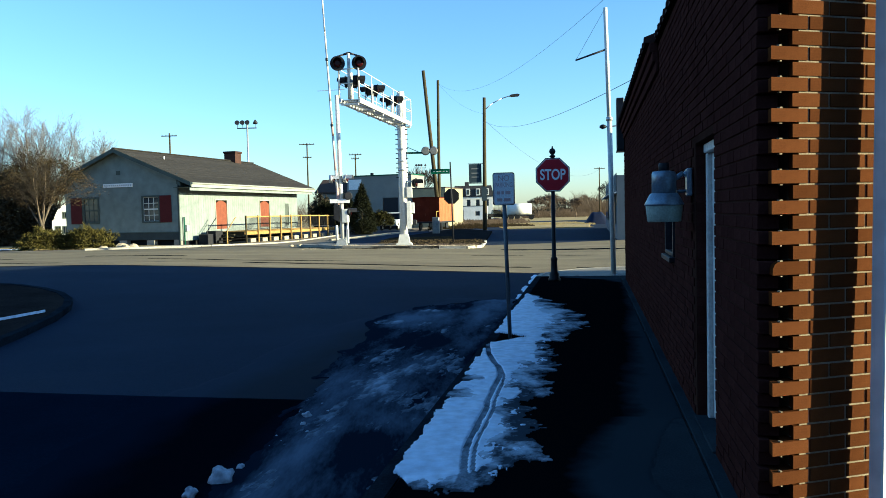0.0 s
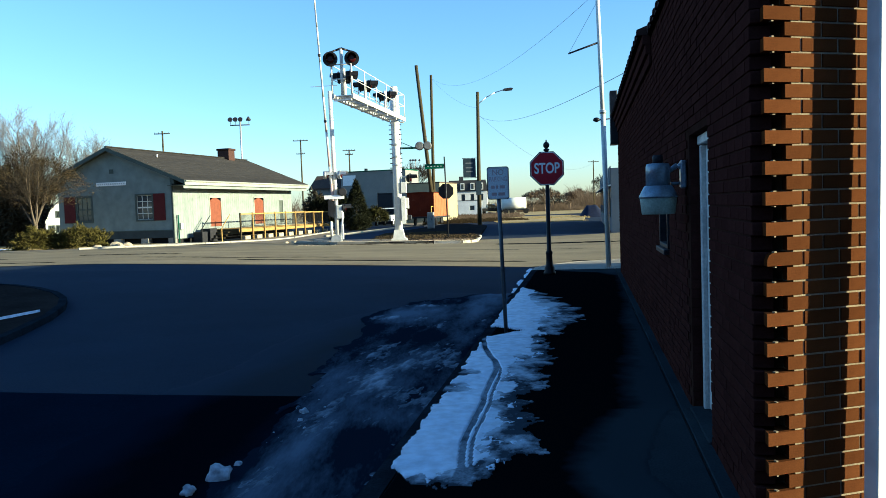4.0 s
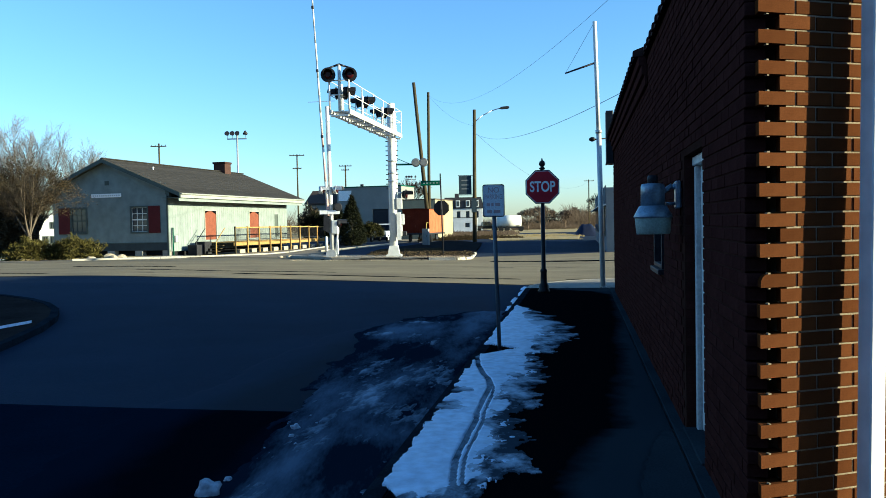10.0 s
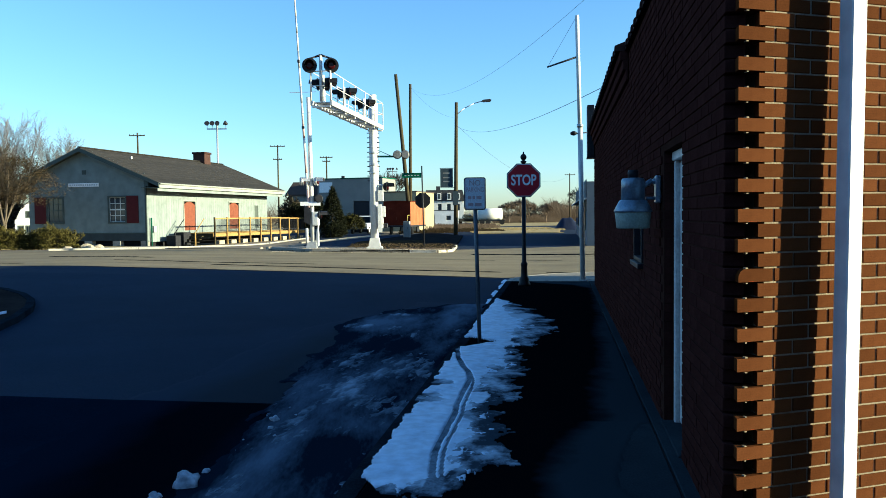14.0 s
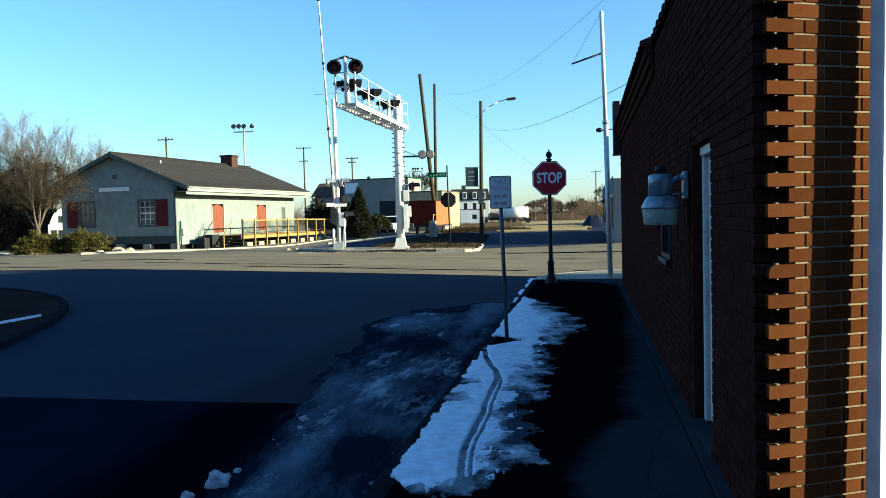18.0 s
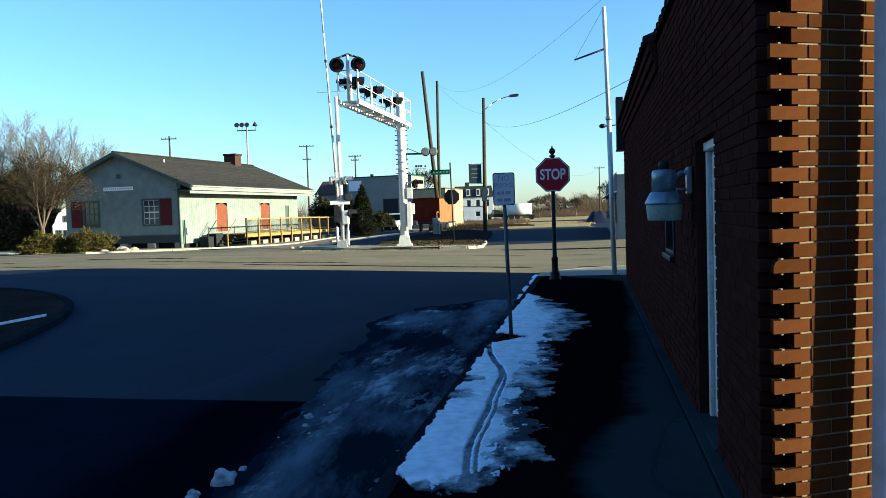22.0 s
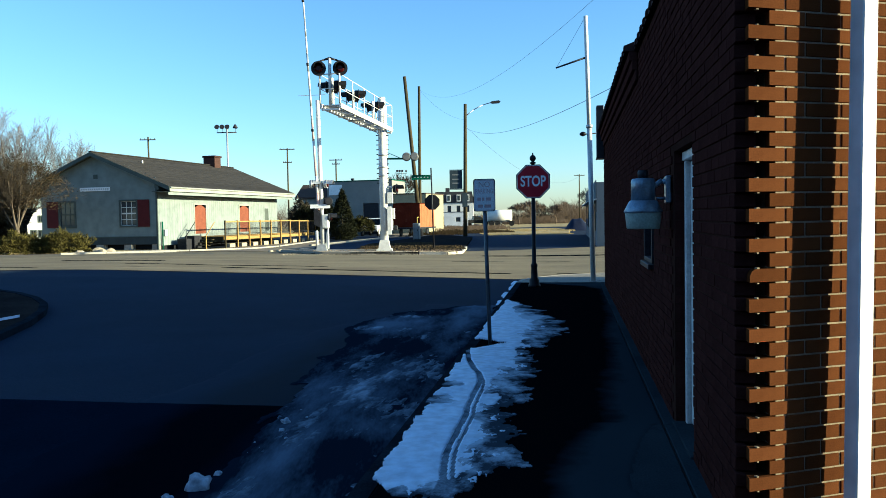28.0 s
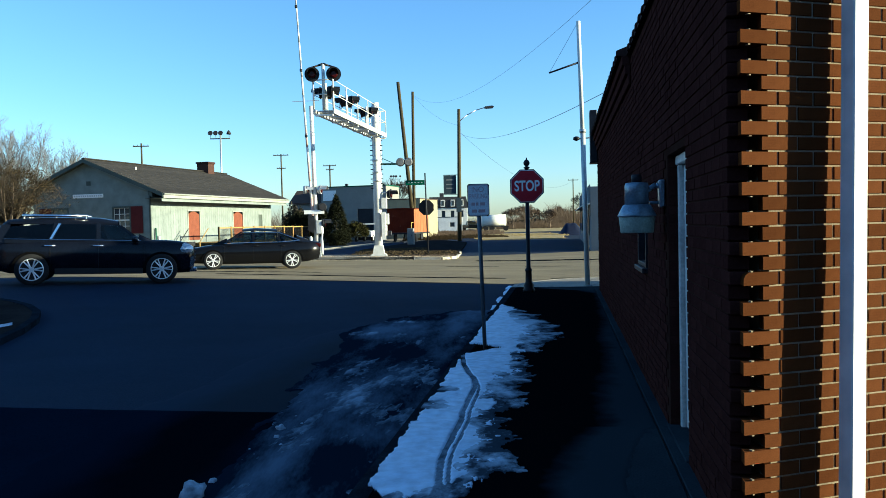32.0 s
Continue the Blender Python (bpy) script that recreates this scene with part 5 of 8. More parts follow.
def deck():
    """Timber deck and ramp along the depot's sunny side."""
    d = thing("deck_ramp", "new yellow timber deck and ramp with picket rails", "deck", DEP)
    x0, x1, y0, y1, z = 0.05, 2.9, 3.6, 19.6, 0.86

    def level(y):
        return z - max(0, (y - 12.5)) * 0.012

    n = 46
    for i in range(n):
        a = y0 + (y1 - y0) * i / n
        bm = B()
        bx(bm, x0, a, level(a) - 0.035, x1 + 0.04, a + (y1 - y0) / n - 0.012, level(a))
        part("deck_board", bm, LUMBER, d)
    bm = B()
    prism(bm, [(y0, level(y0) - 0.26), (y1, level(y1) - 0.26), (y1, level(y1) - 0.04), (y0, level(y0) - 0.04)], -x1 - 0.045, -x1, pose(0, 0, 0, 0, 0, 90))
    part("rim_joist", bm, LUMBER, d)
    ys = [y0 + 0.05 + (y1 - 0.15 - y0) * i / 9 for i in range(10)]
    for i, y in enumerate(ys):
        bm = B()
        bx(bm, x1 + 0.046, y, -0.05, x1 + 0.15, y + 0.1, level(y) + 1.14, None, 0.008)
        part("post", bm, LUMBER if i else POLEWOOD, d)
    for a, b in zip(ys, ys[1:]):
        for zz, hh in ((0.12, 0.05), (1.0, 0.09)):
            bm = B()
            bx(bm, x1 + 0.07, a + 0.1, level(a) + zz, x1 + 0.11, b, level(a) + zz + hh)
            part("rail", bm, STEEL_DARK if zz < 1 else LUMBER, d)
        k = 11
        for j in range(1, k):
            yy = a + 0.1 + (b - a - 0.1) * j / k
            bm = B()
            bx(bm, x1 + 0.08, yy - 0.012, level(a) + 0.17, x1 + 0.1, yy + 0.012, level(a) + 1.0)
            part("picket", bm, STEEL_DARK, d)
    # concrete footings in the shade under the deck
    for i in range(9):
        bm = B()
        y = y0 + 1.0 + i * 1.75
        bx(bm, x1 - 0.35, y, -0.1, x1 - 0.05, y + 0.75, 0.3, None, 0.02)
        part("footing_block", bm, ROCK, d)
    # steps at the near end
    for i in range(4):
        bm = B()
        bx(bm, 0.7, y0 - 0.3 * (i + 1), level(y0) - 0.2 * (i + 1) - 0.05, 2.2, y0 - 0.3 * i - 0.005, level(y0) - 0.2 * (i + 1), None, 0.006)
        part("step", bm, POLEWOOD, d)
    for x in (0.65, 2.25):
        bm = B()
        rod(bm, (x, y0 - 1.25, 0.9), (x, y0 - 0.05, 1.9), 0.03, 0.03, 8)
        part("handrail", bm, STEEL_DARK if x < 1 else LUMBER, d)
        bm = B()
        bx(bm, x - 0.045, y0 - 1.3, -0.05, x + 0.045, y0 - 1.21, 0.95)
        part("post", bm, STEEL_DARK if x < 1 else LUMBER, d)
    bm = B()
    rod(bm, (x1 + 0.1, y1 - 0.1, level(y1) - 0.1), (x1 + 0.1, y1 + 0.9, -0.05), 0.05, 0.05, 8)
    part("brace", bm, LUMBER, d)


deck()


# ---- crossing signals, poles and signs ----
def gz(x, y, extra=0.0):
    return ground_z(x, y) + extra


def flasher(parent, m, name="flasher", r=0.27, hood=True, lens=REDLENS, plate=BLACK):
    """Round signal lamp facing -y of m: background plate, hooded lens, rear housing."""
    bm = B()
    lathe(bm, [(r, -0.008), (r, 0.008)], m @ Matrix.Rotation(math.pi / 2, 4, "X"), 24)
    f = part(name, bm, plate, parent)
    bm = B()
    lathe(bm, [(0.15, 0.01), (0.145, 0.04), (0.09, 0.06)], m @ Matrix.Rotation(math.pi / 2, 4, "X"), 20)
    part("lens", bm, lens, f)
    bm = B()
    lathe(bm, [(0.16, -0.16), (0.19, -0.1), (0.19, -0.01)], m @ Matrix.Rotation(math.pi / 2, 4, "X"), 16)
    part("housing", bm, plate, f)
    if hood:
        bm = B()
        n = 10
        a = [bm.verts.new(m @ Vector((0.175 * math.cos(t), -0.01, 0.175 * math.sin(t)))) for t in (math.pi * i / n for i in range(n + 1))]
        b = [bm.verts.new(m @ Vector((0.165 * math.cos(t), -0.3, 0.165 * math.sin(t)))) for t in (math.pi * i / n for i in range(n + 1))]
        c = [bm.verts.new(m @ Vector((0.185 * math.cos(t), -0.01, 0.185 * math.sin(t)))) for t in (math.pi * i / n for i in range(n + 1))]
        e = [bm.verts.new(m @ Vector((0.175 * math.cos(t), -0.3, 0.175 * math.sin(t)))) for t in (math.pi * i / n for i in range(n + 1))]
        for p, q in ((a, b), (c, e), (b, e)):
            for i in range(n):
                bm.faces.new((p[i], p[i + 1], q[i + 1], q[i]))
        part("hood", bm, plate, f)
    return f


MAST = (-1.84, 36.0)


def cantilever():
    x, y = MAST
    z0 = gz(x, y, 0.13)
    c = thing("signal_cantilever", "white steel railway crossing cantilever with walkway and warning lights", "crossing signal", pose(x, y, 0))
    bm = B()
    rod(bm, (0, 0, z0), (0.0, 0, 7.25), 0.19, 0.17, 20)
    part("mast", bm, WHITE, c)
    bm = B()
    prism(bm, [(-0.38, z0 - 0.05), (0.38, z0 - 0.05), (0.37, z0 + 0.07), (0.27, z0 + 0.12), (0.2, z0 + 0.5), (-0.2, z0 + 0.5), (-0.27, z0 + 0.12), (-0.37, z0 + 0.07)], -0.3, 0.3)
    part("base_casting", bm, WHITE, c)
    # walkway
    L, W, zd = 7.85, 0.74, 5.78
    u = Vector((-1.47, -7.7, 0)).normalized()
    s = Vector((-u.y, u.x, 0))
    M = Matrix(((s.x, u.x, 0, 0), (s.y, u.y, 0, 0), (0, 0, 1, zd), (0, 0, 0, 1)))
    lo, hi = -0.45, L
    for sx in (-W / 2, W / 2):
        bm = B()
        bx(bm, sx - 0.035, lo, -0.09, sx + 0.035, hi, 0.09, M)
        part("stringer", bm, WHITE, c)
    n = 22
    for i in range(n):
        yy = lo + (hi - lo) * i / n
        bm = B()
        bx(bm, -W / 2 + 0.04, yy, 0.02, W / 2 - 0.04, yy + 0.2, 0.06, M)
        part("grating", bm, GALV, c)
    for yy in (lo, 1.0, 2.6, 4.3, 5.7, hi - 0.1):
        bm = B()
        bx(bm, -W / 2 + 0.036, yy, -0.16, W / 2 - 0.036, yy + 0.1, -0.095, M)
        part("cross_beam", bm, WHITE, c)
    for sx in (-W / 2, W / 2):
        for yy in (lo, 1.2, 2.85, 4.5, 6.15, hi):
            bm = B()
            rod(bm, M @ Vector((sx, yy, 0.09)), M @ Vector((sx, yy, 1.14)), 0.036 if yy == hi else 0.019, None, 8)
            part("rail_post", bm, WHITE, c)
        for zz in (0.62, 1.14):
            bm = B()
            rod(bm, M @ Vector((sx, lo, zz)), M @ Vector((sx, hi, zz)), 0.014, 0.014, 8)
            part("handrail", bm, WHITE, c)
    for yy in (lo, hi):
        for zz in (0.62, 1.14):
            bm = B()
            rod(bm, M @ Vector((-W / 2, yy, zz)), M @ Vector((W / 2, yy, zz)), 0.022, 0.022, 8)
            part("end_rail", bm, WHITE, c)
    # lights at the arm's tip, facing the pavement
    tip = M @ Vector((0, hi - 0.05, 0))
    bm = B()
    rod(bm, tip + Vector((0, 0, 0.05)), tip + Vector((0, 0, 1.7)), 0.06, 0.06, 12)
    part("lamp_standard", bm, WHITE, c)
    bm = B()
    for k in (-1, 1):
        rod(bm, tip + Vector((k * 0.48, 0, 1.57)), tip + Vector((k * 0.2, 0, 1.66)), 0.03, 0.035, 10)
        rod(bm, tip + Vector((k * 0.2, 0, 1.66)), tip + Vector((0, 0, 1.72)), 0.035, 0.05, 10)
    part("crossarm", bm, STEEL_DARK, c)
    face = Matrix.Rotation(radians(6), 4, "Z")
    for dx in (-0.39, 0.39):
        flasher(c, Matrix.Translation(tip + Vector((dx, -0.12, 1.33))) @ face)
        bm = B()
        rod(bm, tip + Vector((dx, -0.02, 1.33)), tip + Vector((dx, 0, 1.63)), 0.03, 0.03, 8)
        part("drop_pipe", bm, STEEL_DARK, c)
    # lights over the lanes, turned along the cross street
    for yy in (hi - 0.3, 4.8, 1.7):
        p = M @ Vector((0, yy, 0.1))
        bm = B()
        rod(bm, p, p + Vector((0, 0, 0.95)), 0.05, 0.05, 10)
        part("lamp_standard", bm, WHITE, c)
        for turn, ks in ((98, (-0.3, 0.3)), (-98, (0.0,))):
            for k in ks:
                m = Matrix.Translation(p + Vector((0, 0, 0.62 if yy > 5 else 0.7))) @ Matrix.Rotation(radians(turn), 4, "Z") @ Matrix.Translation((k, -0.2, 0))
                flasher(c, m, r=0.23)
    # side lamps on a bracket behind the mast
    bm = B()
    rod(bm, (0.1, 0, 4.42), (1.15, 0.1, 4.42), 0.045, 0.045, 10)
    rod(bm, (0.12, 0, 4.75), (0.8, 0.1, 4.45), 0.015, 0.015, 6)
    part("bracket", bm, SIGNGREEN, c)
    for k in (1.1, 1.47):
        flasher(c, Matrix.Translation((k, 0.05, 4.5)) @ Matrix.Rotation(math.pi, 4, "Z"), r=0.205, plate=SIGNBACK)
    for zz in (4.0, 3.6, 4.55):
        bm = B()
        lathe(bm, [(0.2, zz), (0.215, zz + 0.02), (0.215, zz + 0.07), (0.2, zz + 0.09)], None, 20)
        part("band", bm, GALV, c)
    flasher(c, Matrix.Translation((0.62, -0.02, 3.02)) @ Matrix.Rotation(radians(75), 4, "Z"), r=0.24)
    bm = B()
    rod(bm, (0.0, 0, 3.1), (0.6, 0, 3.1), 0.04, 0.04, 10)
    part("bracket", bm, WHITE, c)
    for zz, w in ((2.35, 0.26), (1.62, 0.34), (1.1, 0.24)):
        bm = B()
        bx(bm, 0.17, -0.2, zz, 0.17 + w, 0.16, zz + 0.5, None, 0.015)
        part("junction_box", bm, WHITE, c)
    bm = B()
    bx(bm, 0.16, -0.24, 0.75 + z0, 0.36, -0.2, 2.2, None, 0.01)
    part("cable_cover", bm, WHITE, c)
    bm = B()
    bx(bm, 0.3, -0.12, 1.1, 0.62, 0.1, 1.32, None, 0.03)
    part("bell", bm, STEEL_DARK, c)
    # step bolts up both sides of the mast
    for i in range(11):
        for sx in (-1, 1):
            bm = B()
            rod(bm, (sx * 0.17, -0.02, 3.3 + i * 0.22), (sx * 0.29, -0.02, 3.3 + i * 0.22), 0.022, 0.022, 8)
            part("step_bolt", bm, STEEL_DARK, c)
    # ladder on the mast
    for sx in (-0.19, 0.19):
        bm = B()
        rod(bm, (sx, 0.3, 2.6), (sx, 0.3, 6.9), 0.02, 0.02, 6)
        part("ladder_rail", bm, GALV, c)
    for i in range(14):
        bm = B()
        rod(bm, (-0.19, 0.3, 2.7 + i * 0.3), (0.19, 0.3, 2.7 + i * 0.3), 0.012, 0.012, 6)
        part("rung", bm, GALV, c)


cantilever()


def gate():
    x, y = -4.72, 35.9
    z0 = gz(x, y, 0.13)
    g = thing("crossing_gate", "white railway crossing gate with its striped arm raised", "crossing gate", pose(x, y, z0))
    bm = B()
    rod(bm, (0.03, 0, 0.3), (-0.06, 0, 6.95), 0.1, 0.095, 14)
    part("mast", bm, WHITE, g)
    bm = B()
    prism(bm, [(-0.27, -0.05), (0.23, -0.05), (0.21, 0.22), (0.12, 0.32), (-0.12, 0.32), (-0.23, 0.22)], -0.2, 0.2)
    part("base_casting", bm, GALV, g)
    # raised arm in stripes
    p, q = Vector((-0.12, -0.1, 1.9)), Vector((-0.66, -0.1, 13.0))
    n = 14
    for i in range(n):
        a, b = p.lerp(q, i / n), p.lerp(q, (i + 1) / n)
        r0, r1 = 0.062 - 0.03 * i / n, 0.062 - 0.03 * (i + 1) / n
        bm = B()
        rod(bm, a, b, r0, r1, 10)
        part("arm_segment", bm, WHITE if i % 2 else (REDTAPE if i < 5 else GALV), g)
    for k in (0.33, 0.6, 0.86):
        bm = B()
        a = p.lerp(q, k)
        bx(bm, a.x - 0.06, a.y - 0.13, a.z - 0.07, a.x + 0.06, a.y - 0.04, a.z + 0.07, None, 0.02)
        part("arm_lamp", bm, STEEL_DARK, g)
    # machine, counterweights, lamps, number board
    bm = B()
    bx(bm, 0.02, -0.22, 1.05, 0.34, 0.22, 1.7, None, 0.04)
    part("gate_machine", bm, ALU, g)
    bm = B()
    prism(bm, [(-0.34, 1.25), (-0.08, 1.1), (-0.02, 1.75), (-0.3, 2.0)], -0.22, -0.1)
    part("counterweight", bm, STEEL_DARK, g)
    bm = B()
    bx(bm, -0.5, -0.16, 1.98, 0.42, -0.13, 2.16)
    part("plate", bm, SIGNWHITE, g, "blank white plate across the gate mast")
    for dx, zz, t in ((-0.36, 3.1, 100), (0.3, 3.1, 80), (0.42, 1.55, 100), (0.34, 2.3, 190)):
        flasher(g, Matrix.Translation((dx, -0.06, zz)) @ Matrix.Rotation(radians(t), 4, "Z"), r=0.2, plate=GALV if zz > 3 else STEEL_DARK)
    bm = B()
    rod(bm, (-0.4, 0.02, 3.1), (0.36, 0.02, 3.1), 0.03, 0.035, 8)
    part("crossarm", bm, STEEL_DARK, g)
    bm = B()
    rod(bm, (0.2, -0.05, 0.2), (0.3, -0.05, 1.2), 0.05, 0.05, 10)
    rod(bm, (-0.95, 0.1, 7.18), (0.3, 0.1, 7.22), 0.012, 0.012, 6)
    part("stay", bm, GALV, g)
    bm = B()
    bx(bm, 0.2, -0.1, 0.1, 0.32, 0.1, 0.8, None, 0.02)
    part("control_box", bm, GALV, g)


gate()


def bollard(x, y, h, label):
    bm = B()
    lathe(bm, [(0.1, 0), (0.1, h - 0.06), (0.06, h)], None, 14)
    thing("bollard", label, "bollard", pose(x, y, gz(x, y)), bm, WHITE)


bollard(-7.6, 55.0, 1.1, "short white-painted steel bollard beside the crossing gate")


def rock(x, y, r, seed):
    bm = B()
    bmesh.ops.create_icosphere(bm, subdivisions=2, radius=r)
    for v in bm.verts:
        v.co *= 1 + 0.45 * noise.noise(v.co / r * 0.9 + Vector((seed, 0, 0)))
        v.co.z *= 0.62
    return thing("rock", "pale sandstone boulder at the edge of the lawn", "rock", pose(x, y, gz(x, y, r * 0.25)), bm, ROCK, "sandstone boulders")


for i, (x, y, r) in enumerate(((-19.3, 46.3, 0.42), (-18.6, 46.2, 0.35), (-18.9, 45.9, 0.3), (-20.2, 45.8, 0.25), (-7.2, 38.6, 0.16), (-6.9, 38.3, 0.14), (-7.7, 38.9, 0.13))):
    rock(x, y, r, i * 3.1)


def sign_post(parent, p, q, r, mat, name="post"):
    bm = B()
    rod(bm, p, q, r, r, 12)
    return part(name, bm, mat, parent)


def octagon(bm, r, y0, y1, m=None):
    prism(bm, [(r * math.cos(radians(22.5 + 45 * i)), r * math.sin(radians(22.5 + 45 * i))) for i in range(8)], y0, y1, m)


def stop_sign():
    x, y, _ = ab(-0.82, 17.96)
    s = thing("stop_sign", "red octagonal stop sign on a black fluted post with a finial", "stop sign", pose(x, y, 0, 0, 0, -8))
    R = 0.368 / math.cos(radians(22.5))
    C = Matrix.Translation((0, -0.075, 2.44))
    bm = B()
    octagon(bm, R, -0.004, 0.0, C)
    part("border", bm, SIGNWHITE, s)
    bm = B()
    octagon(bm, R * 0.962, -0.0075, -0.0045, C)
    face = part("face", bm, STOPRED, s)
    me = text_mesh("STOP", 0.335, SIGNWHITE, 0.001, 0.72, 0.008)
    t = part("letters", me, None, face)
    t.matrix_basis = C @ Matrix.Translation((0, -0.0095, -0.005)) @ Matrix.Rotation(math.pi / 2, 4, "X")
    bm = B()
    octagon(bm, R * 1.05, 0.001, 0.012, C)
    part("back_frame", bm, BLACK, s)
    bm = B()
    lathe(bm, [(0.14, 0.0), (0.14, 0.05), (0.115, 0.08), (0.115, 0.16), (0.08, 0.22), (0.07, 0.46), (0.08, 0.48), (0.08, 0.52), (0.05, 0.56), (0.042, 2.84)], None, 16)
    part("post", bm, BLACK, s)
    bm = B()
    lathe(bm, [(0.045, 2.84), (0.07, 2.86), (0.07, 2.88), (0.03, 2.9), (0.065, 2.94), (0.075, 2.98), (0.055, 3.03), (0.02, 3.05), (0.012, 3.1)], None, 14)
    part("finial", bm, BLACK, s)
    for zz in (2.2, 2.7):
        bm = B()
        bx(bm, -0.06, -0.065, zz - 0.02, 0.06, 0.055, zz + 0.02)
        part("clamp", bm, BLACK, s)


stop_sign()


def no_parking():
    x, y, _ = ab(-1.07, 9.83)
    s = thing("parking_sign", "weathered white no-parking sign with faded red letters on a steel post", "sign", pose(x, y, 0, 0, 0, -5))
    sign_post(s, (0.045, 0.03, -0.05), (-0.005, 0.03, 2.05), 0.026, DULLSTEEL)
    w, z0, z1 = 0.132, 1.725, 2.125
    bm = B()
    r = 0.03
    arc = [(cx + r * math.cos(radians(90 * q + 18 * i)), cz + r * math.sin(radians(90 * q + 18 * i))) for q, (cx, cz) in enumerate(((w - r, z1 - r), (-w + r, z1 - r), (-w + r, z0 + r), (w - r, z0 + r))) for i in range(6)]
    prism(bm, [(px * 1.06, (pz - 1.925) * 1.04 + 1.925) for px, pz in arc], -0.012, -0.004)
    plate = part("plate", bm, BLACK, s, "black rounded edge of the sign")
    bm = B()
    prism(bm, [(px * 0.985, (pz - 1.925) * 0.99 + 1.925) for px, pz in arc], -0.0165, -0.013)
    part("face", bm, SIGNWHITE, plate)
    bm = B()
    for a, b, c, d in ((-w + 0.01, -w + 0.014, z0 + 0.01, z1 - 0.01), (w - 0.014, w - 0.01, z0 + 0.01, z1 - 0.01), (-w + 0.014, w - 0.014, z1 - 0.014, z1 - 0.01), (-w + 0.014, w - 0.014, z0 + 0.01, z0 + 0.014)):
        bx(bm, a, -0.018, c, b, -0.0167, d)
    part("border_line", bm, SIGNRED, plate)
    for words, size, z, sq in (("NO", 0.1, 2.058, 0.95), ("PARKING", 0.088, 1.972, 0.62)):
        t = part("letters", text_mesh(words, size, SIGNRED, 0.0006, sq), None, plate)
        t.matrix_basis = Matrix.Translation((0, -0.0175, z)) @ Matrix.Rotation(math.pi / 2, 4, "X")
    for z, spans in ((1.875, ((-0.09, -0.045), (-0.03, 0.0), (0.02, 0.085))), (1.785, ((-0.085, -0.02), (0.0, 0.085)))):
        for a, b in spans:
            bm = B()
            bx(bm, a, -0.018, z - 0.02, b, -0.0167, z + 0.02)
            part("writing_bar", bm, SIGNRED, plate)
    for z in (1.78, 2.06):
        bm = B()
        rod(bm, (0, -0.02, z), (0, 0.0, z), 0.008, 0.008, 8)
        part("bolt", bm, GALV, plate)


no_parking()


def flag_pole():
    x, y, _ = ab(0.545, 19.4)
    p = thing("service_mast", "tall white steel service mast with a short wire arm", "mast", pose(x, y, 0))
    sign_post(p, (0.02, 0, -0.05), (-0.04, 0, 3.85), 0.062, ALU, "lower_tube")
    sign_post(p, (-0.045, 0, 3.8), (-0.105, 0, 6.5), 0.05, WHITE, "upper_tube")
    bm = B()
    lathe(bm, [(0.08, 3.78), (0.08, 3.86)], Matrix.Translation((-0.04, 0, 0)), 14)
    part("coupling", bm, GALV, p)
    bm = B()
    rod(bm, (-0.1, 0, 5.5), (-0.82, 0.15, 5.28), 0.025, 0.02, 8)
    part("arm", bm, STEEL_DARK, p)
    bm = B()
    rod(bm, (-0.13, 0, 6.45), (-0.8, 0.15, 5.3), 0.004, 0.004, 6)
    part("stay", bm, STEEL_DARK, p)
    bm = B()
    rod(bm, (-0.28, 0, 3.62), (0.25, 0, 3.66), 0.015, 0.015, 8)
    part("bracket", bm, STEEL_DARK, p)
    bm = B()
    lathe(bm, [(0.02, -0.05), (0.08, -0.02), (0.08, 0.03), (0.03, 0.06)], Matrix.Translation((-0.2, 0, 3.63)), 12)
    part("camera_dome", bm, BLACK, p)
    bm = B()
    bx(bm, -0.02, -0.14, -0.01, 0.06 + 0.03, 0.14, 0.02)
    part("foot_plate", bm, GALV, p)


flag_pole()


def wire(p, q, sag, r, name="overhead_wire", label="thin black overhead wire sagging between poles"):
    cu = bpy.data.curves.new(name, "CURVE")
    cu.dimensions, cu.bevel_depth, cu.bevel_resolution = "3D", r, 1
    sp = cu.splines.new("POLY")
    n = 24
    sp.points.add(n)
    p, q = Vector(p), Vector(q)
    for i in range(n + 1):
        t = i / n
        v = p.lerp(q, t)
        v.z -= sag * 4 * t * (1 - t)
        sp.points[i].co = (*v, 1)
    tmp = bpy.data.objects.new(name, cu)
    scene.collection.objects.link(tmp)
    bpy.context.view_layer.update()
    me = bpy.data.meshes.new_from_object(tmp.evaluated_get(bpy.context.evaluated_depsgraph_get()))
    bpy.data.objects.remove(tmp)
    me.materials.clear()
    me.materials.append(STEEL_DARK)
    return tagged(new(name, me), label, "wire")


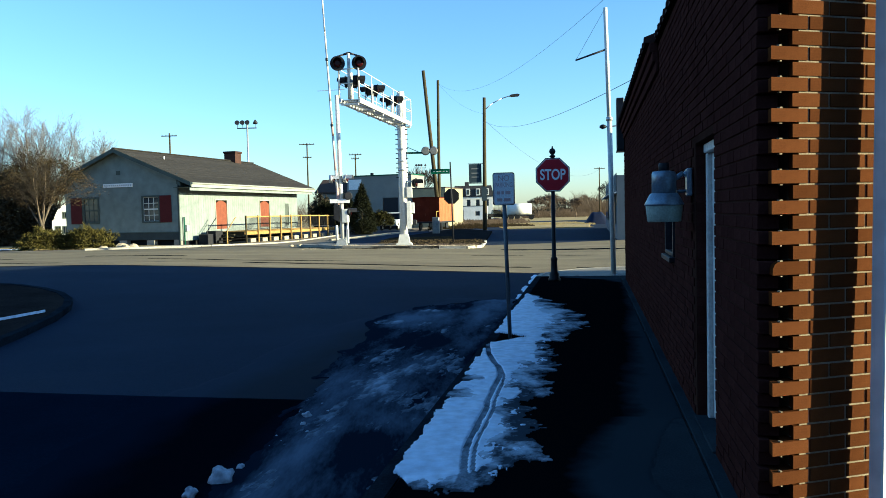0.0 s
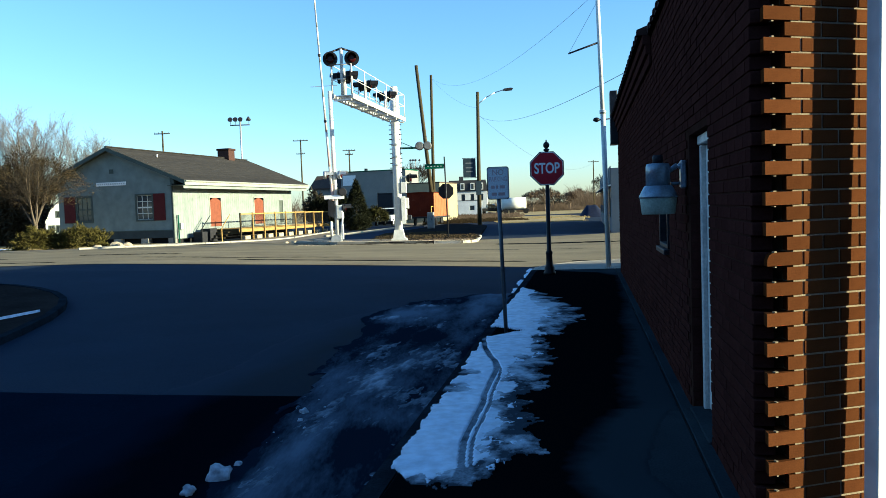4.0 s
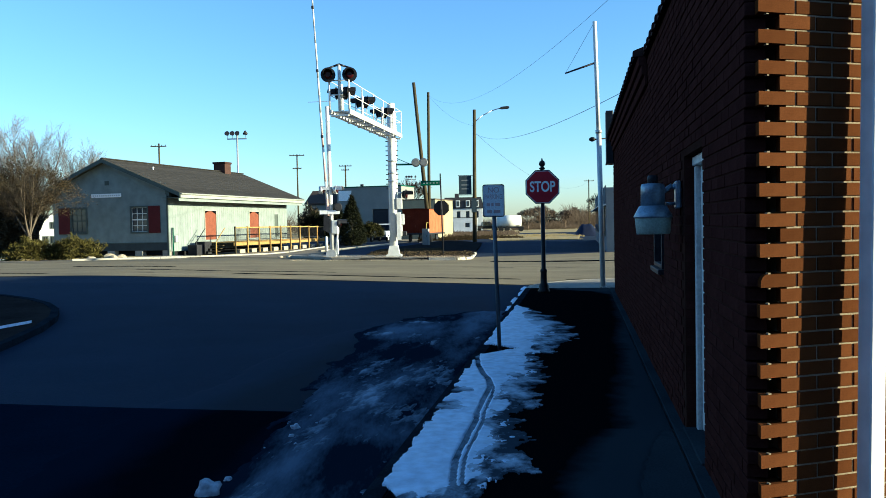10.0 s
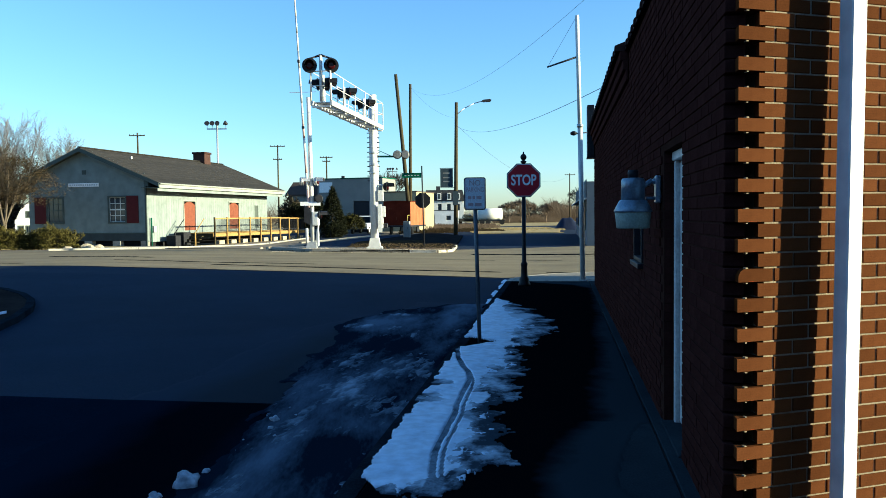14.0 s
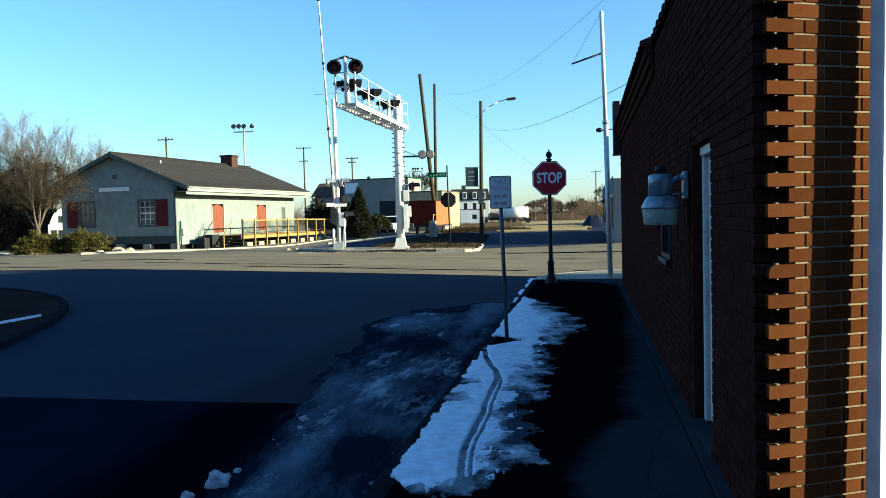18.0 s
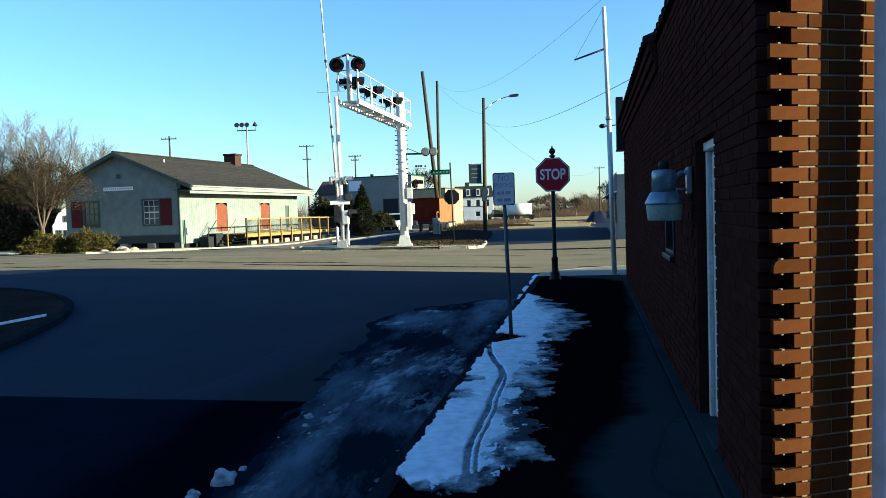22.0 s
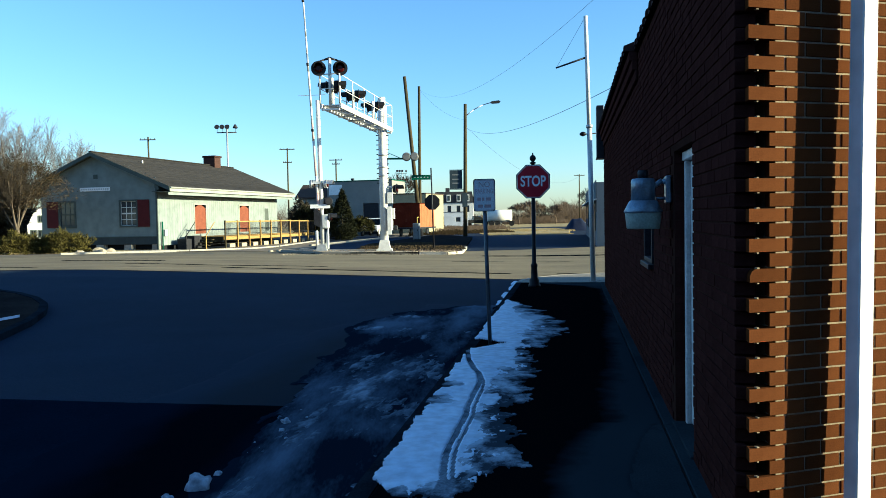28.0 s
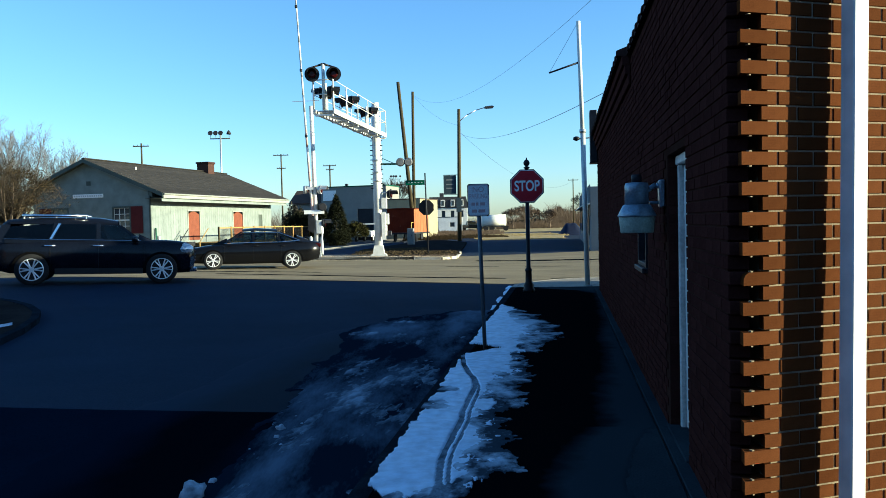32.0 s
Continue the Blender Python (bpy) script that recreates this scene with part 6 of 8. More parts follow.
def street_lamp():
    x, y = 3.76, 70.0
    z = gz(x, y)
    s = thing("street_lamp", "wooden street lamp pole with a curved arm and banner", "street lamp", pose(x, y, z) @ Matrix.Scale(1.165, 4))
    bm = B()
    rod(bm, (0, 0, -0.1), (0.16, 0, 10.25), 0.17, 0.12, 14)
    part("pole", bm, POLEWOOD, s)
    bm = B()
    pts = [(0.16, 9.3), (0.8, 9.8), (1.5, 10.15), (2.2, 10.35)]
    for (a, b), (c, d) in zip(pts, pts[1:]):
        rod(bm, (a, 0, b), (c, 0, d), 0.035, 0.035, 8)
    part("arm", bm, GALV, s)
    bm = B()
    prism(bm, [(2.1, 10.3), (2.2, 10.42), (2.75, 10.48), (2.9, 10.4), (2.8, 10.28), (2.3, 10.25)], -0.14, 0.14)
    part("lamp_head", bm, STEEL_DARK, s, "flat dark cobra-head luminaire")
    bm = B()
    bx(bm, -1.15, -0.02, 3.7, -0.17, 0.02, 5.15)
    ban = part("banner", bm, BANNER, s, "dark pole banner with pale lettering bars")
    for zz in (4.75, 4.4, 4.1):
        bm = B()
        bx(bm, -0.95, -0.028, zz, -0.4, -0.021, zz + 0.09)
        part("writing_bar", bm, SIGNBACK, ban)
    for zz in (5.18, 3.66):
        bm = B()
        rod(bm, (-1.2, 0, zz), (0.1, 0, zz), 0.02, 0.02, 6)
        part("banner_rod", bm, STEEL_DARK, ban)
    bm = B()
    bx(bm, -0.2, -0.04, 2.3, 0.2, -0.19, 3.4)
    part("wrap_board", bm, BANNER, s)
    return (x + 0.16, y, z + 10.2)


street_lamp()


def utility_pole(x0, y0, x1, y1, h, r, label, arms=(), grp="", base_dark=0.0):
    z = gz(x0, y0)
    u = thing("utility_pole", label, "utility pole", pose(x0, y0, z), group=grp)
    bm = B()
    q = Vector((x1 - x0, y1 - y0, h))
    rod(bm, (0, 0, -0.2), q, r, r * 0.72, 12)
    part("pole", bm, POLEWOOD, u)
    for f, w in arms:
        c = q * f
        bm = B()
        bx(bm, c.x - w / 2, c.y - r - 0.1, c.z - 0.06, c.x + w / 2, c.y - r * 0.8, c.z + 0.06)
        part("crossarm", bm, POLEWOOD, u)
        for k in (-0.45, -0.2, 0.2, 0.45):
            bm = B()
            rod(bm, (c.x + k * w, c.y - r - 0.05, c.z + 0.06), (c.x + k * w, c.y - r - 0.05, c.z + 0.2), 0.04, 0.03, 8)
            part("insulator", bm, STEEL_DARK, u)
    if base_dark:
        bm = B()
        rod(bm, (0, 0, -0.1), q * base_dark, r * 1.06, r * 1.03, 12)
        part("sleeve", bm, STEEL_DARK, u)
    return u


utility_pole(-0.25, 74.0, -1.57, 74.0, 15.2, 0.22, "weathered utility pole leaning to one side on the island", base_dark=0.18)
utility_pole(-0.37, 76.0, -0.2, 76.0, 14.6, 0.18, "weathered upright utility pole beside the leaning one", base_dark=0.17)


def street_sign():
    x, y = 0.44, 38.3
    s = thing("street_sign", "green street-name blade above the back of a stop sign", "sign", pose(x, y, gz(x, y, 0.12)))
    sign_post(s, (0.05, 0, -0.1), (-0.03, 0, 4.0), 0.035, STEEL_DARK)
    bm = B()
    bx(bm, -1.0, -0.02, 3.42, -0.06, 0.0, 3.66, None, 0.004)
    b = part("name_blade", bm, SIGNGREEN, s)
    for k in range(5):
        bm = B()
        bx(bm, -0.88 + k * 0.16, -0.025, 3.52, -0.8 + k * 0.16, -0.0205, 3.56)
        part("writing_bar", bm, GALV, b)
    bm = B()
    bx(bm, -0.04, -0.4, 3.70, -0.02, 0.45, 3.92)
    part("name_blade", bm, SIGNGREEN, s)
    bm = B()
    octagon(bm, 0.4, 0.05, 0.06, Matrix.Translation((0.0, 0, 2.3)))
    part("stop_plate", bm, BLACK, s, "dark back of an octagonal sign")


street_sign()


def far_pole(px, py, top, arms, label="distant wooden utility pole with crossarms", r=0.14):
    utility_pole(px, py, px, py, top, r, label, arms, "distant utility poles")


far_pole(-35.0, 100.0, 12.9, ((0.97, 2.0),))
far_pole(-21.5, 124.0, 13.4, ((0.985, 2.4), (0.83, 1.4)))
far_pole(-13.6, 122.0, 11.4, ((0.985, 2.0), (0.93, 1.2)))
far_pole(33.5, 165.0, 10.5, ((0.97, 2.2),))
wire((3.95, 70, 9.7), ab(1.45, 18.0, 4.75), 0.85, 0.008, label="thin grey service wire sagging to the brick building")
wire((-0.2, 76, 14.2), (5.27, 19.4, 7.84), 1.8, 0.005)
wire((-0.2, 76, 14.2), (3.95, 70, 10.4), 0.6, 0.006)
wire((3.95, 70, 9.8), (33.5, 165, 10), 3.0, 0.01)


def floodlights(x, y):
    f = thing("floodlight_mast", "tall slim mast with a row of sports floodlights", "floodlight", pose(x, y, gz(x, y)))
    sign_post(f, (0, 0, -0.1), (0.05, 0, 14.1), 0.11, GALV)
    bm = B()
    rod(bm, (-1.25, 0, 13.3), (1.25, 0, 13.3), 0.07, 0.07, 8)
    part("crossarm", bm, STEEL_DARK, f)
    for k, h in ((-1.2, 13.95), (-0.55, 13.95), (0.1, 13.95), (1.15, 14.0)):
        bm = B()
        lathe(bm, [(0.12, -0.25), (0.32, 0.2), (0.3, 0.22)], Matrix.Translation((k, 0, h)) @ Matrix.Rotation(radians(70 if k < 1 else -60), 4, "Y" if k > 0.5 else "X"), 14)
        part("floodlight", bm, STEEL_DARK, f)
        bm = B()
        rod(bm, (k, 0, 13.3), (k, 0, h), 0.03, 0.03, 6)
        part("stem", bm, STEEL_DARK, f)


floodlights(-25.0, 100.0)
floodlights(-5.4, 200.0)


# ---- buildings behind ----
def block(name, label, x, y, turn, w, d, h, mat, roofmat, windows=(), parapet=0.25, door=None, base=None):
    """A flat-roofed building; local x along its front, y to the back, origin at the front's foot on the one end."""
    b = thing(name, label, "building", pose(x, y, gz(x, y, -0.2) if base is None else base, 0, 0, turn))
    t = 0.3
    spans = sorted(windows)
    bm = B()
    xs = [0.0]
    for (a, c, z0, z1, *_) in spans:
        bx(bm, xs[-1], 0, 0, a, t, h)
        bx(bm, a, 0, 0, c, t, z0)
        bx(bm, a, 0, z1, c, t, h)
        xs.append(c)
    bx(bm, xs[-1], 0, 0, w, t, h)
    part("front_wall", bm, mat, b)
    for nm, q in (("side_wall", (0, t, t, d)), ("side_wall", (w - t, t, w, d)), ("back_wall", (t, d - t, w - t, d))):
        bm = B()
        bx(bm, q[0], q[1], 0, q[2], q[3], h)
        part(nm, bm, mat, b)
    bm = B()
    bx(bm, t, t, h - parapet - 0.2, w - t, d - t, h - parapet)
    part("roof", bm, roofmat, b)
    bm = B()
    for q in ((-0.05, -0.05, w + 0.05, t), (-0.05, t, t, d + 0.05), (w - t, t, w + 0.05, d + 0.05), (t, d - t, w - t, d + 0.05)):
        bx(bm, q[0], q[1], h + 0.002, q[2], q[3], h + 0.12)
    part("parapet_cap", bm, SIGNGREEN if mat is STUCCO else roofmat, b)
    for (a, c, z0, z1, kind) in spans:
        bm = B()
        if kind == "door":
            bx(bm, a + 0.05, 0.12, z0, c - 0.05, 0.18, z1 - 0.05)
            dd = part("roll_door", bm, STEEL_DARK, b, "dark roller door")
            for k in range(int((z1 - z0) / 0.35)):
                bm = B()
                bx(bm, a + 0.06, 0.1, z0 + k * 0.35 + 0.02, c - 0.06, 0.118, z0 + k * 0.35 + 0.3)
                part("door_slat", bm, STEEL_DARK, dd)
        else:
            for e in ((a, a + 0.08, z0, z1), (c - 0.08, c, z0, z1), (a + 0.08, c - 0.08, z0, z0 + 0.08), (a + 0.08, c - 0.08, z1 - 0.08, z1)):
                bx(bm, e[0], 0.05, e[2], e[1], 0.15, e[3])
            ww = part("window", bm, CLAPBOARD, b)
            bm = B()
            bx(bm, a + 0.08, 0.1, z0 + 0.08, c - 0.08, 0.106, z1 - 0.08)
            part("pane", bm, PANE, ww)
    return b


def gabled(name, label, x, y, turn, w, d, h, ridge, mat, roofmat, windows=(), ov=0.4, base=None, axis="y"):
    """A house with its gable to the front."""
    b = thing(name, label, "house", pose(x, y, gz(x, y, -0.2) if base is None else base, 0, 0, turn))
    bm = B()
    xs = sorted({0.0, w / 2, w} | {v for q in windows for v in q[:2]})

    def top(u):
        return h + (ridge - h) * (1 - abs(u - w / 2) / (w / 2))

    for a, c in zip(xs, xs[1:]):
        cuts = sorted((q[2], q[3]) for q in windows if q[0] <= a and q[1] >= c)
        z = 0.0
        for z0, z1 in cuts:
            prism(bm, [(a, z), (c, z), (c, z0), (a, z0)], 0, 0.2)
            z = z1
        prism(bm, [(a, z), (c, z), (c, top(c)), (a, top(a))], 0, 0.2)
    part("gable_wall", bm, mat, b)
    for q in ((0, 0.2), (w - 0.2, w)):
        bm = B()
        bx(bm, q[0], 0.2, 0, q[1], d, h - 0.02)
        part("side_wall", bm, mat, b)
    bm = B()
    prism(bm, [(0.2, 0), (w - 0.2, 0), (w - 0.2, h), (w / 2, ridge - 0.05), (0.2, h)], d - 0.2, d)
    part("gable_wall", bm, mat, b)
    sl = (ridge - h) / (w / 2)
    for s in (-1, 1):
        bm = B()
        run = w / 2 + ov
        prism(bm, [(w / 2, ridge + 0.02), (w / 2 + s * run, ridge + 0.02 - sl * run), (w / 2 + s * run, ridge + 0.16 - sl * run), (w / 2, ridge + 0.17)], -ov, d + ov)
        part("roof_slope", bm, roofmat, b)
    for q in windows:
        bm = B()
        a, c, z0, z1 = q
        for e in ((a - 0.08, a + 0.04, z0 - 0.08, z1 + 0.08), (c - 0.04, c + 0.08, z0 - 0.08, z1 + 0.08), (a + 0.04, c - 0.04, z0 - 0.08, z0 + 0.04), (a + 0.04, c - 0.04, z1 - 0.04, z1 + 0.08), ((a + c) / 2 - 0.03, (a + c) / 2 + 0.03, z0 + 0.04, z1 - 0.04)):
            bx(bm, e[0], -0.04, e[2], e[1], 0.06, e[3])
        ww = part("window", bm, TRIMDK if mat is CLAPBOARD else CLAPBOARD, b)
        bm = B()
        bx(bm, a + 0.04, 0.08, z0 + 0.04, c - 0.04, 0.086, z1 - 0.04)
        part("pane", bm, PANE, ww)
    return b


ware = block("warehouse", "tan stucco warehouse with a green roof edge and dark roller door", -11.4, 92.4, -18, 8.2, 4.5, 6.55, STUCCO, ROOFDK, ((4.55, 6.5, 0.25, 3.95, "door"),))
bm = B()
bx(bm, 0.25, -0.06, 5.0, 1.9, -0.01, 6.2)
part("sign_panel", bm, SIGNWHITE, ware, "blank white sign panel high on the wall")
bm = B()
bx(bm, 3.2, -0.3, 6.675, 3.5, 0.0, 6.9)
part("roof_vent", bm, STEEL_DARK, ware)
block("workshop", "low cream block workshop in full sun", -3.5, 90.0, -18, 4.0, 7.0, 4.75, CREAM, ROOFDK)
gabled("house", "dark-roofed house half hidden behind the depot", -11.7, 93.0, 78, 5.0, 3.4, 4.7, 6.1, STUCCO, ROOFDK, (), 0.35, -0.3)
gabled("house", "white clapboard house with a dark roof behind bare trees", -45.0, 86.0, 24, 8.2, 10, 1.95, 5.2, CLAPBOARD, SLATE, ((2.4, 2.75, 2.45, 3.1), (2.95, 3.3, 2.45, 3.1), (1.6, 2.1, 0.75, 1.5), (2.35, 2.85, 0.75, 1.5)), 0.2)
block("shed", "low brown shed at the edge of the lawn", -52.0, 67.0, 0, 14.0, 8, 2.6, ROOFDK, ROOFDK)


def mansard():
    b = thing("hotel", "white two-storey hotel with a dark mansard roof and dormers", "building", pose(2.4, 170, gz(0, 170), 0, 0, -4))
    bm = B()
    wins = [(0.9 + k * 2.0, 1.7 + k * 2.0) for k in range(4)]
    x = 0.0
    for a, c in wins:
        for q in ((x, 0, a, 4.9), (a, 0, c, 2.9), (a, 4.3, c, 4.9)):
            bm = B()
            bx(bm, q[0], 0, q[1], q[2], 0.3, q[3])
            part("wall_panel", bm, CLAPBOARD, b)
        x = c
    bm = B()
    bx(bm, x, 0, 0, 8.6, 0.3, 4.9)
    part("wall_panel", bm, CLAPBOARD, b)
    bm = B()
    bx(bm, 0, 0.3, 0, 8.6, 9, 4.9)
    part("body", bm, CLAPBOARD, b)
    bm = B()
    prism(bm, [(-0.3, 4.92), (8.9, 4.92), (8.3, 7.35), (0.3, 7.35)], -0.2, 9)
    part("mansard_roof", bm, SLATE, b)
    for a, c in wins:
        bm = B()
        bx(bm, a, 0.1, 2.9, c, 0.12, 4.3)
        part("pane", bm, PANE, b)
    for k in (1.2, 3.2, 5.4, 7.3):
        bm = B()
        bx(bm, k - 0.45, -0.45, 5.2, k + 0.45, 0.6, 6.7)
        dm = part("dormer", bm, CLAPBOARD, b)
        bm = B()
        bx(bm, k - 0.28, -0.47, 5.4, k + 0.28, -0.452, 6.5)
        part("pane", bm, PANE, dm)
    bm = B()
    bx(bm, 2.4, 3, 7.36, 3.3, 4, 8.3)
    part("chimney", bm, SLATE, b)


mansard()
block("shed", "long low white metal shed in the distance", 2.0, 150, -4, 6.6, 6, 2.9, METALWALL, SLATE, ((1.2, 2.0, 0.3, 2.2, "door"), (4.2, 5.2, 1.0, 2.0, "window")))


def tank_trailer():
    b = thing("tank_trailer", "white tank trailer parked far off beside the lot", "trailer", pose(11.6, 140, gz(8, 140), 0, 0, -2))
    bm = B()
    rod(bm, (0, 0, 1.9), (4.4, 0, 1.9), 1.05, 1.05, 20)
    part("tank", bm, CLAPBOARD, b)
    bm = B()
    bx(bm, 0.1, -0.9, 0.65, 4.9, 0.9, 0.85)
    part("chassis", bm, STEEL_DARK, b)
    for x in (0.7, 1.8, 4.3):
        bm = B()
        rod(bm, (x, -1.0, 0.48), (x, -0.7, 0.48), 0.48, 0.48, 16)
        part("wheel", bm, RUBBER, b)


tank_trailer()


def street_front():
    """Row of low white metal buildings on the far corner; its end shows past the brick wall."""
    b = thing("metal_building", "blue-grey metal-clad building with a ribbed roof edge across the street", "building", BLK @ Matrix.Translation((1.45, 42.4, -0.15)))
    D, W, H = 27.0, 16.0, 3.55
    bm = B()
    bx(bm, 0, 0, 0, 0.25, D, H)
    part("street_wall", bm, GREYMETAL, b)
    bm = B()
    bx(bm, 0.25, 0, 0, W, 0.25, H)
    part("end_wall", bm, GREYMETAL, b)
    bm = B()
    bx(bm, 0.25, D - 0.25, 0, W, D, H)
    part("end_wall", bm, GREYMETAL, b)
    bm = B()
    bx(bm, W - 0.25, 0.25, 0, W, D - 0.25, H)
    part("back_wall", bm, GREYMETAL, b)
    bm = B()
    bx(bm, 0.25, 0.25, H - 0.4, W - 0.25, D - 0.25, H - 0.25)
    part("roof", bm, SLATE, b)
    for k in range(60):
        bm = B()
        bx(bm, -0.03, 0.05 + k * 0.45, H - 0.85, -0.002, 0.3 + k * 0.45, H + 0.12)
        part("fascia_rib", bm, GREYMETAL, b)
    bm = B()
    bx(bm, -0.015, 0.02, H - 0.84, -0.001, D - 0.02, H + 0.1)
    part("fascia_board", bm, STEEL_DARK, b)
    bm = B()
    bx(bm, -0.02, 0.02, H - 1.6, -0.003, D - 0.02, H - 0.86)
    part("dark_transom", bm, STEEL_DARK, b)
    bm = B()
    prism(bm, [(-0.42, H - 1.02), (-0.005, H - 0.95), (-0.005, H - 0.87), (-0.42, H - 0.98)], 0.02, D - 0.02)
    part("awning", bm, CLAPBOARD, b, "narrow white awning")
    for y0 in (1.2, 9.0, 17.0, 22.0):
        bm = B()
        bx(bm, -0.06, y0, 0.9, -0.004, y0 + 3.4, 2.5)
        w = part("shop_window", bm, TRIMDK, b)
        for k in range(3):
            bm = B()
            bx(bm, -0.068, y0 + 0.1 + k * 1.1, 1.0, -0.061, y0 + 1.1 + k * 1.1, 2.4)
            part("pane", bm, PANE, w)


street_front()


def enclosure():
    """Plain unseen fronts added behind and beside the viewer to hold back skylight."""
    block("skylight_block_back", "plain dark grey row added out of view to hold back skylight behind", 30, -8, 180, 66, 8, 7.0, SLATE, ROOFDK)
    block("brick_row", "plain brick row added out of view to hold back skylight on the left", -15, -9, 90, 17, 8, 5.0, SHADEBRICK, ROOFDK)


enclosure()


# ---- caboose and parked vehicles ----
def caboose():
    c = thing("caboose", "orange-red wooden caboose body on a display track", "caboose", pose(-3.1, 73.5, gz(-2, 74, 0.15), 0, 0, -18))
    W, D, H = 2.7, 5.2, 3.0
    bm = B()
    bx(bm, 0, 0.6, 0.75, W, D, H)
    part("body", bm, CABOOSE, c)
    for i in range(10):
        bm = B()
        bx(bm, W + 0.001, 0.62 + i * 0.475, 0.78, W + 0.016, 0.62 + i * 0.475 + 0.03, H - 0.02)
        part("side_rib", bm, SUNSIDERED, c)
    for i in range(6):
        bm = B()
        bx(bm, 0.05 + i * 0.52, 0.588, 0.78, 0.08 + i * 0.52, 0.599, H - 0.02)
        part("end_rib", bm, CABOOSE, c)
    # Thin sheet that puts the sunlight into the side's colour.
    bm = B()
    bx(bm, W + 0.0005, 0.6, 0.75, W + 0.006, D, H - 0.004)
    part("sunlit_side_sheet", bm, SUNSIDERED, c, "orange side boards, in a paler tone for the sun")
    bm = B()
    n = 10
    pts = [(-0.15, H)] + [(-0.15 + (W + 0.3) * i / n, H + 0.03 + 0.07 * math.sin(math.pi * i / n)) for i in range(n + 1)] + [(W + 0.15, H)]
    prism(bm, pts, 0.5, D + 0.4)
    part("roof", bm, CABOOSE, c)
    bm = B()
    bx(bm, -0.05, -0.1, 0.6, W + 0.05, D + 0.3, 0.745)
    part("underframe", bm, STEEL_DARK, c)
    for y in (1.4, 4.4):
        for x in (0.5, W - 0.5):
            bm = B()
            rod(bm, (x - 0.06, y, 0.3), (x + 0.06, y, 0.3), 0.4, 0.4, 18)
            part("wheel", bm, STEEL_DARK, c)
    for x in (0.08, W - 0.08):
        bm = B()
        rod(bm, (x, 0.0, 0.75), (x, 0.0, 1.7), 0.03, 0.03, 8)
        rod(bm, (x, 0.0, 1.7), (x, 0.55, 1.7), 0.03, 0.03, 8)
        part("platform_rail", bm, YELLOWPAINT, c)
    bm = B()
    bx(bm, W / 2 - 0.35, 0.56, 0.8, W / 2 + 0.35, 0.585, 2.6)
    part("end_door", bm, CABOOSE, c)
    for s in (0.4, W - 0.4):
        bm = B()
        rod(bm, (s, -1.5, -0.12), (s, D + 2, -0.12), 0.06, 0.06, 6)
        part("rail", bm, STEEL_DARK, c)


caboose()


def cabinet_box(x, y, w, h, label):
    bm = B()
    bx(bm, -w / 2, -0.25, 0, w / 2, 0.25, h, None, 0.03)
    c = thing("relay_cabinet", label, "cabinet", pose(x, y, gz(x, y, 0.12), 0, 0, -10), bm, SIGNBACK)
    bm = B()
    bx(bm, -w / 2 + 0.05, -0.27, 0.1, w / 2 - 0.05, -0.252, h - 0.08)
    part("door", bm, SIGNBACK, c)
    bm = B()
    bx(bm, w / 2 - 0.15, -0.3, h * 0.5, w / 2 - 0.1, -0.272, h * 0.62)
    part("handle", bm, STEEL_DARK, c)


cabinet_box(-0.55, 59.0, 0.5, 1.25, "small grey relay cabinet at the foot of the poles")


def parked_pickup(x, y, turn, mat, label):
    p = thing("pickup", label, "pickup", pose(x, y, gz(x, y), 0, 0, turn))
    bm = B()
    prism(bm, [(-2.7, 0.5), (2.5, 0.5), (2.7, 0.7), (2.65, 1.05), (1.25, 1.15), (-0.9, 1.15), (-2.7, 1.12)], -0.95, 0.95)
    part("body", bm, mat, p)
    bm = B()
    prism(bm, [(-0.9, 1.16), (1.25, 1.16), (0.55, 1.82), (-0.7, 1.85)], -0.82, 0.82)
    part("cab", bm, CARGLASS, p)
    bm = B()
    prism(bm, [(-0.75, 1.83), (0.6, 1.8), (0.5, 1.9), (-0.65, 1.91)], -0.8, 0.8)
    part("roof", bm, mat, p)
    for wx in (-1.75, 1.75):
        for wy in (-0.98, 0.78):
            bm = B()
            rod(bm, (wx, wy, 0.38), (wx, wy + 0.2, 0.38), 0.38, 0.38, 16)
            w = part("wheel", bm, RUBBER, p)
            bm = B()
            rod(bm, (wx, wy - 0.01, 0.38), (wx, wy + 0.21, 0.38), 0.22, 0.22, 12)
            part("rim", bm, RIM if mat is CLAPBOARD else STEEL_DARK, w)
    for wy in (-0.75, 0.55):
        bm = B()
        bx(bm, 2.62, wy, 0.75, 2.7, wy + 0.2, 1.0)
        part("headlight", bm, CLEARLENS if mat is CLAPBOARD else STEEL_DARK, p)


parked_pickup(-5.4, 84, -100, CLAPBOARD, "white pickup parked before the warehouse")
parked_pickup(-7.4, 88, -100, CARGREY, "dark pickup parked before the warehouse")
parked_pickup(10.5, 152, -20, CARGREY, "dark pickup parked far off on the lot")


